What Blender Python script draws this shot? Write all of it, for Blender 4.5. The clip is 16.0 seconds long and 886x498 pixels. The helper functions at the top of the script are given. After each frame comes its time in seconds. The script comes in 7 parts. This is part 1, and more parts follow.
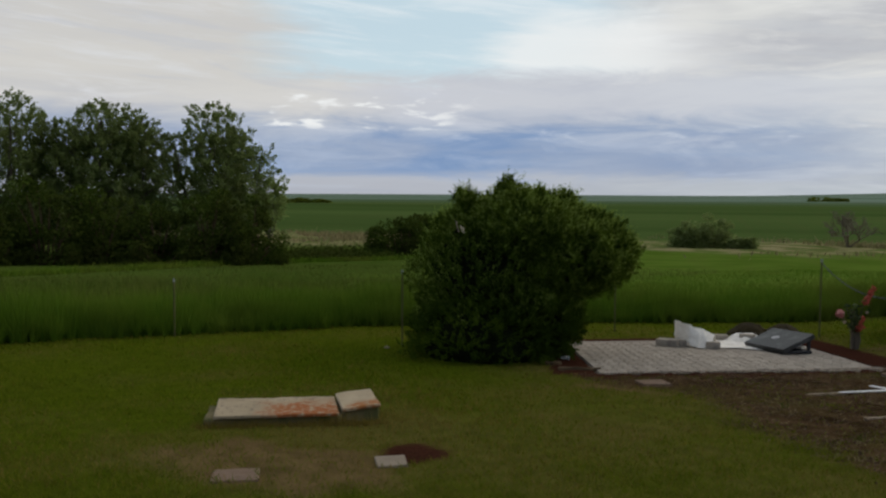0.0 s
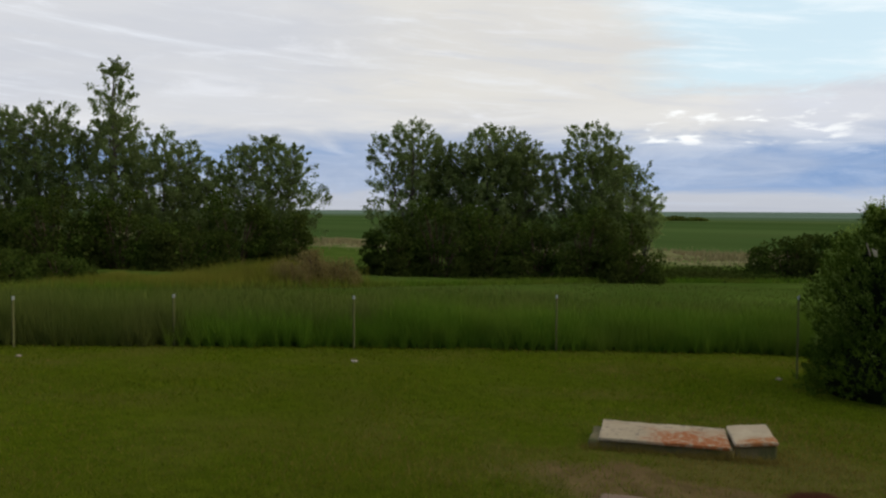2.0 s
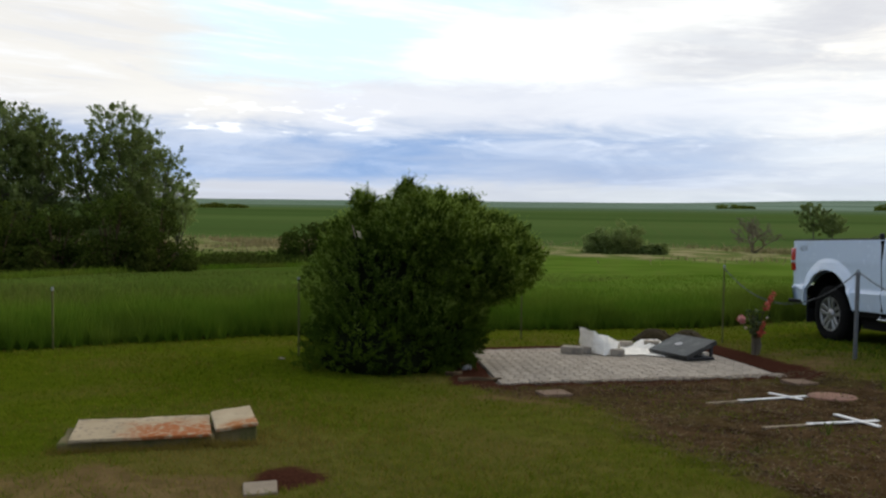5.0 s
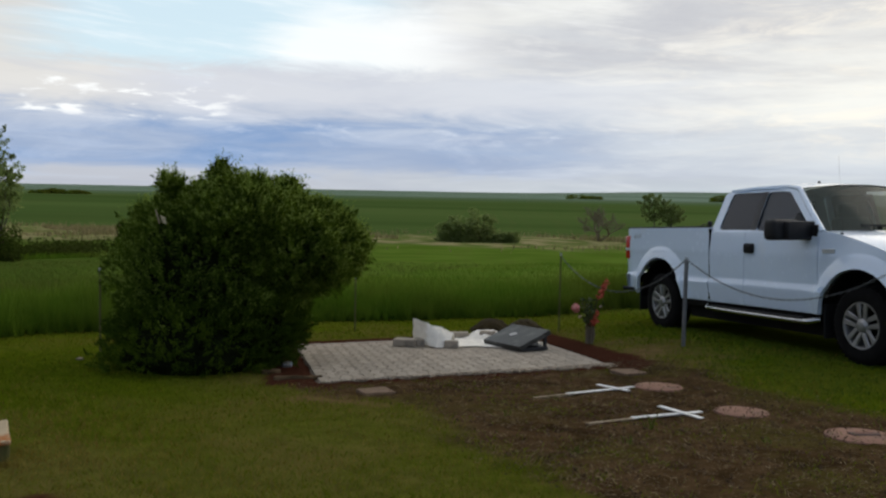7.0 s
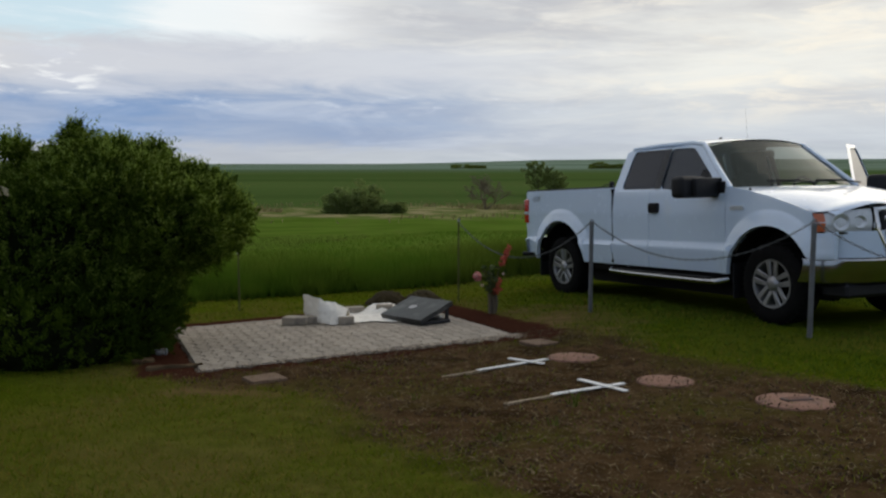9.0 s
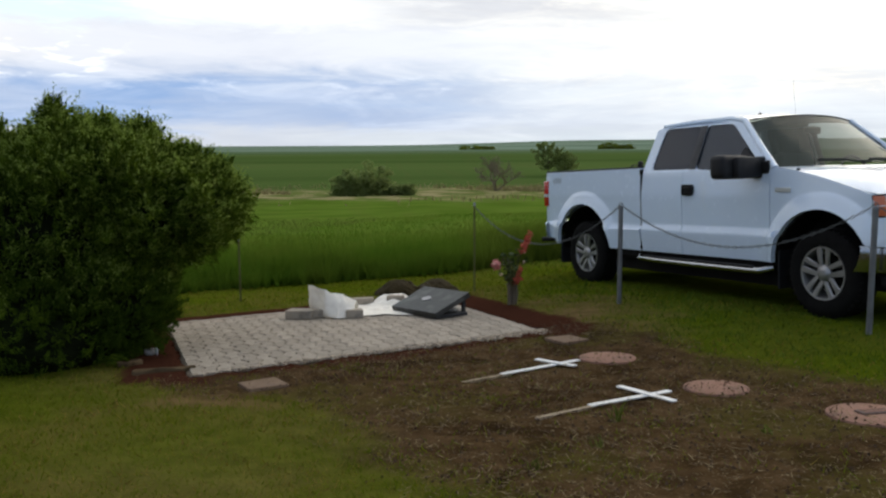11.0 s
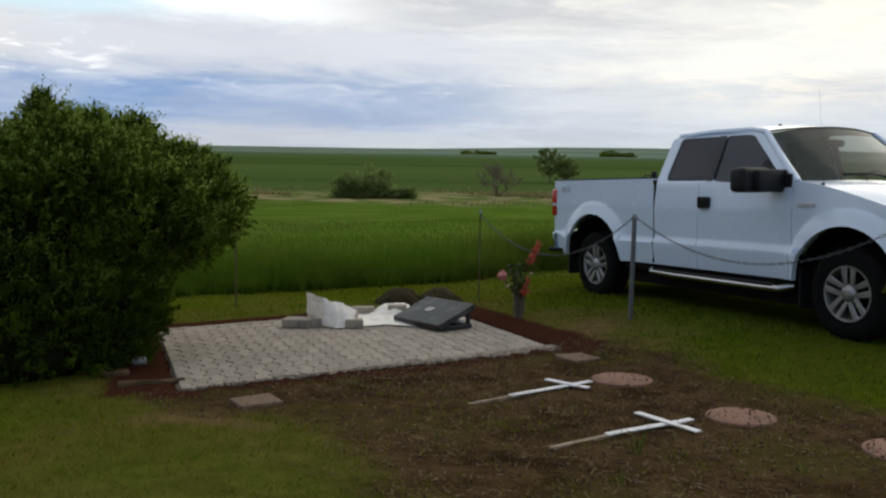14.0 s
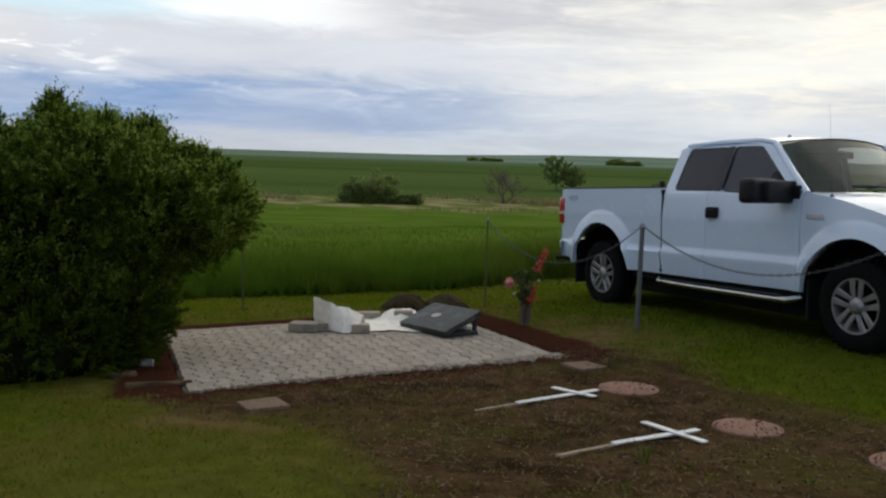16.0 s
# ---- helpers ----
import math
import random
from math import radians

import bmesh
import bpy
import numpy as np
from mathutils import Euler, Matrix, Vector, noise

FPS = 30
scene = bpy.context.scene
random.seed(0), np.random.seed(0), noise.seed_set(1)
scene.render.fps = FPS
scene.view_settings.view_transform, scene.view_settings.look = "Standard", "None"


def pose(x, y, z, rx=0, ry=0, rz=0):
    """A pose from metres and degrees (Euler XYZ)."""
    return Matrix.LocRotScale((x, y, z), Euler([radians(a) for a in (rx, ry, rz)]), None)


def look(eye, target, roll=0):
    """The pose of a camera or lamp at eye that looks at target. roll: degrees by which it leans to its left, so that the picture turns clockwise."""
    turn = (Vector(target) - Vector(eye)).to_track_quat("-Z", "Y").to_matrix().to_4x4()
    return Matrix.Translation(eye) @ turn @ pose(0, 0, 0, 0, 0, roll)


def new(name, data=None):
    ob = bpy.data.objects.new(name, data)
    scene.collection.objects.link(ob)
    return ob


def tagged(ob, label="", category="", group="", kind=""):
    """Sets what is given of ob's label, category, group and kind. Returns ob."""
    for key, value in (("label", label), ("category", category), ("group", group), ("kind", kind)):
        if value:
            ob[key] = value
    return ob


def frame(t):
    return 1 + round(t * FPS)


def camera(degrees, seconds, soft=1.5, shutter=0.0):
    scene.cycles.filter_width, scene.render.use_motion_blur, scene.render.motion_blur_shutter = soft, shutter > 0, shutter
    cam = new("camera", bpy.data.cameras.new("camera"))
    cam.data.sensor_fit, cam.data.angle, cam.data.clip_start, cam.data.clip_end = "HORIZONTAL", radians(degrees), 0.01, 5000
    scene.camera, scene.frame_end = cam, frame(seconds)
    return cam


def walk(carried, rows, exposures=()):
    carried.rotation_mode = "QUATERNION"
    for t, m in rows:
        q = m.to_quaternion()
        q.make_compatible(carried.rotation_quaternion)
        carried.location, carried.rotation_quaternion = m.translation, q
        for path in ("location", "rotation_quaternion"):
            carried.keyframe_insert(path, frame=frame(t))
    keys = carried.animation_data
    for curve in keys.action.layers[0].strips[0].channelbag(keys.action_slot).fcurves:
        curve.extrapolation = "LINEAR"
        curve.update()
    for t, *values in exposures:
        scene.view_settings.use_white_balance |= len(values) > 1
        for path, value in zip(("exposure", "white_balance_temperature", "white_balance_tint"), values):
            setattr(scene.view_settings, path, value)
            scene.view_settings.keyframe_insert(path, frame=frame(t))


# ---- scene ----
cam = camera(54.3, 16.0, soft=2.35)
PATH = [
    (0, (-0.776, -3.09, 1.518), (-1.363, -1.182, 1.391), 0.3),
    (0.5, (-0.825, -3.104, 1.54), (-1.72, -1.32, 1.426), -0.0),
    (1, (-0.913, -3.026, 1.534), (-2.025, -1.367, 1.432), 0.3),
    (1.5, (-0.95, -3.022, 1.522), (-2.239, -1.495, 1.427), 0.3),
    (2, (-0.948, -3.02, 1.524), (-2.272, -1.524, 1.434), 0.3),
    (2.5, (-0.9, -3.041, 1.521), (-2.152, -1.486, 1.406), 0.2),
    (3, (-0.782, -3.173, 1.527), (-1.898, -1.517, 1.43), 0.5),
    (3.5, (-0.781, -3.062, 1.523), (-1.597, -1.241, 1.391), 0.9),
    (4, (-0.802, -2.87, 1.499), (-1.415, -0.971, 1.37), 1.8),
    (4.5, (-0.787, -2.719, 1.496), (-1.232, -0.773, 1.369), 1.2),
    (5, (-0.65, -2.646, 1.495), (-1.058, -0.691, 1.383), 0.6),
    (7.5, (-0.375, -1.845, 1.444), (-0.388, 0.149, 1.29), 0.6),
    (8, (-0.358, -1.72, 1.43), (-0.321, 0.271, 1.24), 0.1),
    (8.5, (-0.443, -1.478, 1.383), (-0.302, 0.511, 1.225), 1.3),
    (9, (-0.478, -1.238, 1.356), (-0.298, 0.744, 1.159), -0.0),
    (11.5, (-0.484, -0.331, 1.333), (-0.343, 1.649, 1.093), -0.6),
    (12, (-0.409, -0.224, 1.33), (-0.343, 1.763, 1.109), 0.2),
    (12.5, (-0.463, -0.21, 1.341), (-0.336, 1.777, 1.144), 0.6),
    (13, (-0.501, -0.135, 1.327), (-0.3, 1.84, 1.086), 1.4),
    (13.5, (-0.516, -0.121, 1.343), (-0.352, 1.858, 1.103), 1.0),
    (14, (-0.513, -0.111, 1.341), (-0.352, 1.869, 1.111), 1.0),
    (14.5, (-0.511, -0.12, 1.352), (-0.373, 1.865, 1.149), 0.9),
    (15, (-0.512, -0.123, 1.355), (-0.361, 1.861, 1.147), 1.4),
    (15.5, (-0.526, -0.121, 1.347), (-0.366, 1.861, 1.135), 1.7),
    (16, (-0.537, -0.119, 1.343), (-0.388, 1.863, 1.127), 1.8),
]
EXPOSURE = [(0, -0.24, 6500, 8), (1.5, 0.01, 6500, 8), (2.5, 0.06, 6500, 8), (3.5, 0.22, 6500, 8), (5, 0.34, 6500, 8), (7.5, 0.0, 6500, 8), (8, 0.15, 6500, 8), (8.5, 0.15, 6500, 8), (9, -0.10, 6500, 8),
            (11.5, 0.45, 6500, 8), (12.5, 0.20, 6500, 8), (13, 0.06, 6500, 8), (13.5, 0.18, 6500, 8), (14, 0.11, 6500, 8), (16, 0.06, 6500, 8)]
walk(cam, [(t, look(eye, target, roll)) for t, eye, target, roll in PATH], EXPOSURE)

# ---- world, sun ----
SUN_AZ, SUN_EL = 52.0, 28.0      # degrees right of +y, degrees up


def build_world():
    world = bpy.data.worlds.new("dusk_sky")
    scene.world = world
    world.use_nodes = True
    nt = world.node_tree
    nt.nodes.clear()
    nd, lk = nt.nodes, nt.links

    def val(x):
        return x if hasattr(x, "links") else None

    def put(sock, x):
        if val(x) is not None:
            lk.new(x, sock)
        else:
            sock.default_value = x

    def m(op, a, b=0.0, c=0.0, clamp=False):
        n = nd.new("ShaderNodeMath")
        n.operation, n.use_clamp = op, clamp
        put(n.inputs[0], a), put(n.inputs[1], b), put(n.inputs[2], c)
        return n.outputs[0]

    def step(x, lo, hi):
        n = nd.new("ShaderNodeMapRange")
        n.interpolation_type = "SMOOTHSTEP"
        put(n.inputs["Value"], x)
        n.inputs["From Min"].default_value, n.inputs["From Max"].default_value = lo, hi
        return n.outputs["Result"]

    def mix(f, a, b):
        n = nd.new("ShaderNodeMix")
        n.data_type = "RGBA"
        put(n.inputs["Factor"], f)
        put(n.inputs["A"], a), put(n.inputs["B"], b)
        return n.outputs["Result"]

    def fbm(vec, scale, detail=8.0, rough=0.55, dist=0.0):
        n = nd.new("ShaderNodeTexNoise")
        lk.new(vec, n.inputs["Vector"])
        n.inputs["Scale"].default_value, n.inputs["Detail"].default_value = scale, detail
        n.inputs["Roughness"].default_value, n.inputs["Distortion"].default_value = rough, dist
        return n.outputs["Fac"]

    def vec(x, y, z):
        n = nd.new("ShaderNodeCombineXYZ")
        put(n.inputs[0], x), put(n.inputs[1], y), put(n.inputs[2], z)
        return n.outputs[0]

    tc = nd.new("ShaderNodeTexCoord")
    sep = nd.new("ShaderNodeSeparateXYZ")
    lk.new(tc.outputs["Generated"], sep.inputs[0])
    x, y, z = sep.outputs
    az = m("ARCTAN2", x, y)
    up = m("MAXIMUM", z, 0.0)
    inv = m("DIVIDE", 1.0, m("ADD", up, 0.07))
    sheet = vec(m("MULTIPLY", x, inv), m("MULTIPLY", y, inv), 0.0)
    long_n = fbm(vec(m("MULTIPLY", az, 1.3), m("MULTIPLY", z, 9.0), 3.1), 1.6, 9.0, 0.6, 0.3)
    fine_n = fbm(vec(m("MULTIPLY", az, 5.0), m("MULTIPLY", z, 26.0), 7.7), 1.6, 12.0, 0.66, 0.7)
    sheet_n = fbm(sheet, 0.55, 10.0, 0.62, 0.4)
    # wisps drawn out slantwise
    slant = m("ADD", z, m("MULTIPLY", az, 0.10))
    wisp_n = fbm(vec(m("MULTIPLY", az, 3.0), m("MULTIPLY", slant, 30.0), 1.3), 1.5, 12.0, 0.66, 0.3)
    cell_n = fbm(vec(m("MULTIPLY", az, 22.0), m("MULTIPLY", z, 84.0), 2.2), 1.0, 6.0, 0.55, 0.25)
    wob = m("SUBTRACT", long_n, 0.5)
    ragged_edge = m("MULTIPLY", m("SUBTRACT", fine_n, 0.5), 0.10)
    azw = m("ADD", m("ADD", az, m("MULTIPLY", wob, 0.16)), ragged_edge)
    elw = m("ADD", z, m("MULTIPLY", m("SUBTRACT", fine_n, 0.5), 0.045))

    sky = nd.new("ShaderNodeTexSky")
    sky.sky_type, sky.sun_disc = "NISHITA", False
    sky.sun_elevation, sky.sun_rotation = radians(SUN_EL), radians(SUN_AZ)
    gain = nd.new("ShaderNodeVectorMath")
    gain.operation = "SCALE"
    lk.new(sky.outputs[0], gain.inputs[0])
    gain.inputs["Scale"].default_value = SKY_GAIN
    clear = mix(0.75, gain.outputs[0], (0.74, 0.92, 1.02, 1))

    side = m("MULTIPLY", step(az, -0.45, 0.42), step(az, 2.4, 1.3))
    bright = mix(side, (0.75, 0.735, 0.725, 1), (0.88, 0.89, 0.87, 1))
    dim = mix(side, (0.56, 0.57, 0.62, 1), (0.54, 0.55, 0.60, 1))
    rear = step(y, 0.35, -0.45)
    bright = mix(rear, bright, (0.40, 0.46, 0.58, 1))
    dim = mix(rear, dim, (0.24, 0.30, 0.41, 1))
    body = m("ADD", m("MULTIPLY", sheet_n, 0.55), m("MULTIPLY", long_n, 0.6))
    cloud = mix(step(body, 0.42, 0.70), dim, bright)
    # soft cream sheet over the poplars
    cream = m("MULTIPLY", m("MULTIPLY", step(azw, -0.96, -0.74), step(azw, -0.42, -0.52)), m("MULTIPLY", step(elw, 0.09, 0.13), step(elw, 0.5, 0.3)))
    cloud = mix(m("MULTIPLY", cream, 0.7), cloud, (0.73, 0.705, 0.67, 1))
    # cooler streaked sheet farther west
    west = m("MULTIPLY", step(azw, -0.74, -0.96), step(z, 0.075, 0.11))
    cloud = mix(m("MULTIPLY", m("MULTIPLY", west, step(y, 0.0, 0.3)), 0.6), cloud, (0.60, 0.62, 0.69, 1))
    # thin bright streaks and slanting wisps
    cloud = mix(m("MULTIPLY", step(fine_n, 0.50, 0.78), 0.50), cloud, mix(side, (0.86, 0.88, 0.95, 1), (1.0, 0.97, 0.90, 1)))
    high = m("MULTIPLY", step(z, 0.085, 0.13), step(y, 0.1, 0.4))
    cloud = mix(m("MULTIPLY", m("MULTIPLY", step(wisp_n, 0.50, 0.80), high), 0.60), cloud, mix(side, (0.88, 0.92, 1.0, 1), (1.0, 0.98, 0.94, 1)))
    cloud = mix(m("MULTIPLY", m("MULTIPLY", step(wisp_n, 0.47, 0.34), high), 0.45), cloud, mix(side, (0.60, 0.62, 0.68, 1), (0.62, 0.64, 0.68, 1)))
    # clear gap in the sheet
    gap = m("MULTIPLY", m("MULTIPLY", step(azw, -0.55, -0.43), step(azw, -0.02, -0.20)),
            m("MULTIPLY", step(elw, 0.122, 0.142), step(elw, 0.62, 0.42)))
    cloud = mix(m("MULTIPLY", gap, 0.92), cloud, mix(m("MULTIPLY", step(wisp_n, 0.46, 0.66), 0.55), clear, (0.90, 0.96, 1.0, 1)))
    # bright heap beside the gap
    heap = m("MULTIPLY", m("MULTIPLY", step(azw, -0.28, -0.20), step(azw, 0.04, -0.10)),
             m("MULTIPLY", step(elw, 0.120, 0.145), step(elw, 0.215, 0.18)))
    cloud = mix(m("MULTIPLY", heap, 0.75), cloud, (1.0, 1.0, 1.0, 1))
    # grey-lilac shelf under the gap
    shelf = m("MULTIPLY", m("MULTIPLY", step(azw, -0.44, -0.30), step(azw, 0.40, 0.05)), m("MULTIPLY", step(elw, 0.070, 0.095), step(elw, 0.145, 0.118)))
    cloud = mix(m("MULTIPLY", shelf, 0.55), cloud, (0.58, 0.62, 0.74, 1))
    # slate-blue bank low over the land
    bank = m("MULTIPLY", m("MULTIPLY", step(elw, 0.002, 0.030), step(elw, 0.100, 0.060)), step(azw, 0.34, -0.06))
    bank = m("MULTIPLY", bank, m("ADD", 0.62, m("MULTIPLY", step(long_n, 0.35, 0.6), 0.38)))
    cloud = mix(bank, cloud, mix(step(fine_n, 0.40, 0.64), (0.22, 0.34, 0.58, 1), (0.33, 0.44, 0.66, 1)))
    # its paler end under the glow
    veil = m("MULTIPLY", m("MULTIPLY", step(elw, 0.0, 0.03), step(elw, 0.10, 0.055)), m("MULTIPLY", step(azw, 0.0, 0.3), step(azw, 1.5, 1.0)))
    cloud = mix(m("MULTIPLY", veil, 0.6), cloud, (0.54, 0.60, 0.70, 1))
    # small bright puffs above the bank
    puff = m("MULTIPLY", m("MULTIPLY", step(az, -0.55, -0.49), step(az, -0.24, -0.33)),
             m("MULTIPLY", step(z, 0.068, 0.080), step(z, 0.122, 0.108)))
    cloud = mix(m("MULTIPLY", puff, step(cell_n, 0.525, 0.68)), cloud, (0.98, 0.99, 1.0, 1))
    few = m("MULTIPLY", m("MULTIPLY", step(az, -0.34, -0.25), step(az, 0.30, 0.18)), m("MULTIPLY", step(z, 0.050, 0.060), step(z, 0.085, 0.074)))
    cloud = mix(m("MULTIPLY", m("MULTIPLY", few, step(cell_n, 0.54, 0.74)), 0.40), cloud, (0.80, 0.85, 0.95, 1))
    # pale strip along the horizon
    cloud = mix(m("MULTIPLY", step(elw, 0.026, 0.004), 0.75), cloud, mix(side, (0.44, 0.47, 0.56, 1), (0.54, 0.60, 0.66, 1)))
    # glow of the low sun behind the sheet
    glow = m("MULTIPLY", m("MULTIPLY", step(az, 0.05, 0.55), step(az, 1.9, 1.0)), m("MULTIPLY", step(z, 0.02, 0.07), step(z, 0.6, 0.14)))
    cloud = mix(m("MULTIPLY", glow, m("ADD", 0.18, m("MULTIPLY", step(fine_n, 0.45, 0.65), 0.35))), cloud, (1.10, 0.99, 0.82, 1))
    bg = nd.new("ShaderNodeBackground")
    lk.new(cloud, bg.inputs["Color"])
    bg.inputs["Strength"].default_value = SKY_STRENGTH
    out = nd.new("ShaderNodeOutputWorld")
    lk.new(bg.outputs[0], out.inputs["Surface"])


SKY_GAIN, SKY_STRENGTH = 0.10, 1.04
build_world()
sun = new("sun", bpy.data.lights.new("sun", "SUN"))
sun.data.energy, sun.data.angle, sun.data.color = 1.05, radians(62), (1.0, 0.88, 0.72)
_a, _e = radians(SUN_AZ), radians(SUN_EL)
sun.matrix_world = look((math.sin(_a) * math.cos(_e) * 50, math.cos(_a) * math.cos(_e) * 50, math.sin(_e) * 50), (0, 0, 0))


# ---- materials ----
def surface(name, c1, c2, rough=0.8, metal=0.0, scale=6.0, bump=0.15, bump_scale=80.0, big=0.6, spec=0.4,
            c3=None, c3_scale=2.5, c3_lo=0.55, c3_hi=0.7, rand=0.0, coat=0.0, island=False, stain=None):
    """Two-scale mottled surface: c1/c2 by fine and coarse noise, c3 as stains with a shape of their own."""
    mt = bpy.data.materials.new(name)
    mt.use_nodes = True
    nt = mt.node_tree
    nd, lk = nt.nodes, nt.links
    bs = nd["Principled BSDF"]
    tc = nd.new("ShaderNodeTexCoord")

    def noise_node(sc, det=6.0):
        n = nd.new("ShaderNodeTexNoise")
        lk.new(tc.outputs["Object"], n.inputs["Vector"])
        n.inputs["Scale"].default_value, n.inputs["Detail"].default_value = sc, det
        return n.outputs["Fac"]

    def mixc(f, a, b, mode="MIX"):
        n = nd.new("ShaderNodeMix")
        n.data_type, n.blend_type = "RGBA", mode
        for s, v in ((n.inputs["Factor"], f), (n.inputs["A"], a), (n.inputs["B"], b)):
            if hasattr(v, "links"):
                lk.new(v, s)
            else:
                s.default_value = v
        return n.outputs["Result"]

    def ramp(x, lo, hi):
        n = nd.new("ShaderNodeMapRange")
        lk.new(x, n.inputs["Value"])
        n.inputs["From Min"].default_value, n.inputs["From Max"].default_value = lo, hi
        return n.outputs["Result"]

    fine = noise_node(scale * 7)
    coarse = noise_node(scale)
    col = mixc(ramp(coarse, 0.3, 0.7), (*c1, 1), (*c2, 1))
    col = mixc(ramp(fine, 0.25, 0.75), mixc(big * 0.5, col, (*c1, 1)), mixc(big * 0.5, col, (*c2, 1)))
    if c3:
        col = mixc(ramp(noise_node(c3_scale, 8.0), c3_lo, c3_hi), col, (*c3, 1))
    if stain:       # lichen: towards one end and one side, with a ragged border
        sp = nd.new("ShaderNodeSeparateXYZ")
        lk.new(tc.outputs["Object"], sp.inputs[0])

        def shifted(sock, amount, sc):
            n = nd.new("ShaderNodeMath")
            n.operation = "MULTIPLY_ADD"
            lk.new(noise_node(sc, 8.0), n.inputs[0])
            n.inputs[1].default_value = amount
            lk.new(sock, n.inputs[2])
            return n.outputs[0]

        along = ramp(shifted(sp.outputs[0], 0.5, 5.0), stain[1] + 0.25, stain[2] + 0.25)
        over = ramp(shifted(sp.outputs[1], 0.4, 7.0), stain[4] + 0.2, stain[3] + 0.2)
        both = nd.new("ShaderNodeMath")
        both.operation = "MULTIPLY"
        lk.new(along, both.inputs[0]), lk.new(over, both.inputs[1])
        patchy = nd.new("ShaderNodeMath")
        patchy.operation = "MULTIPLY"
        lk.new(both.outputs[0], patchy.inputs[0]), lk.new(ramp(noise_node(22.0), 0.34, 0.52), patchy.inputs[1])
        col = mixc(patchy.outputs[0], col, (*stain[0], 1))
    if rand:
        if island:
            info = nd.new("ShaderNodeNewGeometry").outputs["Random Per Island"]
        else:
            info = nd.new("ShaderNodeObjectInfo").outputs["Random"]
        hs = nd.new("ShaderNodeHueSaturation")
        r = nd.new("ShaderNodeMapRange")
        lk.new(info, r.inputs["Value"])
        r.inputs["To Min"].default_value, r.inputs["To Max"].default_value = 1 - rand, 1 + rand
        lk.new(r.outputs["Result"], hs.inputs["Value"])
        lk.new(col, hs.inputs["Color"])
        col = hs.outputs["Color"]
    lk.new(col, bs.inputs["Base Color"])
    bs.inputs["Metallic"].default_value = metal
    bs.inputs["Specular IOR Level"].default_value = spec
    bs.inputs["Coat Weight"].default_value = coat
    rr = nd.new("ShaderNodeMapRange")
    lk.new(fine, rr.inputs["Value"])
    rr.inputs["To Min"].default_value, rr.inputs["To Max"].default_value = max(0.02, rough - 0.08), min(1, rough + 0.08)
    lk.new(rr.outputs["Result"], bs.inputs["Roughness"])
    if bump:
        b = nd.new("ShaderNodeBump")
        b.inputs["Strength"].default_value, b.inputs["Distance"].default_value = bump, 0.01
        lk.new(noise_node(bump_scale, 8.0), b.inputs["Height"])
        lk.new(b.outputs[0], bs.inputs["Normal"])
    return mt


def leafy(name, cols, rough=0.65, through_light=0.25, spec=0.25, patch=0.5, patch_cols=None):
    """Leaves and blades: colour by island, with patches at a larger scale, and some light passing through."""
    mt = bpy.data.materials.new(name)
    mt.use_nodes = True
    nt = mt.node_tree
    nd, lk = nt.nodes, nt.links
    bs = nd["Principled BSDF"]
    rp = nd.new("ShaderNodeValToRGB")
    el = rp.color_ramp.elements
    while len(el) < len(cols):
        el.new(0.5)
    for i, c in enumerate(cols):
        el[i].position, el[i].color = i / (len(cols) - 1), (*c, 1)
    lk.new(nd.new("ShaderNodeNewGeometry").outputs["Random Per Island"], rp.inputs["Fac"])
    col = rp.outputs["Color"]
    if patch_cols:
        tc = nd.new("ShaderNodeTexCoord")
        n = nd.new("ShaderNodeTexNoise")
        lk.new(tc.outputs["Object"], n.inputs["Vector"])
        n.inputs["Scale"].default_value, n.inputs["Detail"].default_value = patch, 5.0
        r = nd.new("ShaderNodeMapRange")
        lk.new(n.outputs["Fac"], r.inputs["Value"])
        r.inputs["From Min"].default_value, r.inputs["From Max"].default_value = 0.42, 0.62
        mx = nd.new("ShaderNodeMix")
        mx.data_type = "RGBA"
        r2 = nd.new("ShaderNodeMath")
        r2.operation = "MULTIPLY"
        lk.new(r.outputs["Result"], r2.inputs[0])
        r2.inputs[1].default_value = 0.75
        lk.new(r2.outputs[0], mx.inputs["Factor"])
        lk.new(col, mx.inputs["A"])
        mx.inputs["B"].default_value = (*patch_cols, 1)
        col = mx.outputs["Result"]
    lk.new(col, bs.inputs["Base Color"])
    bs.inputs["Roughness"].default_value, bs.inputs["Specular IOR Level"].default_value = rough, spec
    tr = nd.new("ShaderNodeBsdfTranslucent")
    lk.new(col, tr.inputs["Color"])
    ms = nd.new("ShaderNodeMixShader")
    ms.inputs[0].default_value = through_light
    lk.new(bs.outputs[0], ms.inputs[1]), lk.new(tr.outputs[0], ms.inputs[2])
    lk.new(ms.outputs[0], nd["Material Output"].inputs["Surface"])
    return mt


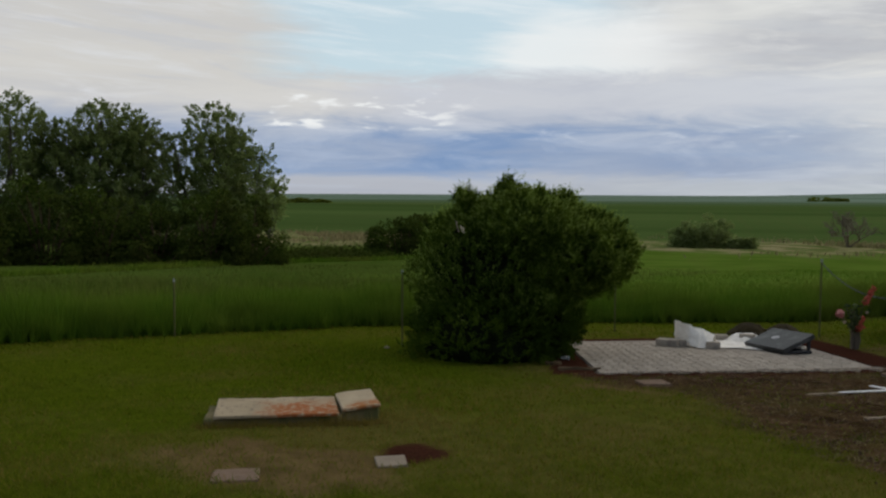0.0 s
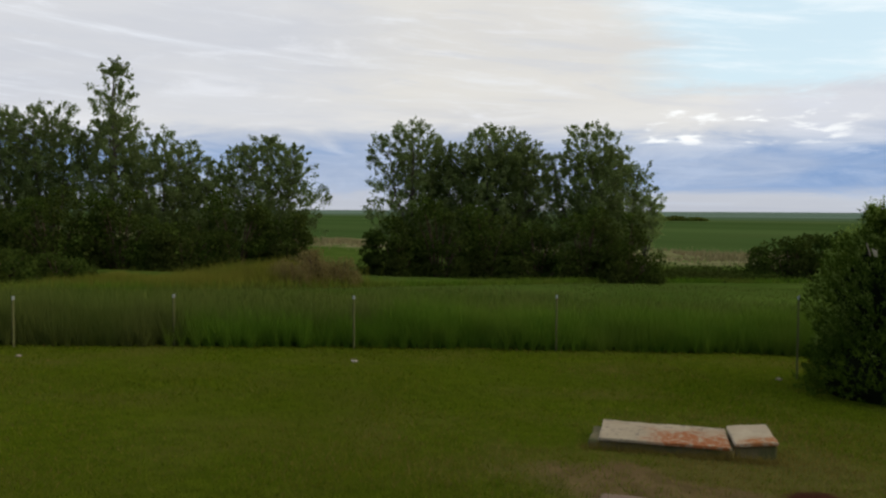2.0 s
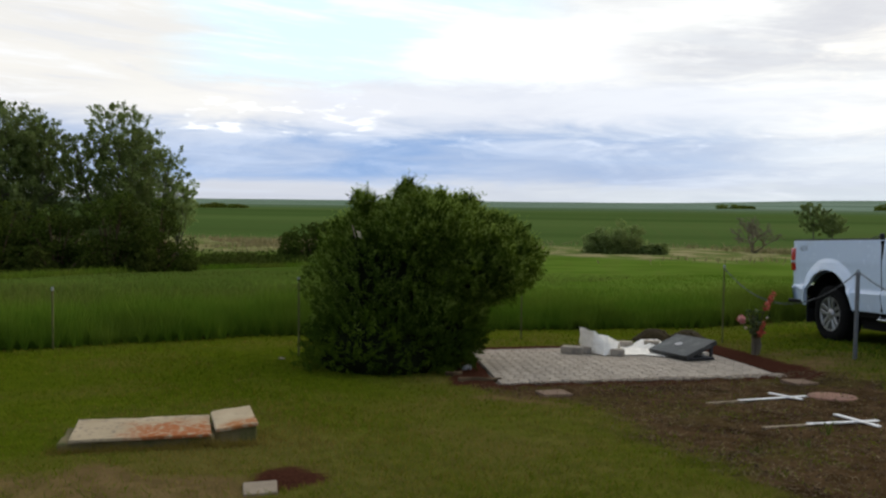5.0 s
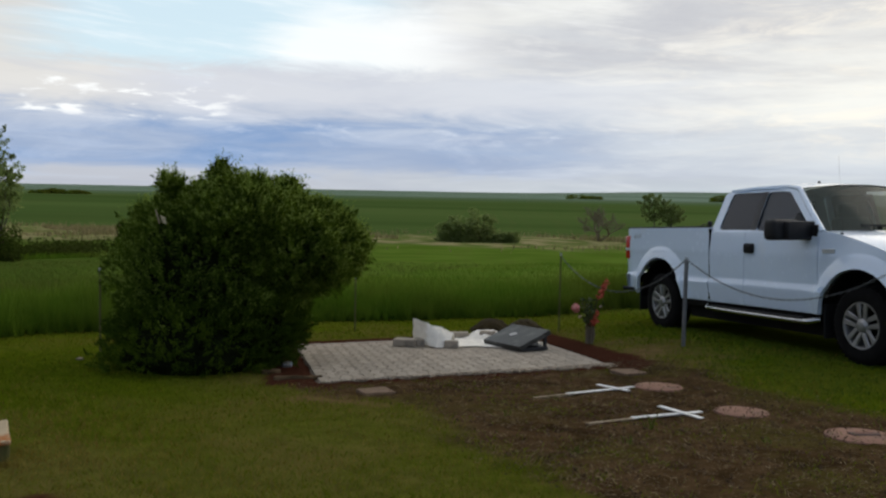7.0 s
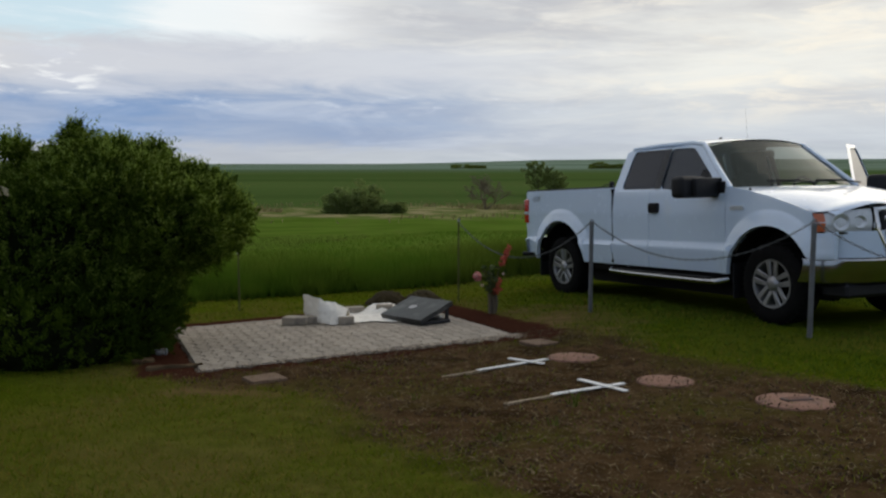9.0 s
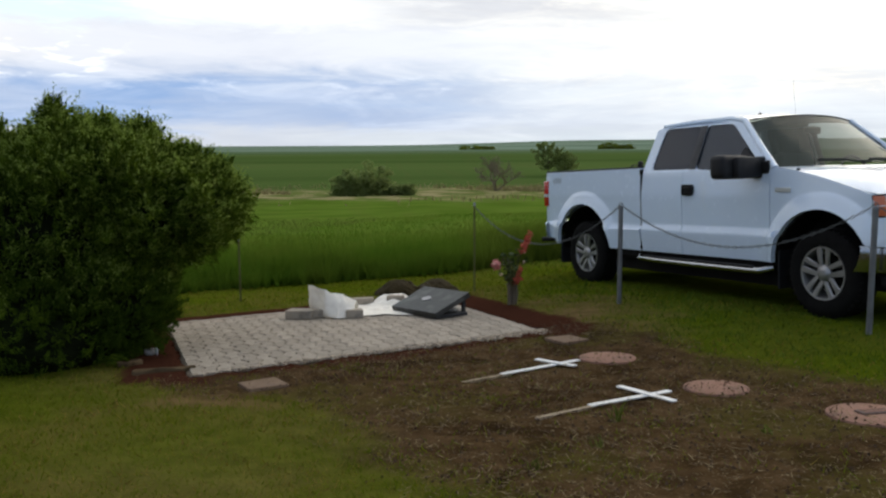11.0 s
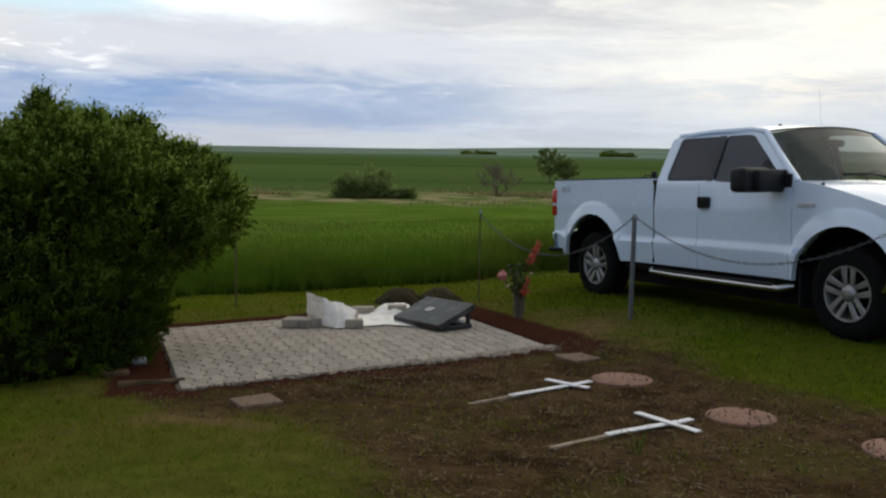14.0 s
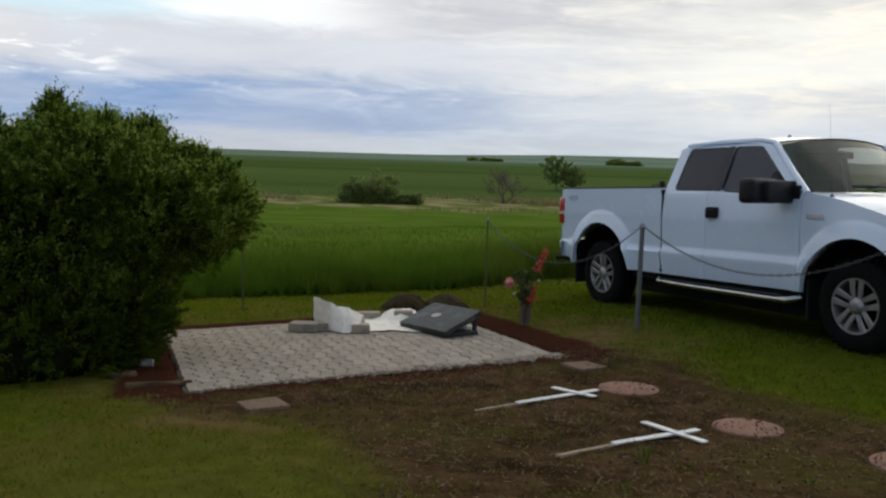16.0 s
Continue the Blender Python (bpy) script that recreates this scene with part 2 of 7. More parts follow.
def ground_material():
    mt = bpy.data.materials.new("ground_cover")
    mt.use_nodes = True
    nt = mt.node_tree
    nd, lk = nt.nodes, nt.links
    bs = nd["Principled BSDF"]
    geo = nd.new("ShaderNodeNewGeometry")
    pos = geo.outputs["Position"]
    sep = nd.new("ShaderNodeSeparateXYZ")
    lk.new(pos, sep.inputs[0])

    def noise_node(sc, det=6.0, vec=None):
        n = nd.new("ShaderNodeTexNoise")
        lk.new(vec or pos, n.inputs["Vector"])
        n.inputs["Scale"].default_value, n.inputs["Detail"].default_value = sc, det
        return n.outputs["Fac"]

    def mixc(f, a, b):
        n = nd.new("ShaderNodeMix")
        n.data_type = "RGBA"
        for s, v in ((n.inputs["Factor"], f), (n.inputs["A"], a), (n.inputs["B"], b)):
            if hasattr(v, "links"):
                lk.new(v, s)
            else:
                s.default_value = v
        return n.outputs["Result"]

    def ramp(x, lo, hi):
        n = nd.new("ShaderNodeMapRange")
        n.interpolation_type = "SMOOTHSTEP"
        lk.new(x, n.inputs["Value"])
        n.inputs["From Min"].default_value, n.inputs["From Max"].default_value = lo, hi
        return n.outputs["Result"]

    def mth(op, a, b):
        n = nd.new("ShaderNodeMath")
        n.operation = op
        for s, v in ((n.inputs[0], a), (n.inputs[1], b)):
            if hasattr(v, "links"):
                lk.new(v, s)
            else:
                s.default_value = v
        return n.outputs[0]

    def attr(name):
        n = nd.new("ShaderNodeAttribute")
        n.attribute_name = name
        return n.outputs["Fac"]

    fine, mid, broad, vast = noise_node(55.0, 8.0), noise_node(7.0), noise_node(0.8), noise_node(0.05)
    lawn = mixc(ramp(mid, 0.3, 0.7), (0.048, 0.070, 0.003, 1), (0.074, 0.098, 0.005, 1))
    lawn = mixc(ramp(broad, 0.45, 0.68), lawn, (0.078, 0.084, 0.010, 1))
    lawn = mixc(mth("MULTIPLY", ramp(fine, 0.5, 0.7), 0.3), lawn, (0.055, 0.045, 0.018, 1))
    soil = mixc(ramp(mid, 0.3, 0.7), (0.040, 0.025, 0.0115, 1), (0.078, 0.049, 0.024, 1))
    soil = mixc(mth("MULTIPLY", ramp(fine, 0.55, 0.72), 0.5), soil, (0.155, 0.098, 0.052, 1))
    soil = mixc(mth("MULTIPLY", ramp(broad, 0.5, 0.62), 0.45), soil, (0.062, 0.060, 0.012, 1))
    soil = mixc(mth("MULTIPLY", ramp(noise_node(2.3, 5.0), 0.52, 0.66), 0.6), soil, (0.018, 0.011, 0.006, 1))
    red = mixc(ramp(fine, 0.3, 0.7), (0.032, 0.013, 0.008, 1), (0.058, 0.023, 0.014, 1))
    worn = mixc(ramp(mid, 0.3, 0.7), (0.105, 0.066, 0.032, 1), (0.155, 0.098, 0.050, 1))
    # fields, by distance from the fence, with crooked borders
    far = mth("ADD", sep.outputs[1], mth("MULTIPLY", mth("SUBTRACT", vast, 0.5), 30.0))
    far = mth("ADD", far, mth("MULTIPLY", mth("SUBTRACT", broad, 0.5), 5.0))
    stripe_n = nd.new("ShaderNodeMapping")
    stripe_n.inputs["Scale"].default_value = (0.0016, 0.010, 0.0)
    lk.new(pos, stripe_n.inputs["Vector"])
    stripes = noise_node(1.0, 4.0, stripe_n.outputs[0])
    meadow = mixc(ramp(noise_node(0.35), 0.35, 0.65), (0.050, 0.084, 0.012, 1), (0.070, 0.106, 0.018, 1))
    meadow = mixc(ramp(mth("ADD", sep.outputs[0], mth("MULTIPLY", mth("SUBTRACT", vast, 0.5), 12.0)), -16.0, -4.0), meadow, mixc(ramp(noise_node(0.35), 0.35, 0.65), (0.070, 0.120, 0.014, 1), (0.094, 0.150, 0.021, 1)))
    dry = mixc(ramp(noise_node(0.45, 8.0), 0.40, 0.56), (0.27, 0.235, 0.120, 1), (0.105, 0.135, 0.036, 1))
    crop = mixc(ramp(stripes, 0.40, 0.60), (0.048, 0.084, 0.021, 1), (0.074, 0.114, 0.031, 1))
    # distance haze put into the far land's colour: paler and bluer
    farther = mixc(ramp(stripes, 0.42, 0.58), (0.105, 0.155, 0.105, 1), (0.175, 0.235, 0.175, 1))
    land = mixc(ramp(far, 10.0, 20.0), lawn, meadow)
    land = mixc(ramp(far, 57.0, 66.0), land, dry)
    land = mixc(ramp(mth("ADD", far, mth("MULTIPLY", ramp(sep.outputs[0], -32.0, -12.0), 3.0)), 80.0, 86.0), land, crop)
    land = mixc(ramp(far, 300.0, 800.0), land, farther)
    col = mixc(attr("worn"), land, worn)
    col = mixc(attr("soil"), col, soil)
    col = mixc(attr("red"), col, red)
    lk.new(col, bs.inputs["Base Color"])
    bs.inputs["Roughness"].default_value, bs.inputs["Specular IOR Level"].default_value = 1.0, 0.0
    b = nd.new("ShaderNodeBump")
    b.inputs["Strength"].default_value, b.inputs["Distance"].default_value = 0.7, 0.02
    lk.new(noise_node(40.0, 8.0), b.inputs["Height"])
    lk.new(b.outputs[0], bs.inputs["Normal"])
    return mt


def glass(name, tint, rough=0.02, clear_part=0.5, base=(0.01, 0.012, 0.014), spec=0.6):
    """Thin tinted car glass: part lets light straight through, part reflects."""
    mt = bpy.data.materials.new(name)
    mt.use_nodes = True
    nt = mt.node_tree
    nd, lk = nt.nodes, nt.links
    bs = nd["Principled BSDF"]
    bs.inputs["Base Color"].default_value = (*base, 1)
    bs.inputs["Roughness"].default_value = rough
    bs.inputs["Specular IOR Level"].default_value = spec
    tr = nd.new("ShaderNodeBsdfTransparent")
    tr.inputs["Color"].default_value = (*tint, 1)
    ms = nd.new("ShaderNodeMixShader")
    ms.inputs[0].default_value = clear_part
    lk.new(bs.outputs[0], ms.inputs[1]), lk.new(tr.outputs[0], ms.inputs[2])
    lk.new(ms.outputs[0], nd["Material Output"].inputs["Surface"])
    return mt


M = {
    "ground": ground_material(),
    "lawn": leafy("lawn_blades", [(0.054, 0.086, 0.004), (0.088, 0.128, 0.005), (0.124, 0.158, 0.009), (0.175, 0.168, 0.018)], 0.9, 0.42, 0.0, 0.7, (0.112, 0.136, 0.013)),
    "lawn_lush": leafy("lush_blades", [(0.040, 0.074, 0.009), (0.064, 0.108, 0.012), (0.096, 0.140, 0.018)], 0.9, 0.2, 0.0, 0.7, (0.088, 0.118, 0.018)),
    "lawn_dry": leafy("parched_blades", [(0.135, 0.112, 0.016), (0.190, 0.150, 0.030), (0.240, 0.180, 0.050), (0.110, 0.070, 0.024)], 0.9, 0.40, 0.0),
    "tall": leafy("tall_grass", [(0.056, 0.090, 0.012), (0.090, 0.128, 0.020), (0.135, 0.164, 0.034)], 0.9, 0.10, 0.0, 0.4, (0.122, 0.130, 0.032)),
    "meadow": leafy("meadow_grass", [(0.066, 0.140, 0.010), (0.104, 0.190, 0.016), (0.150, 0.230, 0.024)], 0.9, 0.12, 0.0, 0.4, (0.155, 0.185, 0.028)),
    "dry": leafy("dry_grass", [(0.20, 0.17, 0.08), (0.32, 0.26, 0.13), (0.12, 0.13, 0.045)], 0.8, 0.2, 0.1),
    "straw": leafy("straw", [(0.12, 0.088, 0.046), (0.18, 0.138, 0.074), (0.070, 0.050, 0.026), (0.23, 0.180, 0.100)], 0.85, 0.0, 0.1),
    "clod": surface("soil_clods", (0.045, 0.029, 0.017), (0.092, 0.060, 0.036), 0.95, bump=0.6, bump_scale=60, rand=0.4, island=True, spec=0.1),
    "redsoil": surface("red_soil", (0.042, 0.015, 0.009), (0.074, 0.026, 0.016), 0.95, bump=0.7, bump_scale=50, rand=0.35, island=True, spec=0.1),
    "darksoil": surface("mound_soil", (0.022, 0.016, 0.008), (0.050, 0.038, 0.016), 0.95, bump=0.8, bump_scale=40, spec=0.1),
    "paver": surface("paver_concrete", (0.275, 0.236, 0.188), (0.375, 0.325, 0.262), 0.9, scale=9, bump=0.35, bump_scale=220, rand=0.13, c3=(0.20, 0.165, 0.125), c3_scale=5, spec=0.2),
    "crumb": surface("paver_crumbs", (0.27, 0.222, 0.165), (0.39, 0.33, 0.255), 0.9, rand=0.3, island=True, bump=0.3, spec=0.2),
    "bedding": surface("bedding_sand", (0.15, 0.118, 0.084), (0.22, 0.176, 0.128), 0.95, bump=0.6, bump_scale=90, spec=0.1),
    "block": surface("grey_concrete", (0.31, 0.265, 0.205), (0.43, 0.375, 0.30), 0.9, bump=0.4, bump_scale=150, c3=(0.18, 0.16, 0.14), c3_scale=6, spec=0.2),
    "granite": surface("dark_granite", (0.022, 0.022, 0.020), (0.054, 0.054, 0.050), 0.50, scale=40, bump=0.05, bump_scale=300, spec=0.30, c3=(0.105, 0.105, 0.095), c3_scale=6, c3_lo=0.50, c3_hi=0.72),
    "granite_rim": surface("granite_sawn_edge", (0.020, 0.020, 0.022), (0.045, 0.045, 0.048), 0.6, scale=30, bump=0.15, spec=0.3),
    "badge": surface("pale_engraving", (0.32, 0.31, 0.30), (0.42, 0.41, 0.40), 0.6, bump=0),
    "bag": surface("white_woven_plastic", (0.80, 0.75, 0.65), (0.92, 0.87, 0.78), 0.7, scale=5, bump=0.35, bump_scale=260, c3=(0.45, 0.40, 0.34), c3_scale=4, c3_lo=0.6, c3_hi=0.8, spec=0.3),
    "white": surface("white_paint", (0.70, 0.69, 0.66), (0.82, 0.81, 0.79), 0.6, scale=7, bump=0.12, bump_scale=120, c3=(0.42, 0.37, 0.30), c3_scale=9, c3_lo=0.62, c3_hi=0.78),
    "stake": surface("weathered_stake", (0.22, 0.17, 0.11), (0.42, 0.34, 0.24), 0.85, scale=14, bump=0.4, bump_scale=90, spec=0.2),
    "pale_wood": surface("pale_wood", (0.52, 0.43, 0.27), (0.66, 0.56, 0.38), 0.85, scale=14, bump=0.2, spec=0.2),
    "log": surface("brown_log", (0.062, 0.042, 0.022), (0.115, 0.080, 0.044), 0.95, scale=12, bump=0.8, bump_scale=40, spec=0.1),
    "disc": surface("pink_concrete", (0.23, 0.125, 0.088), (0.31, 0.178, 0.13), 0.9, scale=8, bump=0.35, bump_scale=160, c3=(0.16, 0.10, 0.08), c3_scale=5, spec=0.2),
    "disc_plate": surface("dull_name_plate", (0.10, 0.065, 0.055), (0.16, 0.105, 0.09), 0.7, bump=0.2, spec=0.3),
    "marker": surface("flat_marker_stone", (0.15, 0.098, 0.064), (0.215, 0.148, 0.10), 0.9, scale=7, bump=0.35, bump_scale=120, c3=(0.13, 0.09, 0.065), c3_scale=6, spec=0.2),
    "pale_marker": surface("pale_concrete_tile", (0.20, 0.162, 0.115), (0.28, 0.23, 0.17), 0.9, scale=7, bump=0.3, bump_scale=140, spec=0.2),
    "slab": surface("lichened_concrete", (0.31, 0.245, 0.150), (0.43, 0.345, 0.225), 0.9, scale=6, bump=0.5, bump_scale=70, c3=(0.19, 0.150, 0.105), c3_scale=24, c3_lo=0.54, c3_hi=0.68, spec=0.2, stain=((0.30, 0.100, 0.030), -0.20, 0.02, 0.02, 0.20)),
    "slab_base": surface("mossy_concrete", (0.125, 0.105, 0.045), (0.19, 0.155, 0.075), 0.95, scale=5, bump=0.5, bump_scale=60, c3=(0.06, 0.075, 0.022), c3_scale=4, spec=0.15),
    "head": surface("stained_head_block", (0.35, 0.275, 0.175), (0.47, 0.38, 0.25), 0.9, scale=6, bump=0.5, bump_scale=70, c3=(0.20, 0.16, 0.12), c3_scale=11, c3_lo=0.6, c3_hi=0.75, spec=0.2, stain=((0.33, 0.13, 0.04), 0.50, 0.62, -0.12, 0.02)),
    "steel": surface("galvanised_steel", (0.12, 0.124, 0.128), (0.19, 0.194, 0.20), 0.6, 0.5, scale=9, bump=0.08, c3=(0.15, 0.10, 0.07), c3_scale=10, c3_lo=0.62, c3_hi=0.75),
    "chain": surface("dull_chain_steel", (0.07, 0.075, 0.08), (0.14, 0.145, 0.15), 0.6, 0.6, scale=30, bump=0.1),
    "tpost": surface("green_post_paint", (0.100, 0.106, 0.036), (0.155, 0.152, 0.060), 0.95, scale=12, bump=0.1, c3=(0.12, 0.07, 0.04), c3_scale=12, spec=0.05),
    "tip": surface("white_post_tip", (0.24, 0.25, 0.23), (0.34, 0.35, 0.32), 0.7, bump=0.05),
    "bark": surface("grey_bark", (0.065, 0.055, 0.042), (0.15, 0.13, 0.105), 0.95, scale=5, bump=0.8, bump_scale=25, spec=0.1),
    "twig": surface("brown_twigs", (0.065, 0.044, 0.026), (0.13, 0.092, 0.055), 0.95, scale=9, bump=0.5, spec=0.1),
    "pale_twig": surface("pale_dead_twigs", (0.13, 0.105, 0.075), (0.22, 0.18, 0.13), 0.95, scale=5, bump=0.4, spec=0.1),
    # near-black: the bush's inner shade is put into this colour
    "shade": surface("shade_black", (0.005, 0.007, 0.003), (0.012, 0.016, 0.006), 1.0, bump=0.9, bump_scale=12, spec=0.0),
    "juniper": leafy("bush_sprays", [(0.034, 0.060, 0.005), (0.056, 0.094, 0.008), (0.086, 0.130, 0.012), (0.125, 0.172, 0.020)], 0.9, 0.3, 0.0, 1.6, (0.032, 0.058, 0.008)),
    # paler copy of the bush colour: light on its top painted in
    "lit_top": leafy("lit_top_sprays", [(0.16, 0.235, 0.040), (0.22, 0.305, 0.060), (0.29, 0.37, 0.090)], 0.9, 0.6, 0.0, 1.6, (0.15, 0.21, 0.036)),
    "poplar": leafy("poplar_leaves", [(0.125, 0.178, 0.050), (0.185, 0.245, 0.078), (0.260, 0.310, 0.130)], 0.85, 0.60, 0.03, 0.35, (0.145, 0.180, 0.055)),
    "willow": leafy("shrub_leaves", [(0.060, 0.095, 0.010), (0.098, 0.142, 0.016), (0.150, 0.190, 0.030)], 0.9, 0.45, 0.0, 0.4, (0.092, 0.098, 0.016)),
    "thicket": leafy("thicket_leaves", [(0.030, 0.050, 0.008), (0.050, 0.078, 0.012), (0.080, 0.108, 0.020)], 0.9, 0.35, 0.0, 0.4, (0.050, 0.058, 0.014)),
    "pale_leaf": leafy("pale_leaves", [(0.20, 0.27, 0.085), (0.28, 0.36, 0.12), (0.36, 0.43, 0.17)], 0.85, 0.65, 0.03, 0.35, (0.24, 0.31, 0.10)),
    "rust_leaf": leafy("rusty_shrub", [(0.17, 0.125, 0.042), (0.225, 0.168, 0.056), (0.15, 0.138, 0.044)], 0.8, 0.2, 0.1),
    "weed": leafy("yellow_weeds", [(0.15, 0.185, 0.020), (0.21, 0.215, 0.030), (0.175, 0.15, 0.030), (0.11, 0.160, 0.018)], 0.9, 0.5, 0.0, 0.5, (0.20, 0.182, 0.028)),
    "rose_leaf": leafy("rose_leaves", [(0.024, 0.046, 0.012), (0.045, 0.070, 0.018), (0.085, 0.070, 0.026)], 0.6, 0.2, 0.3),
    "petal": leafy("pink_petals", [(0.60, 0.22, 0.20), (0.72, 0.36, 0.32), (0.52, 0.16, 0.15)], 0.6, 0.3, 0.2),
    "pale_petal": leafy("faded_petals", [(0.55, 0.40, 0.30), (0.66, 0.52, 0.42)], 0.7, 0.3, 0.1),
    "rose_stem": surface("green_brown_stems", (0.050, 0.055, 0.020), (0.085, 0.080, 0.030), 0.8, scale=20, bump=0.2, spec=0.2),
    "spike_petal": leafy("orange_red_petals", [(0.48, 0.095, 0.058), (0.60, 0.160, 0.100), (0.40, 0.070, 0.045)], 0.6, 0.3, 0.15),
    "jar": glass("clear_jar_glass", (0.95, 0.96, 0.96), 0.05, 0.5, (0.26, 0.26, 0.25), 1.0),
}


# ---- mesh helpers ----
def thing(name, m, label="", category="", group="", kind=""):
    ob = new(name)
    ob.matrix_world = m
    ob.empty_display_size = 0.1
    return tagged(ob, label, category, group, kind)


def part(name, bm, material, parent=None, label="", smooth=False, kind=""):
    me = bpy.data.meshes.new(name)
    bm.normal_update()
    bm.to_mesh(me)
    bm.free()
    me.materials.append(material)
    if smooth:
        me.polygons.foreach_set("use_smooth", [True] * len(me.polygons))
        me.set_sharp_from_angle(angle=radians(38))
    ob = new(name, me)
    if parent is not None:
        ob.parent = parent
    return tagged(ob, label, kind=kind)


def mesh_part(name, verts, faces, material, parent=None, label="", smooth=False, kind=""):
    me = bpy.data.meshes.new(name)
    me.from_pydata([tuple(v) for v in verts], [], faces)
    me.materials.append(material)
    if smooth:
        me.polygons.foreach_set("use_smooth", [True] * len(me.polygons))
        me.set_sharp_from_angle(angle=radians(38))
    ob = new(name, me)
    if parent is not None:
        ob.parent = parent
    return tagged(ob, label, kind=kind)


def fast_mesh(name, co, faces_n, material):
    """Mesh from a vertex array whose faces are successive runs of faces_n vertices."""
    co = np.asarray(co, np.float32).reshape(-1, 3)
    n = len(co)
    me = bpy.data.meshes.new(name)
    me.vertices.add(n)
    me.vertices.foreach_set("co", co.ravel())
    me.loops.add(n)
    me.loops.foreach_set("vertex_index", np.arange(n, dtype=np.int32))
    me.polygons.add(n // faces_n)
    me.polygons.foreach_set("loop_start", np.arange(0, n, faces_n, dtype=np.int32))
    me.update(calc_edges=True)
    me.materials.append(material)
    return me


def box(bm, size, at=(0, 0, 0), rot=None, bevel=0.0, seg=1):
    g = bmesh.ops.create_cube(bm, size=1.0)["verts"]
    mt = Matrix.Translation(at) @ (rot.to_4x4() if rot else Matrix.Identity(4)) @ Matrix.Diagonal((*size, 1))
    bmesh.ops.transform(bm, matrix=mt, verts=g)
    if bevel:
        es = list({e for v in g for e in v.link_edges})
        bmesh.ops.bevel(bm, geom=es, offset=bevel, segments=seg, profile=0.5, affect="EDGES")
    return g


def tube(bm, pts, radii, sides=8, caps=True):
    """A round bar along pts."""
    rings = []
    pts = [Vector(p) for p in pts]
    if not hasattr(radii, "__len__"):
        radii = [radii] * len(pts)
    for i, p in enumerate(pts):
        t = (pts[min(i + 1, len(pts) - 1)] - pts[max(i - 1, 0)]).normalized()
        ref = Vector((0, 0, 1)) if abs(t.z) < 0.9 else Vector((1, 0, 0))
        a = t.cross(ref).normalized()
        b = t.cross(a)
        rings.append([bm.verts.new(p + (a * math.cos(q) + b * math.sin(q)) * radii[i])
                      for q in (2 * math.pi * k / sides for k in range(sides))])
    for r0, r1 in zip(rings, rings[1:]):
        for k in range(sides):
            bm.faces.new((r0[k], r0[(k + 1) % sides], r1[(k + 1) % sides], r1[k]))
    if caps:
        bm.faces.new(rings[0][::-1]), bm.faces.new(rings[-1])


def lathe(bm, prof, sides=32, axis="z", at=(0, 0, 0)):
    """Turns a profile of (radius, height) about an axis."""
    rows = []
    for rad, h in prof:
        row = []
        for k in range(sides):
            q = 2 * math.pi * k / sides
            c, s = rad * math.cos(q), rad * math.sin(q)
            v = (c, s, h) if axis == "z" else (c, h, s)
            row.append(bm.verts.new((v[0] + at[0], v[1] + at[1], v[2] + at[2])))
        rows.append(row)
    for a, b in zip(rows, rows[1:]):
        for k in range(sides):
            f = (a[k], a[(k + 1) % sides], b[(k + 1) % sides], b[k])
            bm.faces.new(f if axis == "z" else f[::-1])
    return rows


def slab_poly(bm, outline, z0, z1, chamfer=0.006):
    """A flat piece with the given outline, its upper edge chamfered."""
    c = Vector((sum(p[0] for p in outline) / len(outline), sum(p[1] for p in outline) / len(outline)))
    ins = []
    for p in outline:
        d = Vector(p) - c
        ins.append(c + d * (1 - chamfer / max(d.length, 1e-4)))
    lo = [bm.verts.new((p[0], p[1], z0)) for p in outline]
    mid = [bm.verts.new((p[0], p[1], z1 - chamfer)) for p in outline]
    top = [bm.verts.new((p.x, p.y, z1)) for p in ins]
    n = len(outline)
    for r0, r1 in ((lo, mid), (mid, top)):
        for k in range(n):
            bm.faces.new((r0[k], r0[(k + 1) % n], r1[(k + 1) % n], r1[k]))
    bm.faces.new(top), bm.faces.new(lo[::-1])


# ---- lie of the land ----
U = Vector((0.886, 0.463, 0))        # the graves' long direction
ROW = math.degrees(math.atan2(0.463, 0.886))
PAD = Vector((-1.785, 5.64, 0))       # nearest paved corner
PAD_W, PAD_D, PAD_SKEW = 3.15, 2.64, 0.19
SOIL = np.array([(-2.35, 5.55), (-1.8, 5.25), (-0.85, 4.75), (-0.62, 3.9), (0.0, 2.8), (0.3, 2.2), (1.0, 1.2), (2.2, 0.6), (4.0, 0.8),
                 (4.2, 2.5), (3.3, 3.95), (2.4, 5.1), (2.0, 5.6), (1.8, 6.5), (1.5, 7.15), (1.0, 7.25), (-1.8, 5.75)])


def poly_dist(x, y, poly):
    """Signed distance to a polygon, negative inside."""
    best = np.full(x.shape, 1e9)
    inside = np.zeros(x.shape, bool)
    for (ax, ay), (bx, by) in zip(poly, np.roll(poly, -1, 0)):
        dx, dy = bx - ax, by - ay
        t = np.clip(((x - ax) * dx + (y - ay) * dy) / (dx * dx + dy * dy), 0, 1)
        best = np.minimum(best, np.hypot(x - ax - t * dx, y - ay - t * dy))
        cross = (ay > y) != (by > y)
        inside ^= cross & (x < (bx - ax) * (y - ay) / (by - ay + 1e-12) + ax)
    return np.where(inside, -best, best)


def wave(x, y, f, seed=0.0):
    """Cheap smooth noise for arrays, about -1 to 1."""
    return (np.sin(x * f + 1.7 * np.sin(y * f * 0.83 + seed)) + np.sin(y * f * 1.13 + 2.1 * np.sin(x * f * 0.71 + seed * 2.3))
            + 0.6 * np.sin((x + y) * f * 1.9 + seed * 3.1)) / 2.6


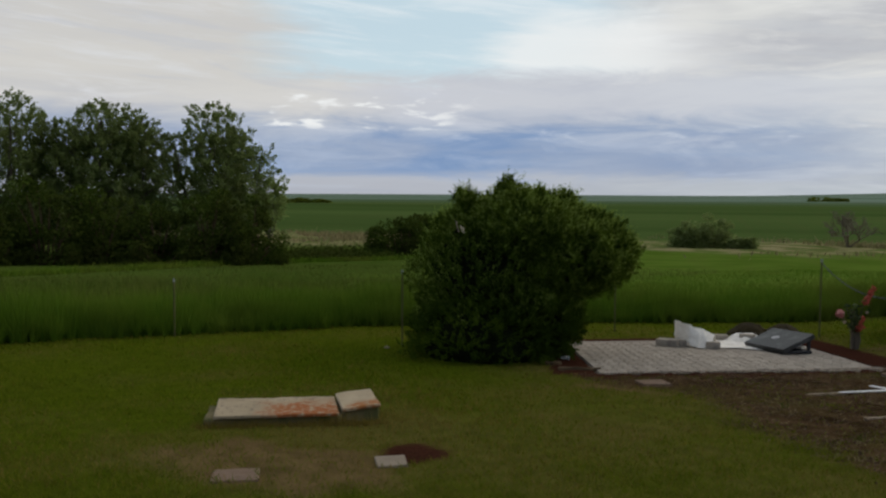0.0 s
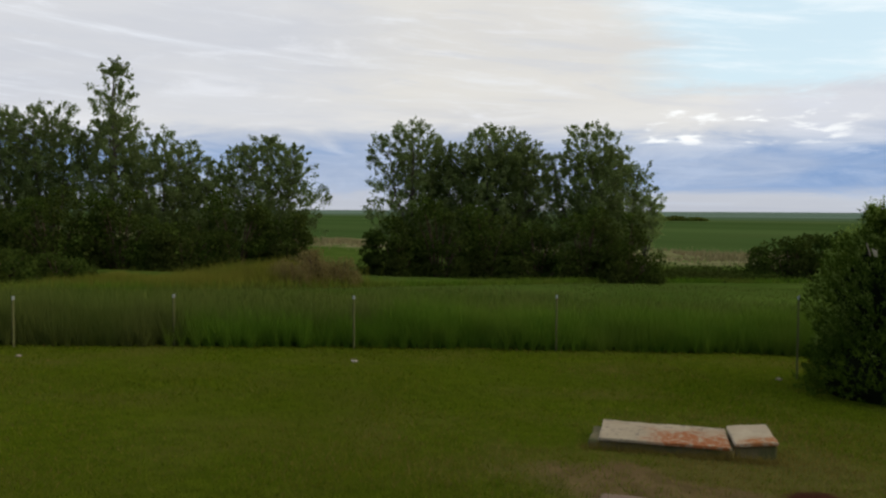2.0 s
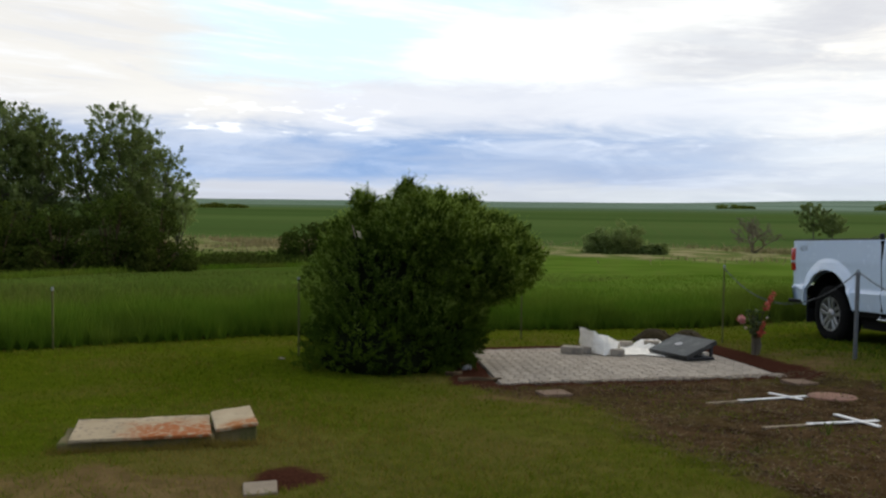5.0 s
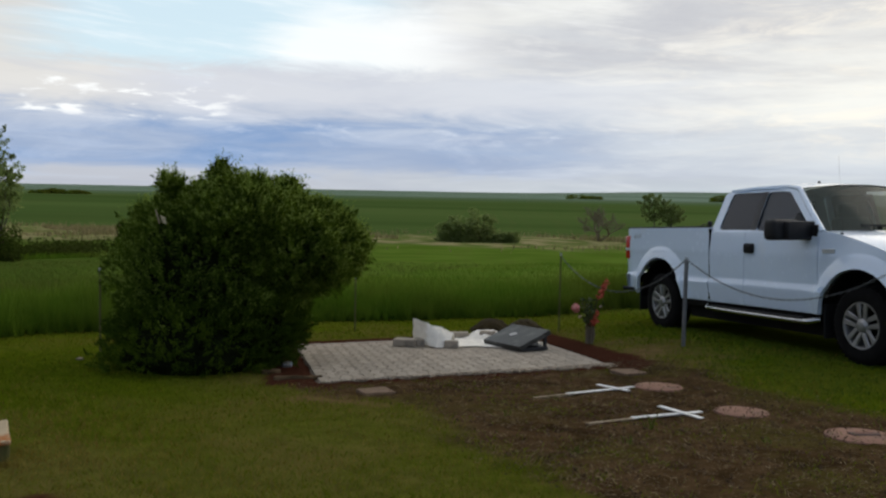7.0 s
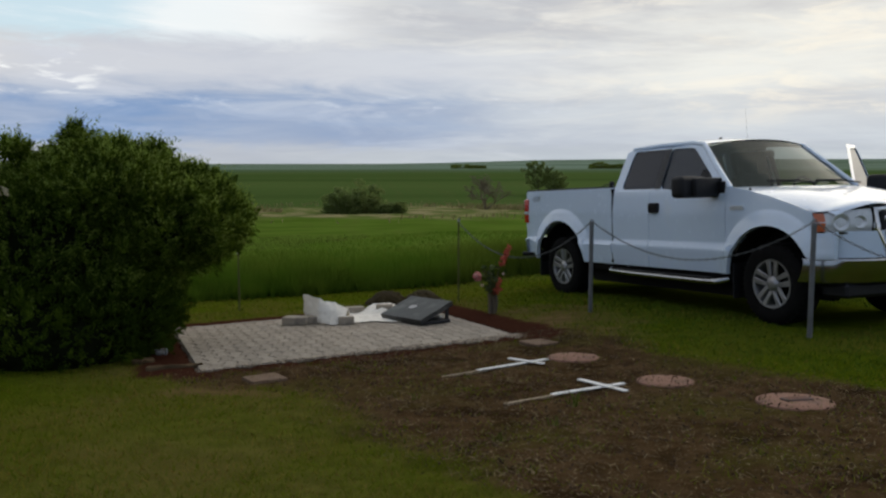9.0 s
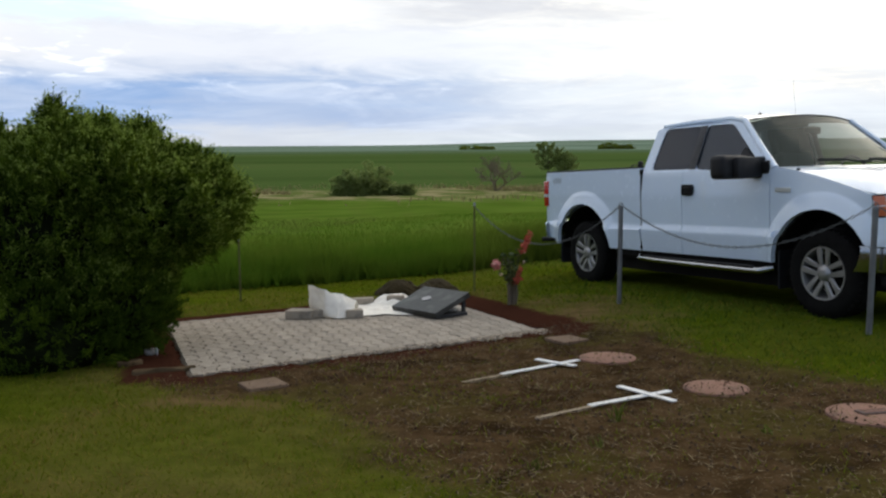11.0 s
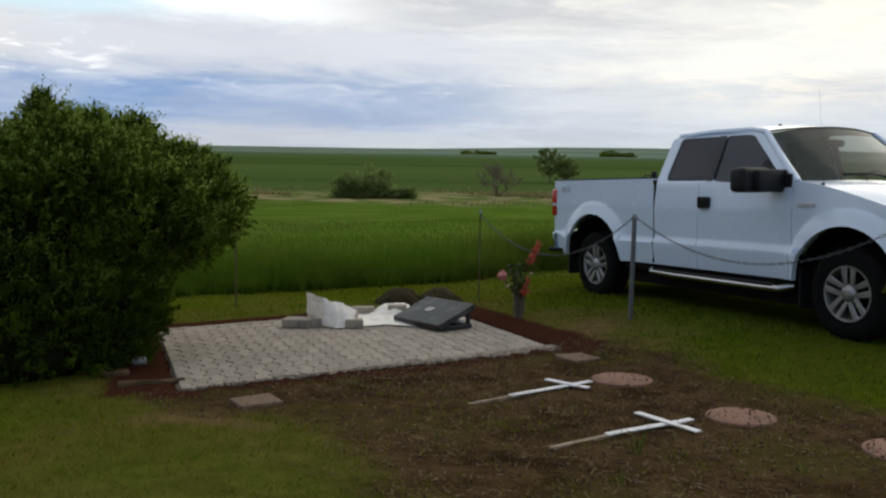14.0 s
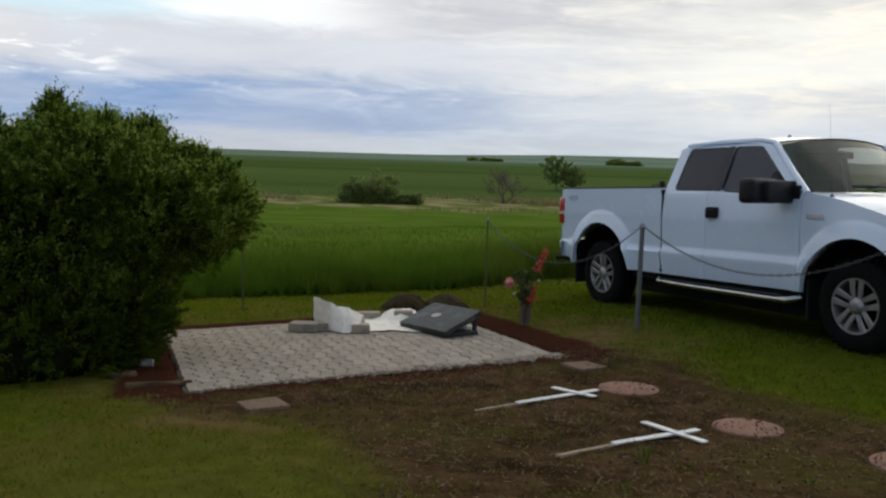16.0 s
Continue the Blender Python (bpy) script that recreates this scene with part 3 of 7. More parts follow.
def sig(v):
    return 1 / (1 + np.exp(-np.clip(v, -40, 40)))


def land(x, y):
    """Height of the ground: a slope falling from the graves to a flat valley."""
    x, y = np.asarray(x, float), np.asarray(y, float)
    back = np.minimum(y + 2, 0)
    fall = -0.05039 * np.maximum(y, -2) + 0.0504 * 6 * (1 - np.exp(back / 6))
    p = 0.00767 * np.clip(x, -60, 40) + fall + 0.125 * sig((x - 1.6) / 0.35) * sig((y - 5.5) / 0.5)
    q = -2.72 + 0.10 * wave(x, y, 0.02, 1.0)
    r = np.hypot(x, y)
    q = q + np.clip((r - 900) / 3000, 0, 1) * (2.0 + 9.0 * sig((np.arctan2(x, np.maximum(y, 1.0)) - 0.09) / 0.03) + 12.0 * sig((np.arctan2(x, np.maximum(y, 1.0)) - 0.17) / 0.03))
    return q + 0.35 * np.logaddexp(0, (p - q) / 0.35)


def pad_uv(x, y):
    dx, dy = x - PAD.x, y - PAD.y
    v = -dx * U.y + dy * U.x
    return dx * U.x + dy * U.y - PAD_SKEW * v, v


def pad_dist(x, y):
    u, v = pad_uv(x, y)
    du, dv = np.maximum(-u, u - PAD_W), np.maximum(-v, v - PAD_D)
    return np.where((du > 0) & (dv > 0), np.hypot(du, dv), np.maximum(du, dv))


def soil_at(x, y):
    d = poly_dist(x, y, SOIL) + 0.16 * wave(x, y, 3.1, 0.4) + 0.10 * wave(x, y, 8.3, 2.0)
    return np.clip(0.5 - d / 0.34, 0, 1)


def red_at(x, y):
    u, v = pad_uv(x, y)
    d = pad_dist(x, y) + 0.035 * wave(x, y, 6.0, 1.1) + 0.03 * wave(x, y, 17.0, 0.3)
    reach = np.where(u > PAD_W - 0.05, 0.54, np.where(v < 0.05, 0.17 + 0.13 * sig((u - 0.7) / 0.2), 0.38)) + np.where((u < 0.1) & (v < 1.3), 0.13, 0.0)
    ring = np.clip((reach - d) / 0.07, 0, 1)
    hx, hy = x + 2.52, y - 1.99
    hole = np.clip((1.0 - np.hypot((hx * U.x + hy * U.y) / 0.25, (-hx * U.y + hy * U.x) / 0.27) - 0.18 * wave(x, y, 15.0, 0.7)) / 0.3, 0, 1)
    return np.maximum(ring, hole)


def turf_wear(x, y):
    """Thin, trodden turf between the graves, 0 to 1."""
    a = 1.25 - np.hypot((x + 2.0) / 2.6, (y - 2.3) / 1.9) - 0.40 * wave(x, y, 2.3, 1.4) - 0.25 * wave(x, y, 6.1, 0.3)
    b = 1.1 - np.hypot((x + 1.0) / 2.0, (y - 4.3) / 1.0) - 0.40 * wave(x, y, 2.7, 2.2)
    c = 0.75 * np.clip((1.5 - pad_dist(x, y)) / 0.9, 0, 1) + 0.35 * wave(x, y, 2.9, 0.5)
    return np.clip(np.maximum(np.maximum(a, b) / 0.9, c), 0, 1)


def worn_at(x, y):
    a = 1.35 - np.hypot((x + 3.2) / 0.80, (y - 1.45) / 0.48) - 0.35 * wave(x, y, 5.0, 3.0)
    b = 1.2 - np.hypot((x - 1.5) / 0.85, (y - 7.8) / 1.7) - 0.4 * wave(x, y, 5.0, 5.0)
    c = 0.8 - np.hypot((x + 1.6) / 0.9, (y - 4.9) / 0.4) - 0.4 * wave(x, y, 6.0, 1.0)
    return np.maximum(np.clip(np.maximum(np.maximum(a, b * 0.45), c) / 0.5, 0, 1) * 0.8, 0.34 * turf_wear(x, y))


def gz(x, y):
    return float(land(np.array([x]), np.array([y]))[0])


def spread(lo, hi, fine_lo, fine_hi, fine, grow=1.22):
    core = list(np.arange(fine_lo, fine_hi + 1e-6, fine))
    s, v, left = fine, fine_lo, []
    while v > lo:
        s *= grow
        v -= s
        left.append(max(v, lo))
    s, v, right = fine, core[-1], []
    while v < hi:
        s *= grow
        v += s
        right.append(min(v, hi))
    return np.array(left[::-1] + core + right)


# round and square markers sunk level with the ground: x, y, reach
FLATS = ((1.26, 5.77, 0.22), (1.69, 4.755, 0.21), (2.30, 4.03, 0.25), (-1.25, 5.335, 0.19), (1.125, 6.55, 0.19), (-2.60, 1.78, 0.16), (-3.33, 1.20, 0.19))


def build_ground():
    xs, ys = spread(-4200, 4200, -5.5, 4.6, 0.06, 1.17), spread(-600, 4600, 0.6, 11.0, 0.06, 1.15)
    X, Y = np.meshgrid(xs, ys)
    Z = land(X, Y)
    near = np.exp(-np.maximum(np.hypot(X + 0.5, Y - 5) - 7, 0) / 3)
    soil, red, worn = soil_at(X, Y), red_at(X, Y), worn_at(X, Y)
    rough = 0.010 * wave(X, Y, 9.0, 0.2) + 0.008 * wave(X, Y, 23.0, 1.9)
    Z = Z + near * (rough * (0.4 + 0.9 * soil) + 0.004 * red + 0.004 * wave(X, Y, 50.0, 0.6) * soil)
    for cx, cy, rad in FLATS:
        k = np.clip((rad + 0.06 - np.hypot(X - cx, Y - cy)) / 0.06, 0, 1)
        Z = Z + k * (land(X, Y) - 0.014 - Z)
    Z = np.where(pad_dist(X, Y) < 0.02, land(X, Y) - 0.06, Z)
    nx, ny = len(xs), len(ys)
    co = np.stack([X, Y, Z], -1).reshape(-1, 3).astype(np.float32)
    i = np.arange(nx * ny).reshape(ny, nx)
    q = np.stack([i[:-1, :-1], i[:-1, 1:], i[1:, 1:], i[1:, :-1]], -1).reshape(-1)
    me = bpy.data.meshes.new("ground")
    me.vertices.add(len(co))
    me.vertices.foreach_set("co", co.ravel())
    me.loops.add(len(q))
    me.loops.foreach_set("vertex_index", q.astype(np.int32))
    me.polygons.add(len(q) // 4)
    me.polygons.foreach_set("loop_start", np.arange(0, len(q), 4, dtype=np.int32))
    me.update(calc_edges=True)
    me.polygons.foreach_set("use_smooth", [True] * len(me.polygons))
    for nm, arr in (("soil", soil), ("red", red), ("worn", worn)):
        at = me.attributes.new(nm, "FLOAT", "POINT")
        at.data.foreach_set("value", arr.reshape(-1).astype(np.float32))
    me.materials.append(M["ground"])
    tagged(new("ground", me), "sloping prairie ground of lawn, bare soil and distant green fields", "ground", kind="structure")


build_ground()


# ---- pickup truck ----
TR_X, TR_U = Vector((0.34107, -0.93850, 0.05377)), Vector((-0.01837, 0.05053, 0.99855))
TR_Y = Vector((0.93986, 0.34157, 0))
TR_O = Vector((2.174, 10.194, -0.037)) - TR_Y * 0.05 - TR_U * 0.39
WIDE = 1.98
AXLES = (0.04, 3.70)
MT = {
    # white paint with the sky's blue cast put into its colour
    "paint": surface("sky_tinted_white", (0.60, 0.71, 0.86), (0.64, 0.75, 0.89), 0.25, scale=2.0, bump=0.0, spec=0.5, coat=0.6, c3=(0.68, 0.72, 0.76), c3_scale=1.5, c3_lo=0.6, c3_hi=0.85),
    "black": surface("black_plastic", (0.008, 0.008, 0.009), (0.016, 0.016, 0.018), 0.55, scale=20, bump=0.1, bump_scale=200, spec=0.25),
    "under": surface("dark_underbody", (0.004, 0.004, 0.004), (0.010, 0.009, 0.008), 0.9, scale=5, bump=0.3, spec=0.1),
    "rubber": surface("tyre_rubber", (0.004, 0.004, 0.004), (0.010, 0.0095, 0.0095), 0.9, scale=12, bump=0.25, bump_scale=90, spec=0.10),
    "alloy": surface("alloy_rim", (0.27, 0.27, 0.275), (0.36, 0.36, 0.365), 0.40, 0.75, scale=8, bump=0.03),
    "chrome": surface("chrome", (0.62, 0.63, 0.64), (0.74, 0.75, 0.76), 0.12, 1.0, scale=4, bump=0.0),
    # chrome darkened in colour to stand in for dark reflections
    "dim_chrome": surface("darkened_chrome", (0.34, 0.35, 0.36), (0.46, 0.47, 0.48), 0.2, 1.0, scale=4, bump=0.0),
    # pane and pillar base colours carry some of the sky's reflection
    "side_glass": glass("tinted_side_glass", (0.40, 0.43, 0.46), 0.02, 0.38, (0.050, 0.060, 0.076), 0.50),
    "dark_glass": glass("dark_rear_glass", (0.06, 0.065, 0.07), 0.02, 0.15, (0.024, 0.030, 0.044), 0.32),
    "screen": glass("windscreen_glass", (0.42, 0.47, 0.42), 0.05, 0.55, (0.09, 0.105, 0.085), 0.20),
    "pillar": surface("glossy_black_pillar", (0.058, 0.062, 0.072), (0.064, 0.070, 0.080), 0.10, scale=9, bump=0.0, spec=0.5),
    "red_lens": surface("red_lens", (0.40, 0.020, 0.016), (0.50, 0.035, 0.025), 0.15, scale=20, bump=0.0, coat=0.5),
    "clear_lens": surface("clear_lens", (0.52, 0.54, 0.55), (0.70, 0.72, 0.73), 0.16, 0.25, scale=18, bump=0.1, bump_scale=60, coat=0.6),
    "amber": surface("amber_lens", (0.50, 0.12, 0.05), (0.58, 0.17, 0.08), 0.18, scale=20, bump=0.0, coat=0.5),
    "seat": surface("grey_cloth", (0.085, 0.085, 0.085), (0.13, 0.13, 0.13), 0.95, scale=10, bump=0.2, bump_scale=200),
    "silver": surface("silver_badge", (0.60, 0.62, 0.64), (0.74, 0.76, 0.78), 0.35, 0.5, bump=0.0),
    "decal": surface("grey_decal", (0.25, 0.29, 0.34), (0.31, 0.35, 0.40), 0.4, bump=0.0),
}


def side_y(s, h):
    """How far the right flank lies in from the widest line, at length s and height h."""
    crease = min(1.0, max(0.0, (3.5 - s) / 0.3))
    y = np.interp(h, [0.40, 0.50, 0.70, 0.742, 0.764, 1.10, 1.36, 1.44, 1.84, 1.90],
                  [0.090, 0.042, 0.012, 0.010 - 0.008 * crease, 0.012 + 0.022 * crease, 0.026, 0.050, 0.075, 0.235, 0.29])
    if s < 1.17 and h > 1.10:
        y = 0.022 + 0.05 * (h - 1.10)
    for a, rad in zip(AXLES, (0.575, 0.55)):
        r = math.hypot(s - a, h - 0.44)
        y -= 0.046 * max(0.0, min(1.0, 1.0 - (r - rad) / 0.15)) ** 0.7 if h < 1.2 else 0
    y += 0.16 * max(0.0, (s - 4.10) / 0.45) ** 2 if s > 4.10 else 0.0
    y += 0.025 * max(0.0, (-0.72 - s) / 0.18) ** 2 if s < -0.72 else 0.0
    return float(y)


def lower(s):
    """Lower edge of the flank, with the wheel arches."""
    h = 0.49
    for a, rad in zip(AXLES, (0.575, 0.55)):
        d = abs(s - a)
        if d < rad:
            h = max(h, 0.44 + math.sqrt(rad * rad - d * d))
    if s > 4.2:
        h = max(h, 0.69)
    if s < -0.6:
        h = max(h, 0.56)
    return h


def flank(s0, s1, top, rows=24, mirror=False, low=lower):
    """One body panel of the flank between s0 and s1, with turned-in edges."""
    knots = {s0, s1}
    for a, rad in zip(AXLES, (0.575, 0.55)):
        knots |= {a + rad * math.cos(math.pi * k / 24) for k in range(25)}
        knots |= {a - rad - 0.004, a + rad + 0.004, 4.2205, 4.2235}
    knots |= set(np.arange(s0, s1, 0.08))
    cols = sorted(k for k in knots if s0 <= k <= s1)
    bm = bmesh.new()
    grid = []
    for s in cols:
        lo, hi = low(s), top(s)
        col = []
        for j in range(rows + 1):
            h = lo + (hi - lo) * j / rows
            y = side_y(s, h)
            col.append(bm.verts.new((s, WIDE - y if mirror else y, h)))
        grid.append(col)

    def quad(a, b, c, d):
        bm.faces.new((a, b, c, d) if not mirror else (d, c, b, a))

    for c0, c1 in zip(grid, grid[1:]):
        for j in range(rows):
            quad(c0[j], c1[j], c1[j + 1], c0[j + 1])
    edge = [c[0] for c in grid] + grid[-1][1:] + [c[-1] for c in grid[-2::-1]] + grid[0][-2:0:-1]
    d = -0.05 if mirror else 0.05
    inn = [bm.verts.new((v.co.x, v.co.y + d, v.co.z)) for v in edge]
    n = len(edge)
    for k in range(n):
        quad(edge[(k + 1) % n], edge[k], inn[k], inn[(k + 1) % n])
    return bm


def sheet_mesh(rows, flip=False):
    """A surface through rows of points."""
    bm = bmesh.new()
    g = [[bm.verts.new(p) for p in r] for r in rows]
    for a, b in zip(g, g[1:]):
        for k in range(len(a) - 1):
            f = (a[k], a[k + 1], b[k + 1], b[k])
            bm.faces.new(f[::-1] if flip else f)
    return bm


def pane(pts, thick=0.006, out=None):
    """A flat or gently curved pane from an outline, with thickness along out."""
    bm = bmesh.new()
    out = Vector(out)
    a = [bm.verts.new(Vector(p)) for p in pts]
    b = [bm.verts.new(Vector(p) - out * thick) for p in pts]
    bm.faces.new(a), bm.faces.new(b[::-1])
    for k in range(len(pts)):
        bm.faces.new((a[k], b[k], b[(k + 1) % len(pts)], a[(k + 1) % len(pts)]))
    bmesh.ops.recalc_face_normals(bm, faces=bm.faces)
    return bm


def green_y(h):
    return side_y(2.0, h)


def frame_ring(outer, inner, depth, mirror=False):
    """A window surround between two outlines given as (s, h)."""
    bm = bmesh.new()

    def at(p, d):
        y = green_y(p[1]) + d
        return (p[0], WIDE - y if mirror else y, p[1])

    o = [bm.verts.new(at(p, 0)) for p in outer]
    i = [bm.verts.new(at(p, 0.004)) for p in inner]
    k2 = [bm.verts.new(at(p, depth)) for p in inner]
    n = len(outer)
    for k in range(n):
        j = (k + 1) % n
        bm.faces.new((o[k], o[j], i[j], i[k])), bm.faces.new((i[k], i[j], k2[j], k2[k]))
    bmesh.ops.recalc_face_normals(bm, faces=bm.faces)
    return bm


def wheel(parent, at, turn):
    """Road wheel with its outer face towards -y."""
    w = thing("wheel", Matrix.Identity(4))
    w.parent = parent
    w.matrix_local = Matrix.Translation(at) @ Matrix.Rotation(turn, 4, "Z")
    bm = bmesh.new()
    prof = [(0.235, 0.02), (0.245, 0.0), (0.30, -0.012), (0.35, -0.005), (0.375, 0.012), (0.392, 0.03), (0.395, 0.05)]
    for k in range(4):
        y = 0.05 + 0.045 * k
        prof += [(0.396, y + 0.002), (0.396, y + 0.032), (0.386, y + 0.034), (0.386, y + 0.043)]
    prof += [(0.395, 0.232), (0.375, 0.255), (0.33, 0.262), (0.24, 0.25)]
    lathe(bm, prof, 56, "y")
    for k in range(44):     # tread shoulders
        q = 2 * math.pi * k / 44
        box(bm, (0.022, 0.030, 0.016), (0.391 * math.cos(q), 0.030, 0.391 * math.sin(q)), Matrix.Rotation(-q + math.pi / 2, 3, "Y"))
    part("tyre", bm, MT["rubber"], w, smooth=True)
    bm = bmesh.new()
    lathe(bm, [(0.238, 0.008), (0.236, 0.0), (0.222, 0.002), (0.214, 0.02), (0.205, 0.06), (0.20, 0.16)], 48, "y")
    part("rim", bm, MT["alloy"], w, smooth=True)
    bm = bmesh.new()
    lathe(bm, [(0.21, 0.15), (0.05, 0.15)], 32, "y")
    lathe(bm, [(0.15, 0.11), (0.15, 0.14)], 32, "y")
    part("brake_disc", bm, MT["under"], w)
    bm = bmesh.new()
    for k in range(5):
        for side in (-1, 1):
            q = 2 * math.pi * k / 5 + 0.3
            along, across = Vector((math.cos(q), 0, math.sin(q))), Vector((-math.sin(q), 0, math.cos(q))) * side
            p0 = along * 0.055 + across * 0.031 + Vector((0, 0.026, 0))
            p1 = along * 0.140 + across * 0.039 + Vector((0, 0.016, 0))
            p2 = along * 0.222 + across * 0.048 + Vector((0, 0.012, 0))
            n = Vector((0, 1, 0))
            prev = None
            for p, hw in ((p0, 0.020), (p1, 0.025), (p2, 0.031)):
                t = (p2 - p0).normalized().cross(n)
                ring = [bm.verts.new(p + t * hw), bm.verts.new(p + t * hw * 0.7 - n * 0.010), bm.verts.new(p - t * hw * 0.7 - n * 0.010),
                        bm.verts.new(p - t * hw), bm.verts.new(p + n * 0.035)]
                if prev:
                    for j in range(5):
                        bm.faces.new((prev[j], prev[(j + 1) % 5], ring[(j + 1) % 5], ring[j]))
                prev = ring
    bmesh.ops.recalc_face_normals(bm, faces=bm.faces)
    part("spokes", bm, MT["alloy"], w)
    bm = bmesh.new()
    lathe(bm, [(0.078, 0.045), (0.076, 0.020), (0.062, 0.008), (0.055, 0.000), (0.034, -0.006), (0.0005, -0.007)], 28, "y")
    part("hub_cap", bm, MT["alloy"], w, smooth=True)
    return w


def build_truck():
    m = Matrix((TR_X, TR_Y, TR_U)).transposed().to_4x4()
    m.translation = TR_O
    tk = thing("pickup_truck", m, "white extended-cab pickup truck with the driver door open, parked on grass", "pickup truck")
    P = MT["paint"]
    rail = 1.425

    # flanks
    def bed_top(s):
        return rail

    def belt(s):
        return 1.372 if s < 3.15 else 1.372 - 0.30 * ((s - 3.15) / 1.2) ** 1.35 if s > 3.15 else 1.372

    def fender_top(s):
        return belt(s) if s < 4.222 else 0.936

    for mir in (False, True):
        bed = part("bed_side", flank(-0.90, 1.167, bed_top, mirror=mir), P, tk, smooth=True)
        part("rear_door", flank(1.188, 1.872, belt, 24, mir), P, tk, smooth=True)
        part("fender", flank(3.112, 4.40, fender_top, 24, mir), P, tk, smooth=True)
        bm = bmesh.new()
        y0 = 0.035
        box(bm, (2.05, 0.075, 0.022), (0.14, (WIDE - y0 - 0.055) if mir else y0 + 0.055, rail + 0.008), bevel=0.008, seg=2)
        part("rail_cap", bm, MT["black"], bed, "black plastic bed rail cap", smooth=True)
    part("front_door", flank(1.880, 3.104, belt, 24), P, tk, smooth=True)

    # bed: inner walls, floor, tailgate, front wall
    bm = bmesh.new()
    box(bm, (2.02, 0.04, 0.34), (0.14, 0.12, 1.24)), box(bm, (2.02, 0.04, 0.34), (0.14, WIDE - 0.12, 1.24))
    box(bm, (2.02, WIDE - 0.30, 0.04), (0.14, WIDE / 2, 1.09))
    box(bm, (0.05, WIDE - 0.12, 0.62), (1.13, WIDE / 2, 1.12))
    part("bed_box", bm, P, tk)
    bm = bmesh.new()
    box(bm, (0.07, WIDE - 0.30, 0.62), (-0.90, WIDE / 2, 1.11), bevel=0.02, seg=2)
    gate = part("tailgate", bm, P, tk, smooth=True)
    bm = bmesh.new()
    box(bm, (0.03, 0.22, 0.09), (-0.94, WIDE / 2, 1.22), bevel=0.015, seg=2)
    part("handle", bm, MT["black"], gate)

    # dark strip added to stand in for shade in the cab-bed gap
    for y in (0.060, WIDE - 0.060):
        bm = bmesh.new()
        box(bm, (0.036, 0.05, 0.90), (1.173, y, 0.96))
        part("gap_seal", bm, MT["under"], tk, "dark strip for the shade between cab and bed")
    # small dark item with its wire loop at the front of the bed
    bm = bmesh.new()
    box(bm, (0.05, 0.06, 0.07), (1.09, 0.10, 1.475), bevel=0.018, seg=2)
    tube(bm, [(1.08, 0.10, 1.45), (1.00, 0.09, 1.47), (0.94, 0.09, 1.462), (0.91, 0.09, 1.44)], 0.006, 6)
    part("bed_lamp", bm, MT["black"], tk, "small black item with a bent rod at the bed front", smooth=True)

    # cab greenhouse: roof, pillars, panes
    roof_rows = []
    for s, z in ((1.245, 1.826), (1.275, 1.880), (1.38, 1.910), (1.7, 1.928), (2.0, 1.928), (2.3, 1.912), (2.48, 1.888), (2.57, 1.868)):
        row = []
        for k in range(13):
            t = k / 12 * 2 - 1
            w = WIDE / 2 - 0.245
            drop = 0.052 * abs(t) ** 2.6
            fwd = 0.10 * (1 - t * t) * max(0, (s - 2.0) / 0.6)
            row.append((s + fwd, WIDE / 2 + t * w, z + 0.030 * (1 - t * t) - drop))
        roof_rows.append(row)
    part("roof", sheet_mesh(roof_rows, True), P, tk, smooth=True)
    # antenna dome on the cab roof
    bm = bmesh.new()
    lathe(bm, [(0.001, 0.045), (0.014, 0.042), (0.026, 0.012), (0.030, 0.0)], 14)
    bmesh.ops.transform(bm, matrix=Matrix.Translation((2.02, WIDE / 2, 1.941)), verts=bm.verts)
    part("roof_beacon", bm, MT["black"], tk, "small black dome on the cab roof", smooth=True)
    # window outlines, as (s, h)
    door_win = [(2.04, 1.385), (2.98, 1.325), (3.015, 1.352), (2.45, 1.818), (2.39, 1.832), (2.05, 1.840)]
    door_out = [(1.999, 1.372), (3.09, 1.305), (3.15, 1.360), (2.55, 1.860), (2.45, 1.878), (2.009, 1.885)]
    rear_win = [(1.330, 1.395), (1.962, 1.388), (1.972, 1.840), (1.43, 1.846), (1.380, 1.820)]
    rear_out = [(1.185, 1.372), (1.997, 1.372), (2.007, 1.885), (1.37, 1.891), (1.245, 1.842)]

    def eased(pts, r):
        """The outline with its corners rounded off by r."""
        res = []
        for a, b, c in zip(pts[-1:] + pts[:-1], pts, pts[1:] + pts[:1]):
            a, b, c = Vector(a), Vector(b), Vector(c)
            p = b + (a - b).normalized() * min(r, (a - b).length * 0.45)
            q = b + (c - b).normalized() * min(r, (c - b).length * 0.45)
            for k in range(5):
                e = k / 4
                res.append(tuple(p * (1 - e) ** 2 + b * (2 * e * (1 - e)) + q * e * e))
        return res

    door_win, rear_win = eased(door_win, 0.07), eased(rear_win, 0.06)
    door_out, rear_out = eased(door_out, 0.006), eased(rear_out, 0.006)

    def glazing(win, out, gl, mir, name):
        rim = frame_ring(out, win, 0.022, mir)
        fr = part(name, rim, P, tk, smooth=True)
        pts = []
        for s, h in win:
            y = green_y(h) + 0.016
            pts.append((s, WIDE - y if mir else y, h))
        pn = pane(pts, 0.005, (0, 1 if mir else -1, 0))
        g = part("pane", pn, gl, fr, "tinted glass")
        g.visible_shadow = False
        return fr

    for mir in (False, True):
        fr = glazing(rear_win, rear_out, MT["dark_glass"], mir, "rear_window")
        bm = bmesh.new()
        pts = [(1.950, 1.388), (2.060, 1.388), (2.068, 1.842), (1.958, 1.842)]
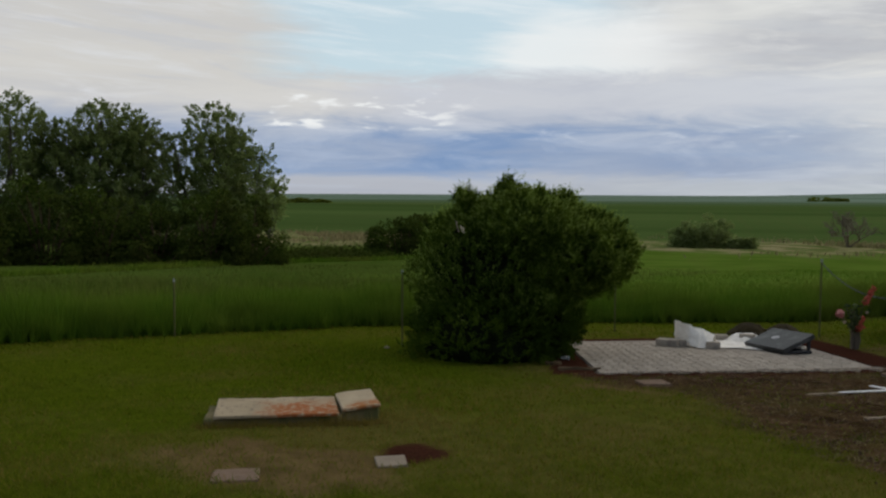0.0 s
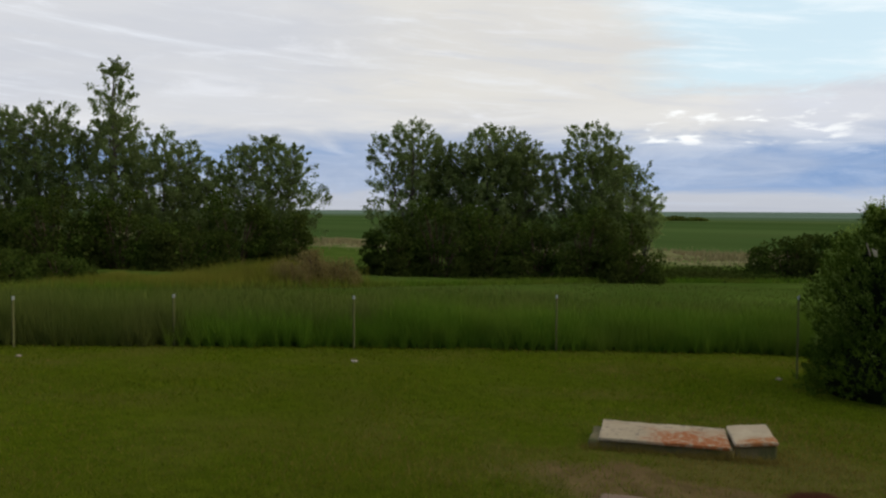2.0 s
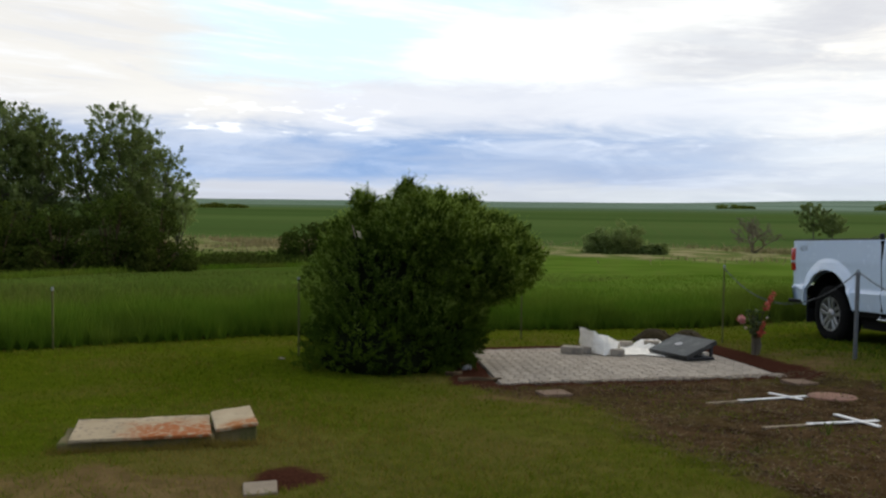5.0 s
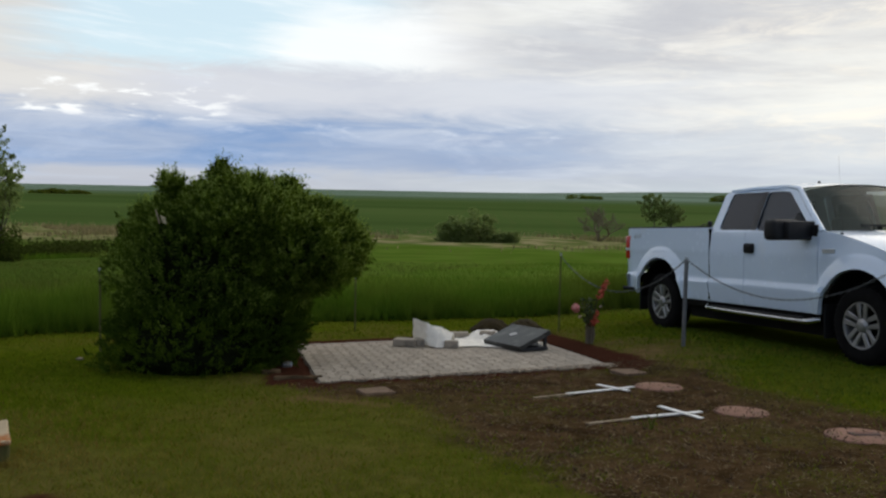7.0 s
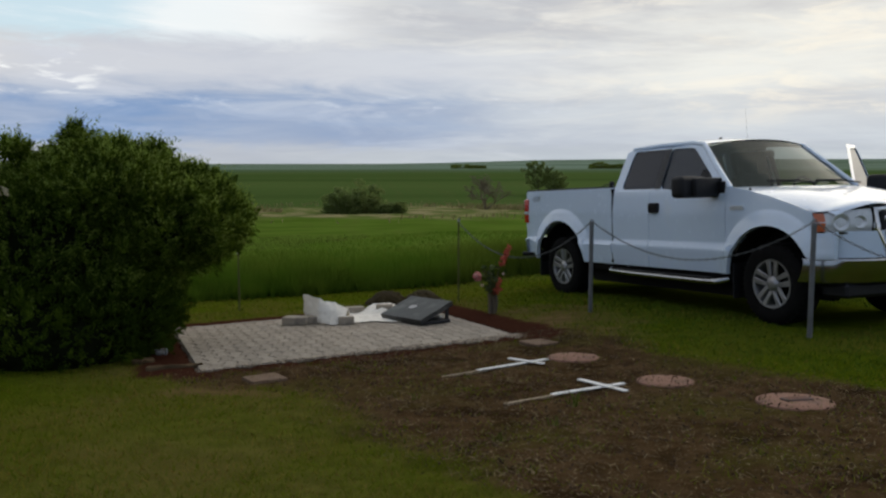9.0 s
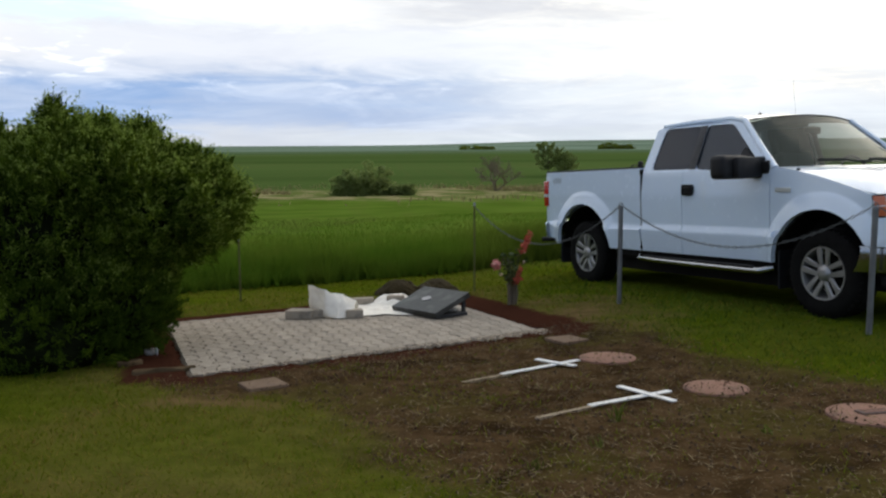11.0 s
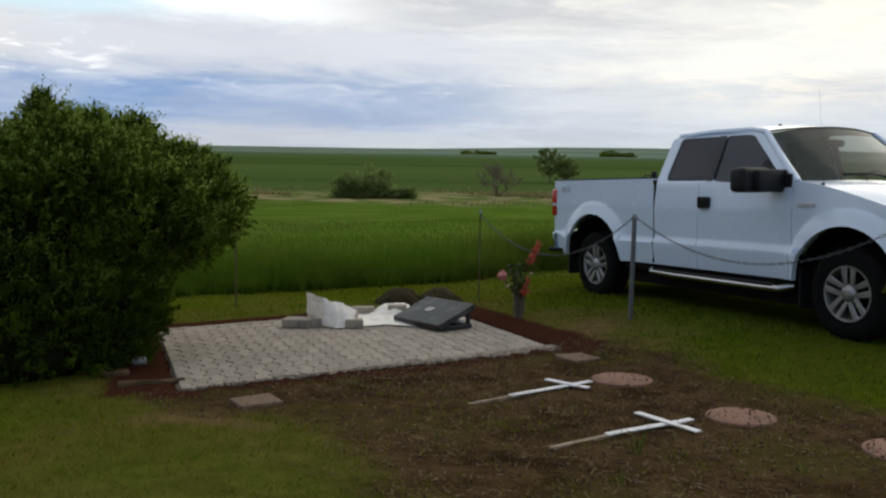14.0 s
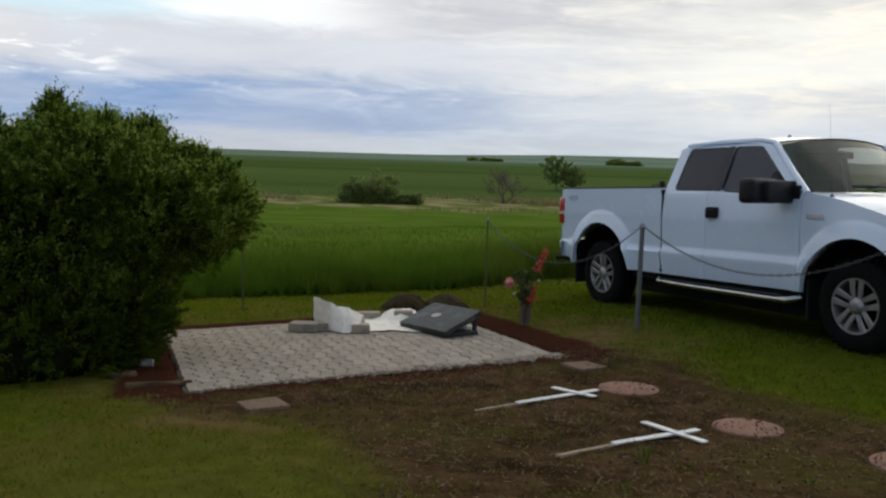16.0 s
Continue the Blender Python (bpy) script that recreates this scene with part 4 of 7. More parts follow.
        bm.faces.new([bm.verts.new((s, (WIDE - green_y(h) + 0.004) if mir else green_y(h) - 0.004, h)) for s, h in pts])
        bmesh.ops.solidify(bm, geom=bm.faces[:], thickness=0.003)
        part("pillar_trim", bm, MT["pillar"], fr)
    glazing(door_win, door_out, MT["side_glass"], False, "door_window")
    # A pillars with the roof rail, both sides
    for mir in (False, True):
        bm = bmesh.new()
        yy = [(3.14, green_y(1.36), 1.365), (2.86, green_y(1.58) + 0.004, 1.600), (2.57, green_y(1.82) + 0.01, 1.850), (2.35, green_y(1.87), 1.887), (1.8, green_y(1.88), 1.897), (1.31, green_y(1.87), 1.881)]
        tube(bm, [(s, WIDE - y - 0.018 if mir else y + 0.018, h) for s, y, h in yy], [0.032, 0.030, 0.030, 0.026, 0.024, 0.022], 8)
        part("roof_pillar", bm, P, tk, smooth=True)
    # rear wall and back glass
    bm = bmesh.new()
    rows = [[(1.19, 0.09, 0.62), (1.19, WIDE - 0.09, 0.62)], [(1.19, 0.06, 1.37), (1.19, WIDE - 0.06, 1.37)]]
    part("cab_back", sheet_mesh(rows), P, tk)
    bm = bmesh.new()
    q = lambda s, y, h: (s, y, h)
    o = [q(1.19, 0.06, 1.37), q(1.19, WIDE - 0.06, 1.37), q(1.255, WIDE - 0.26, 1.852), q(1.255, 0.26, 1.852)]
    i = [q(1.225, 0.30, 1.43), q(1.225, WIDE - 0.30, 1.43), q(1.275, WIDE - 0.40, 1.78), q(1.275, 0.40, 1.78)]
    vo, vi = [bm.verts.new(p) for p in o], [bm.verts.new(p) for p in i]
    for k in range(4):
        bm.faces.new((vo[k], vi[k], vi[(k + 1) % 4], vo[(k + 1) % 4]))
    back = part("back_window", bm, P, tk)
    g = part("pane", pane(i, 0.005, (-1, 0, 0.3)), MT["side_glass"], back)
    g.visible_shadow = False

    # windscreen
    rows = []
    for r in range(9):
        t = r / 8
        row = []
        for k in range(15):
            a = k / 14 * 2 - 1
            hw = (WIDE / 2 - 0.085) * (1 - t) + (WIDE / 2 - 0.275) * t
            base = 3.135 + 0.26 * (1 - a * a)
            topx = 2.57 + 0.125 * (1 - a * a)
            row.append((base + (topx - base) * t, WIDE / 2 + a * hw, 1.365 + 0.03 * (1 - a * a) + (0.487 + 0.015 * (1 - a * a)) * t))
        rows.append(row)
    ws = part("windscreen", sheet_mesh(rows), MT["screen"], tk, "clear glass", smooth=True)
    ws.visible_shadow = False
    bm = bmesh.new()
    edge = [r[0] for r in rows] + rows[-1][1:] + [r[-1] for r in rows[-2::-1]]
    tube(bm, [Vector(p) + Vector((0, 0, 0.003)) for p in edge], 0.008, 6)
    part("gasket", bm, MT["black"], ws)
    for y0, y1 in ((0.42, 1.02), (1.10, 1.66)):     # wipers
        bm = bmesh.new()
        tube(bm, [(3.39, y1, 1.405), (3.36, (y0 + y1) / 2, 1.428), (3.30, y0, 1.425)], [0.010, 0.008, 0.007], 6)
        box(bm, (0.02, 0.5, 0.02), (3.325, y0 + 0.2, 1.432), Matrix.Rotation(0.10, 3, "Z"))
        part("wiper", bm, MT["black"], tk)

    # hood and cowl
    rows = []
    for s in (3.16, 3.3, 3.42, 3.55, 3.75, 3.95, 4.12, 4.24, 4.32, 4.37, 4.395, 4.40):
        t = (s - 3.16) / 1.24
        edge_h = belt(s) if s < 4.22 else 1.118 + 0.06 * (s - 4.22)
        row = []
        for k in range(21):
            a = k / 20 * 2 - 1
            hw = WIDE / 2 - 0.050 - 0.13 * max(0, (s - 4.10) / 0.45) ** 2
            crown = float(np.interp(s, [3.2, 3.4, 3.75, 4.06, 4.4], [0.010, 0.030, 0.055, 0.085, 0.095])) * (1 - abs(a) ** 5) + 0.016 * max(0.0, 1 - abs(abs(a) - 0.55) / 0.2) * t
            nose = -0.045 * max(0, (s - 4.30) / 0.10) ** 2
            reach = 0.13 * (1 - a * a) * t
            row.append((s + reach, WIDE / 2 + a * hw, edge_h + crown + nose))
        rows.append(row)
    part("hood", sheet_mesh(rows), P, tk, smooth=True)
    bm = bmesh.new()
    tube(bm, [(3.395, 0.085, 1.315), (3.395, 0.085, 1.355)], [0.035, 0.012], 10)
    tube(bm, [(3.395, 0.085, 1.345), (3.37, 0.085, 1.75), (3.335, 0.085, 2.15)], [0.002, 0.0009, 0.0007], 6)
    part("radio_antenna", bm, MT["black"], tk)

    # front: grille, lamps, bumper, valance
    bm = bmesh.new()
    box(bm, (0.10, 0.92, 0.40), (4.48, WIDE / 2, 0.935), bevel=0.03, seg=3)
    gr = part("grille", bm, MT["black"], tk, smooth=True)
    bm = bmesh.new()
    c, hw, h0, h1 = WIDE / 2, 0.50, 0.725, 1.135
    loop = [(4.53, c - hw + 0.10, h0), (4.55, c, h0 - 0.02), (4.53, c + hw - 0.10, h0), (4.51, c + hw, h0 + 0.24), (4.48, c + hw - 0.02, h1 - 0.01), (4.53, c, h1 + 0.03), (4.48, c - hw + 0.02, h1 - 0.01), (4.51, c - hw, h0 + 0.24)]
    tube(bm, loop + [loop[0], loop[1]], 0.036, 8)
    part("grille_surround", bm, MT["chrome"], gr, "chrome surround", smooth=True)
    bm = bmesh.new()
    for z in (0.80, 0.93, 1.05):
        box(bm, (0.05, 0.86, 0.055), (4.535, c, z), bevel=0.012, seg=2)
    for y in (-0.22, 0, 0.22):
        box(bm, (0.04, 0.045, 0.34), (4.53, c + y, 0.93), bevel=0.01)
    part("grille_bars", bm, MT["chrome"], gr, "chrome bars", smooth=True)
    for mir in (False, True):
        f = lambda y: WIDE - y if mir else y
        bm = bmesh.new()
        out = [(4.222, 0.026), (4.315, 0.068), (4.39, 0.16), (4.44, 0.29), (4.48, 0.47)]
        lo = [0.938, 0.930, 0.925, 0.922, 0.920]
        hi = [1.105, 1.116, 1.130, 1.142, 1.150]
        va = [bm.verts.new((s, f(y), h)) for (s, y), h in zip(out, lo)]
        vm = [bm.verts.new((s + 0.012, f(y - 0.012), (h + g2) / 2)) for (s, y), h, g2 in zip(out, lo, hi)]
        vb = [bm.verts.new((s - 0.015, f(y + 0.01), h)) for (s, y), h in zip(out, hi)]
        vi = [bm.verts.new((s - 0.10, f(y + 0.06), h)) for (s, y), h in zip(out, hi)]
        vj = [bm.verts.new((s - 0.10, f(y + 0.06), h)) for (s, y), h in zip(out, lo)]
        for a, b in ((vj, va), (va, vm), (vm, vb), (vb, vi)):
            for k in range(4):
                bm.faces.new((a[k], a[k + 1], b[k + 1], b[k]) if not mir else (b[k], b[k + 1], a[k + 1], a[k]))
        lamp = part("headlight", bm, MT["clear_lens"], tk, "clear glass lamp", smooth=True)
        bm = bmesh.new()
        strip = [[bm.verts.new((s + 0.006 * n + d, f(y - 0.010 * n), h + g2)) for s, y, h, n in ((4.228, 0.030, 0, 1), (4.272, 0.050, 0, 1), (4.312, 0.068, 0, 1))] for d, g2 in ((0.0, 0.940), (0.012, 1.02), (-0.012, 1.104))]
        for a, b in zip(strip, strip[1:]):
            for k in range(2):
                bm.faces.new((a[k], a[k + 1], b[k + 1], b[k]))
        bmesh.ops.recalc_face_normals(bm, faces=bm.faces)
        bmesh.ops.solidify(bm, geom=bm.faces[:], thickness=0.005)
        part("indicator", bm, MT["amber"], lamp, "amber lens")
        bm = bmesh.new()
        rim = [(s + 0.004, f(y - 0.004), h) for (s, y), h in zip(out, lo)] + [(s - 0.008, f(y + 0.004), h) for (s, y), h in zip(out[::-1], hi[::-1])]
        tube(bm, rim + rim[:1], 0.008, 6)
        part("seal", bm, MT["black"], lamp, "black outline round the lamp")
        for s, y, r in ((4.392, 0.165, 0.080), (4.45, 0.335, 0.062)):
            bm = bmesh.new()
            lathe(bm, [(r, 0.0), (r * 0.98, 0.012), (r * 0.86, 0.012), (r * 0.6, -0.004), (0.001, -0.012)], 20)
            bmesh.ops.transform(bm, matrix=Matrix.Translation((s + 0.012, f(y), 1.025)) @ Matrix.Rotation(radians(90), 4, "Y") @ Matrix.Rotation(radians(-28 if mir else 28), 4, "X"), verts=bm.verts)
            part("reflector", bm, MT["silver"], lamp, "silvered bowl", smooth=True)
    rows = []
    for dz, dx in ((0.690, -0.06), (0.692, 0.0), (0.676, 0.014), (0.60, 0.0), (0.52, -0.028), (0.475, -0.06), (0.46, -0.12)):
        row = []
        for k in range(21):
            a = k / 20 * 2 - 1
            s = 4.61 - 0.27 * abs(a) ** 4 - 0.06 * a * a
            if abs(a) > 0.97:
                s -= 0.16
            row.append((s + dx, WIDE / 2 + a * (WIDE / 2 + 0.005), dz))
        rows.append(row)
    bp = part("front_bumper", sheet_mesh(rows, True), MT["dim_chrome"], tk, "chrome bumper", smooth=True)
    bm = bmesh.new()
    tube(bm, [(rows[0][k][0] - 0.012, rows[0][k][1], 0.698) for k in range(1, 20)], 0.009, 6)
    part("bumper_pad", bm, MT["black"], bp, "dark strip between body and bumper")
    bm = bmesh.new()
    box(bm, (0.30, 1.60, 0.14), (4.30, WIDE / 2, 0.40), bevel=0.03)
    part("valance", bm, MT["black"], tk)
    bm = bmesh.new()
    rows = [[(4.24 + 0.31 * (1 - abs(k / 10 - 1) ** 5), 0.06 + (WIDE - 0.12) * k / 20, h) for k in range(21)] for h in (0.70, 0.94)]
    bm.free()
    part("front_panel", sheet_mesh(rows, True), P, tk, smooth=True)

    # rear: bumper, tail lamps, exhaust
    bm = bmesh.new()
    rows = []
    for h, dx in ((0.765, 0.05), (0.770, 0.0), (0.70, -0.02), (0.60, -0.012), (0.565, 0.03)):
        row = []
        for k in range(15):
            a = k / 14 * 2 - 1
            row.append((-1.05 + 0.12 * abs(a) ** 6 + dx + (0.16 if abs(a) > 0.99 else 0), WIDE / 2 + a * (WIDE / 2 + 0.02), h))
        rows.append(row)
    bm.free()
    part("rear_bumper", sheet_mesh(rows), MT["chrome"], tk, "chrome bumper", smooth=True)
    for mir in (False, True):
        bm = bmesh.new()
        y = 0.085
        box(bm, (0.115, 0.13, 0.335), (-0.862, WIDE - y if mir else y, 1.148), bevel=0.018, seg=2)
        tl = part("tail_light", bm, MT["red_lens"], tk, "red lens", smooth=True)
        bm = bmesh.new()
        box(bm, (0.118, 0.134, 0.06), (-0.862, WIDE - y if mir else y, 1.12), bevel=0.012)
        part("reversing_lens", bm, MT["clear_lens"], tl, "clear lens")
    bm = bmesh.new()
    tube(bm, [(-0.45, 0.20, 0.54), (-0.78, 0.12, 0.535), (-0.93, 0.0, 0.535)], 0.032, 10)
    part("exhaust_pipe", bm, MT["black"], tk, smooth=True)

    # underbody: chassis, floor, tanks, axles, arch liners; unseen low boxes added to block light
    def dark(name, *boxes):
        bm = bmesh.new()
        for size, at, bev in boxes:
            box(bm, size, at, bevel=bev)
        part(name, bm, MT["under"], tk)

    mid = WIDE / 2
    dark("chassis", ((4.7, 1.30, 0.40), (1.80, mid, 0.50), 0.04))
    dark("floor_pan", ((2.6, 1.66, 0.24), (1.9, mid, 0.37), 0.0))
    dark("rear_crossmember", ((0.9, 1.30, 0.26), (-0.45, mid, 0.42), 0.03))
    dark("engine_bay", ((0.7, 1.3, 0.4), (3.85, mid, 0.80), 0.0))
    dark("fuel_tank", ((1.0, 0.50, 0.34), (0.95, 0.55, 0.43), 0.06))
    for y in (0.30, WIDE - 0.30):
        dark("frame_rail", ((4.9, 0.12, 0.22), (1.80, y, 0.40), 0.02))
        dark("sill", ((2.55, 0.16, 0.16), (1.88, 0.15 if y < 1 else WIDE - 0.15, 0.47), 0.03))
    bm = bmesh.new()
    lathe(bm, [(0.05, 0.36), (0.36, 0.36), (0.38, 0.46), (0.36, 0.56)], 24, "z", (-0.35, mid, 0))
    part("spare_tyre", bm, MT["under"], tk)
    for a in AXLES:
        dark("axle_housing", ((1.05, 1.20, 0.62), (a, mid, 0.74), 0.0))
        bm = bmesh.new()
        tube(bm, [(a, 0.30, 0.39), (a, WIDE - 0.30, 0.39)], 0.06, 10)
        part("axle", bm, MT["under"], tk)
        for y in (0.06, WIDE - 0.06):
            inward = 0.36 if y < 1 else -0.36
            bm = bmesh.new()
            prev = None
            for k in range(17):
                q = math.pi * k / 16
                at = (a + 0.545 * math.cos(q), 0.44 + 0.545 * math.sin(q))
                vv = [bm.verts.new((at[0], y, at[1])), bm.verts.new((at[0], y + inward, at[1]))]
                if prev:
                    bm.faces.new((prev[0], prev[1], vv[1], vv[0]))
                prev = vv
            part("arch_liner", bm, MT["under"], tk)
    for s in (-0.53, 3.20):     # mud flaps
        bm = bmesh.new()
        box(bm, (0.02, 0.26, 0.36), (s, 0.17, 0.42), bevel=0.006)
        part("mud_flap", bm, MT["black"], tk)

    # side step
    for mir in (False, True):
        y = WIDE + 0.02 if mir else -0.02
        bm = bmesh.new()
        tube(bm, [(1.12, y + (0.10 if not mir else -0.10), 0.44), (1.22, y, 0.415), (1.6, y, 0.405), (2.8, y, 0.400), (3.02, y, 0.402), (3.10, y + (0.10 if not mir else -0.10), 0.43)], 0.031, 12)
        st = part("side_step", bm, MT["dim_chrome"], tk, "chrome step bar", smooth=True)
        bm = bmesh.new()
        box(bm, (1.7, 0.05, 0.012), (2.1, y, 0.442), bevel=0.004)
        part("tread_strip", bm, MT["black"], st)

    # handle, mirror, badges
    bm = bmesh.new()
    box(bm, (0.155, 0.016, 0.115), (1.985, 0.017, 1.172), bevel=0.03, seg=3)
    hd = part("door_handle", bm, MT["black"], tk, "black plastic handle", smooth=True)
    bm = bmesh.new()
    box(bm, (0.13, 0.022, 0.035), (1.985, 0.002, 1.195), bevel=0.010, seg=2)
    part("grip", bm, MT["black"], hd)
    for mir in (False, True):
        f = lambda y: WIDE - y if mir else y
        bm = bmesh.new()
        box(bm, (0.17, 0.40, 0.225), (2.90, f(-0.26), 1.385), Matrix.Rotation(0.14 if not mir else -0.14, 3, "Z"), bevel=0.05, seg=4)
        box(bm, (0.16, 0.42, 0.205), (2.945, f(-0.10), 1.378), Matrix.Rotation(0.14 if not mir else -0.14, 3, "Z"), bevel=0.03, seg=2)
        box(bm, (0.14, 0.03, 0.13), (3.02, f(0.055), 1.375), bevel=0.012)
        sail = [bm.verts.new((s, f(green_y(h) - d), h)) for d in (0.012, -0.02) for s, h in ((2.62, 1.375), (3.005, 1.350), (2.70, 1.575))]
        bm.faces.new(sail[:3]), bm.faces.new(sail[:2:-1])
        for k in range(3):
            bm.faces.new((sail[k], sail[(k + 1) % 3], sail[3 + (k + 1) % 3], sail[3 + k]))
        if not mir:
            part("door_mirror", bm, MT["black"], tk, "black plastic mirror housing", smooth=True)
        else:
            bm.free()
    bm = bmesh.new()
    box(bm, (0.185, 0.006, 0.044), (3.275, 0.019, 1.163), bevel=0.004)
    for k in range(4):
        box(bm, (0.022, 0.010, 0.016), (3.215 + 0.04 * k, 0.017, 1.163))
    part("fender_badge", bm, MT["silver"], tk, "small silver badge")
    cu = bpy.data.curves.new("bed_decal", "FONT")
    cu.body, cu.size, cu.extrude, cu.shear = "4X4", 0.115, 0.001, 0.25
    txt = bpy.data.objects.new("bed_decal_text", cu)
    bm = bmesh.new()
    bm.from_mesh(bpy.data.meshes.new_from_object(txt))
    bpy.data.objects.remove(txt)
    bmesh.ops.transform(bm, matrix=Matrix.Translation((-0.70, side_y(-0.6, 1.31) - 0.002, 1.272)) @ Matrix.Rotation(radians(90), 4, "X"), verts=bm.verts)
    part("bed_decal", bm, MT["decal"], tk, "faint grey lettering")

    # interior
    bm = bmesh.new()
    box(bm, (0.42, 1.60, 0.25), (3.22, WIDE / 2, 1.22), bevel=0.06, seg=3)
    part("dashboard", bm, MT["black"], tk, smooth=True)
    for y in (0.52, WIDE - 0.52):
        bm = bmesh.new()
        box(bm, (0.50, 0.52, 0.18), (2.35, y, 0.90), bevel=0.05, seg=3)
        box(bm, (0.17, 0.50, 0.68), (2.08, y, 1.22), Matrix.Rotation(-0.22, 3, "Y"), bevel=0.06, seg=3)
        box(bm, (0.11, 0.27, 0.20), (1.96, y, 1.62), Matrix.Rotation(-0.15, 3, "Y"), bevel=0.04, seg=3)
        part("seat", bm, MT["seat"], tk, smooth=True)
    bm = bmesh.new()
    box(bm, (0.20, 1.50, 0.60), (1.42, WIDE / 2, 1.12), Matrix.Rotation(-0.15, 3, "Y"), bevel=0.05, seg=2)
    part("rear_seat", bm, MT["seat"], tk, smooth=True)
    bm = bmesh.new()
    ring = [(2.86 - 0.07 * math.sin(q), WIDE - 0.52 + 0.19 * math.cos(q), 1.30 + 0.18 * math.sin(q)) for q in np.linspace(0, 2 * math.pi, 25)]
    tube(bm, ring, 0.016, 6)
    tube(bm, [(2.86, WIDE - 0.71, 1.30), (2.92, WIDE - 0.52, 1.27), (2.86, WIDE - 0.33, 1.30)], 0.018, 6)
    part("steering_wheel", bm, MT["black"], tk)
    bm = bmesh.new()
    box(bm, (0.03, 0.24, 0.07), (2.72, WIDE / 2, 1.745), bevel=0.012)
    part("rear_view_mirror", bm, MT["black"], tk)

    # open driver door, swung forward on its front edge
    ang = radians(-62)
    hinge = Matrix.Translation((3.10, WIDE - 0.03, 0)) @ Matrix.Rotation(ang, 4, "Z") @ Matrix.Translation((-3.10, -(WIDE - 0.03), 0))
    door = part("driver_door", flank(1.890, 3.10, belt, 10, True), P, tk, "open white door", smooth=True)
    door.matrix_local = hinge
    part("door_frame", frame_ring(door_out, door_win, 0.03, True), P, door, smooth=True)
    pts = [(s, WIDE - green_y(h) - 0.016, h) for s, h in door_win]
    g = part("pane", pane(pts, 0.005, (0, 1, 0)), MT["side_glass"], door, "tinted glass")
    g.visible_shadow = False
    bm = bmesh.new()
    box(bm, (1.12, 0.07, 0.80), (2.50, WIDE - 0.10, 0.92), bevel=0.03, seg=2)
    part("door_card", bm, MT["black"], door)
    bm = bmesh.new()
    box(bm, (0.16, 0.30, 0.215), (2.93, WIDE + 0.20, 1.385), bevel=0.05, seg=4)
    box(bm, (0.10, 0.16, 0.06), (2.98, WIDE + 0.01, 1.335), bevel=0.02)
    part("door_mirror", bm, MT["black"], door, "black plastic mirror housing", smooth=True)

    # wheels
    for a, lift in zip(AXLES, (0.400, 0.425)):
        wheel(tk, (a, 0.045, lift), 0.0)
        wheel(tk, (a, WIDE - 0.045, lift), math.pi)
    return tk


build_truck()


# ---- graves and loose things ----
NORM = Vector((-0.00767, 0.05039, 1)).normalized()


def row_pose(x, y, lift=0.0, turn=0.0):
    """A pose on the slope with x along the graves' long direction."""
    ux = (U - NORM * U.dot(NORM)).normalized()
    uy = NORM.cross(ux)
    m = Matrix((ux, uy, NORM)).transposed().to_4x4()
    m.translation = (x, y, gz(x, y) + lift)
    return m @ Matrix.Rotation(radians(turn), 4, "Z")


def uv_world(u, v):
    return PAD.x + U.x * u - U.y * v, PAD.y + U.y * u + U.x * v


def ragged(bm, amount, seed):
    """Uneven, worn edges."""
    for v in bm.verts:
        n = noise.noise_vector(v.co * 9 + Vector((seed, 0, 0)))
        v.co += n * amount


def grave_slab():
    t = thing("grave_slab", row_pose(-3.81, 2.60), "lichen-stained concrete grave slab with a tilted head block, set in lawn", "grave slab")
    bm = bmesh.new()
    box(bm, (0.99, 0.475, 0.125), (-0.020, 0.055, -0.008), bevel=0.02, seg=2)
    bmesh.ops.subdivide_edges(bm, edges=[e for e in bm.edges if e.calc_length() > 0.3], cuts=6, use_grid_fill=True)
    ragged(bm, 0.014, 1)
    part("base", bm, M["slab_base"], t, "mossy concrete base")
    bm = bmesh.new()
    box(bm, (0.885, 0.515, 0.026), (0.0, 0.032, 0.084), Matrix.Rotation(radians(3.4), 3, "X"), bevel=0.008, seg=2)
    bmesh.ops.subdivide_edges(bm, edges=[e for e in bm.edges if e.calc_length() > 0.3], cuts=10, use_grid_fill=True)
    ragged(bm, 0.006, 2)
    for v in bm.verts:      # chipped back edge
        if v.co.y > 0.25 and -0.20 < v.co.x < 0.02:
            v.co.y -= 0.035 * (1 - abs(v.co.x + 0.09) / 0.11)
    part("top_slab", bm, M["slab"], t, "pale weathered concrete")
    bm = bmesh.new()
    box(bm, (0.27, 0.42, 0.17), (0.600, 0.085, 0.008), Matrix.Rotation(radians(3), 3, "Z"), bevel=0.015, seg=2)
    bmesh.ops.subdivide_edges(bm, edges=[e for e in bm.edges if e.calc_length() > 0.15], cuts=4, use_grid_fill=True)
    ragged(bm, 0.010, 4)
    part("plinth", bm, M["slab_base"], t, "mossy plinth")
    bm = bmesh.new()
    box(bm, (0.285, 0.485, 0.030), (0.598, 0.072, 0.118), Matrix.Rotation(radians(-6), 3, "Y") @ Matrix.Rotation(radians(4), 3, "X") @ Matrix.Rotation(radians(3), 3, "Z"), bevel=0.010, seg=2)
    bmesh.ops.subdivide_edges(bm, edges=[e for e in bm.edges if e.calc_length() > 0.25], cuts=5, use_grid_fill=True)
    ragged(bm, 0.006, 3)
    part("head_block", bm, M["head"], t, "tilted pale concrete block")


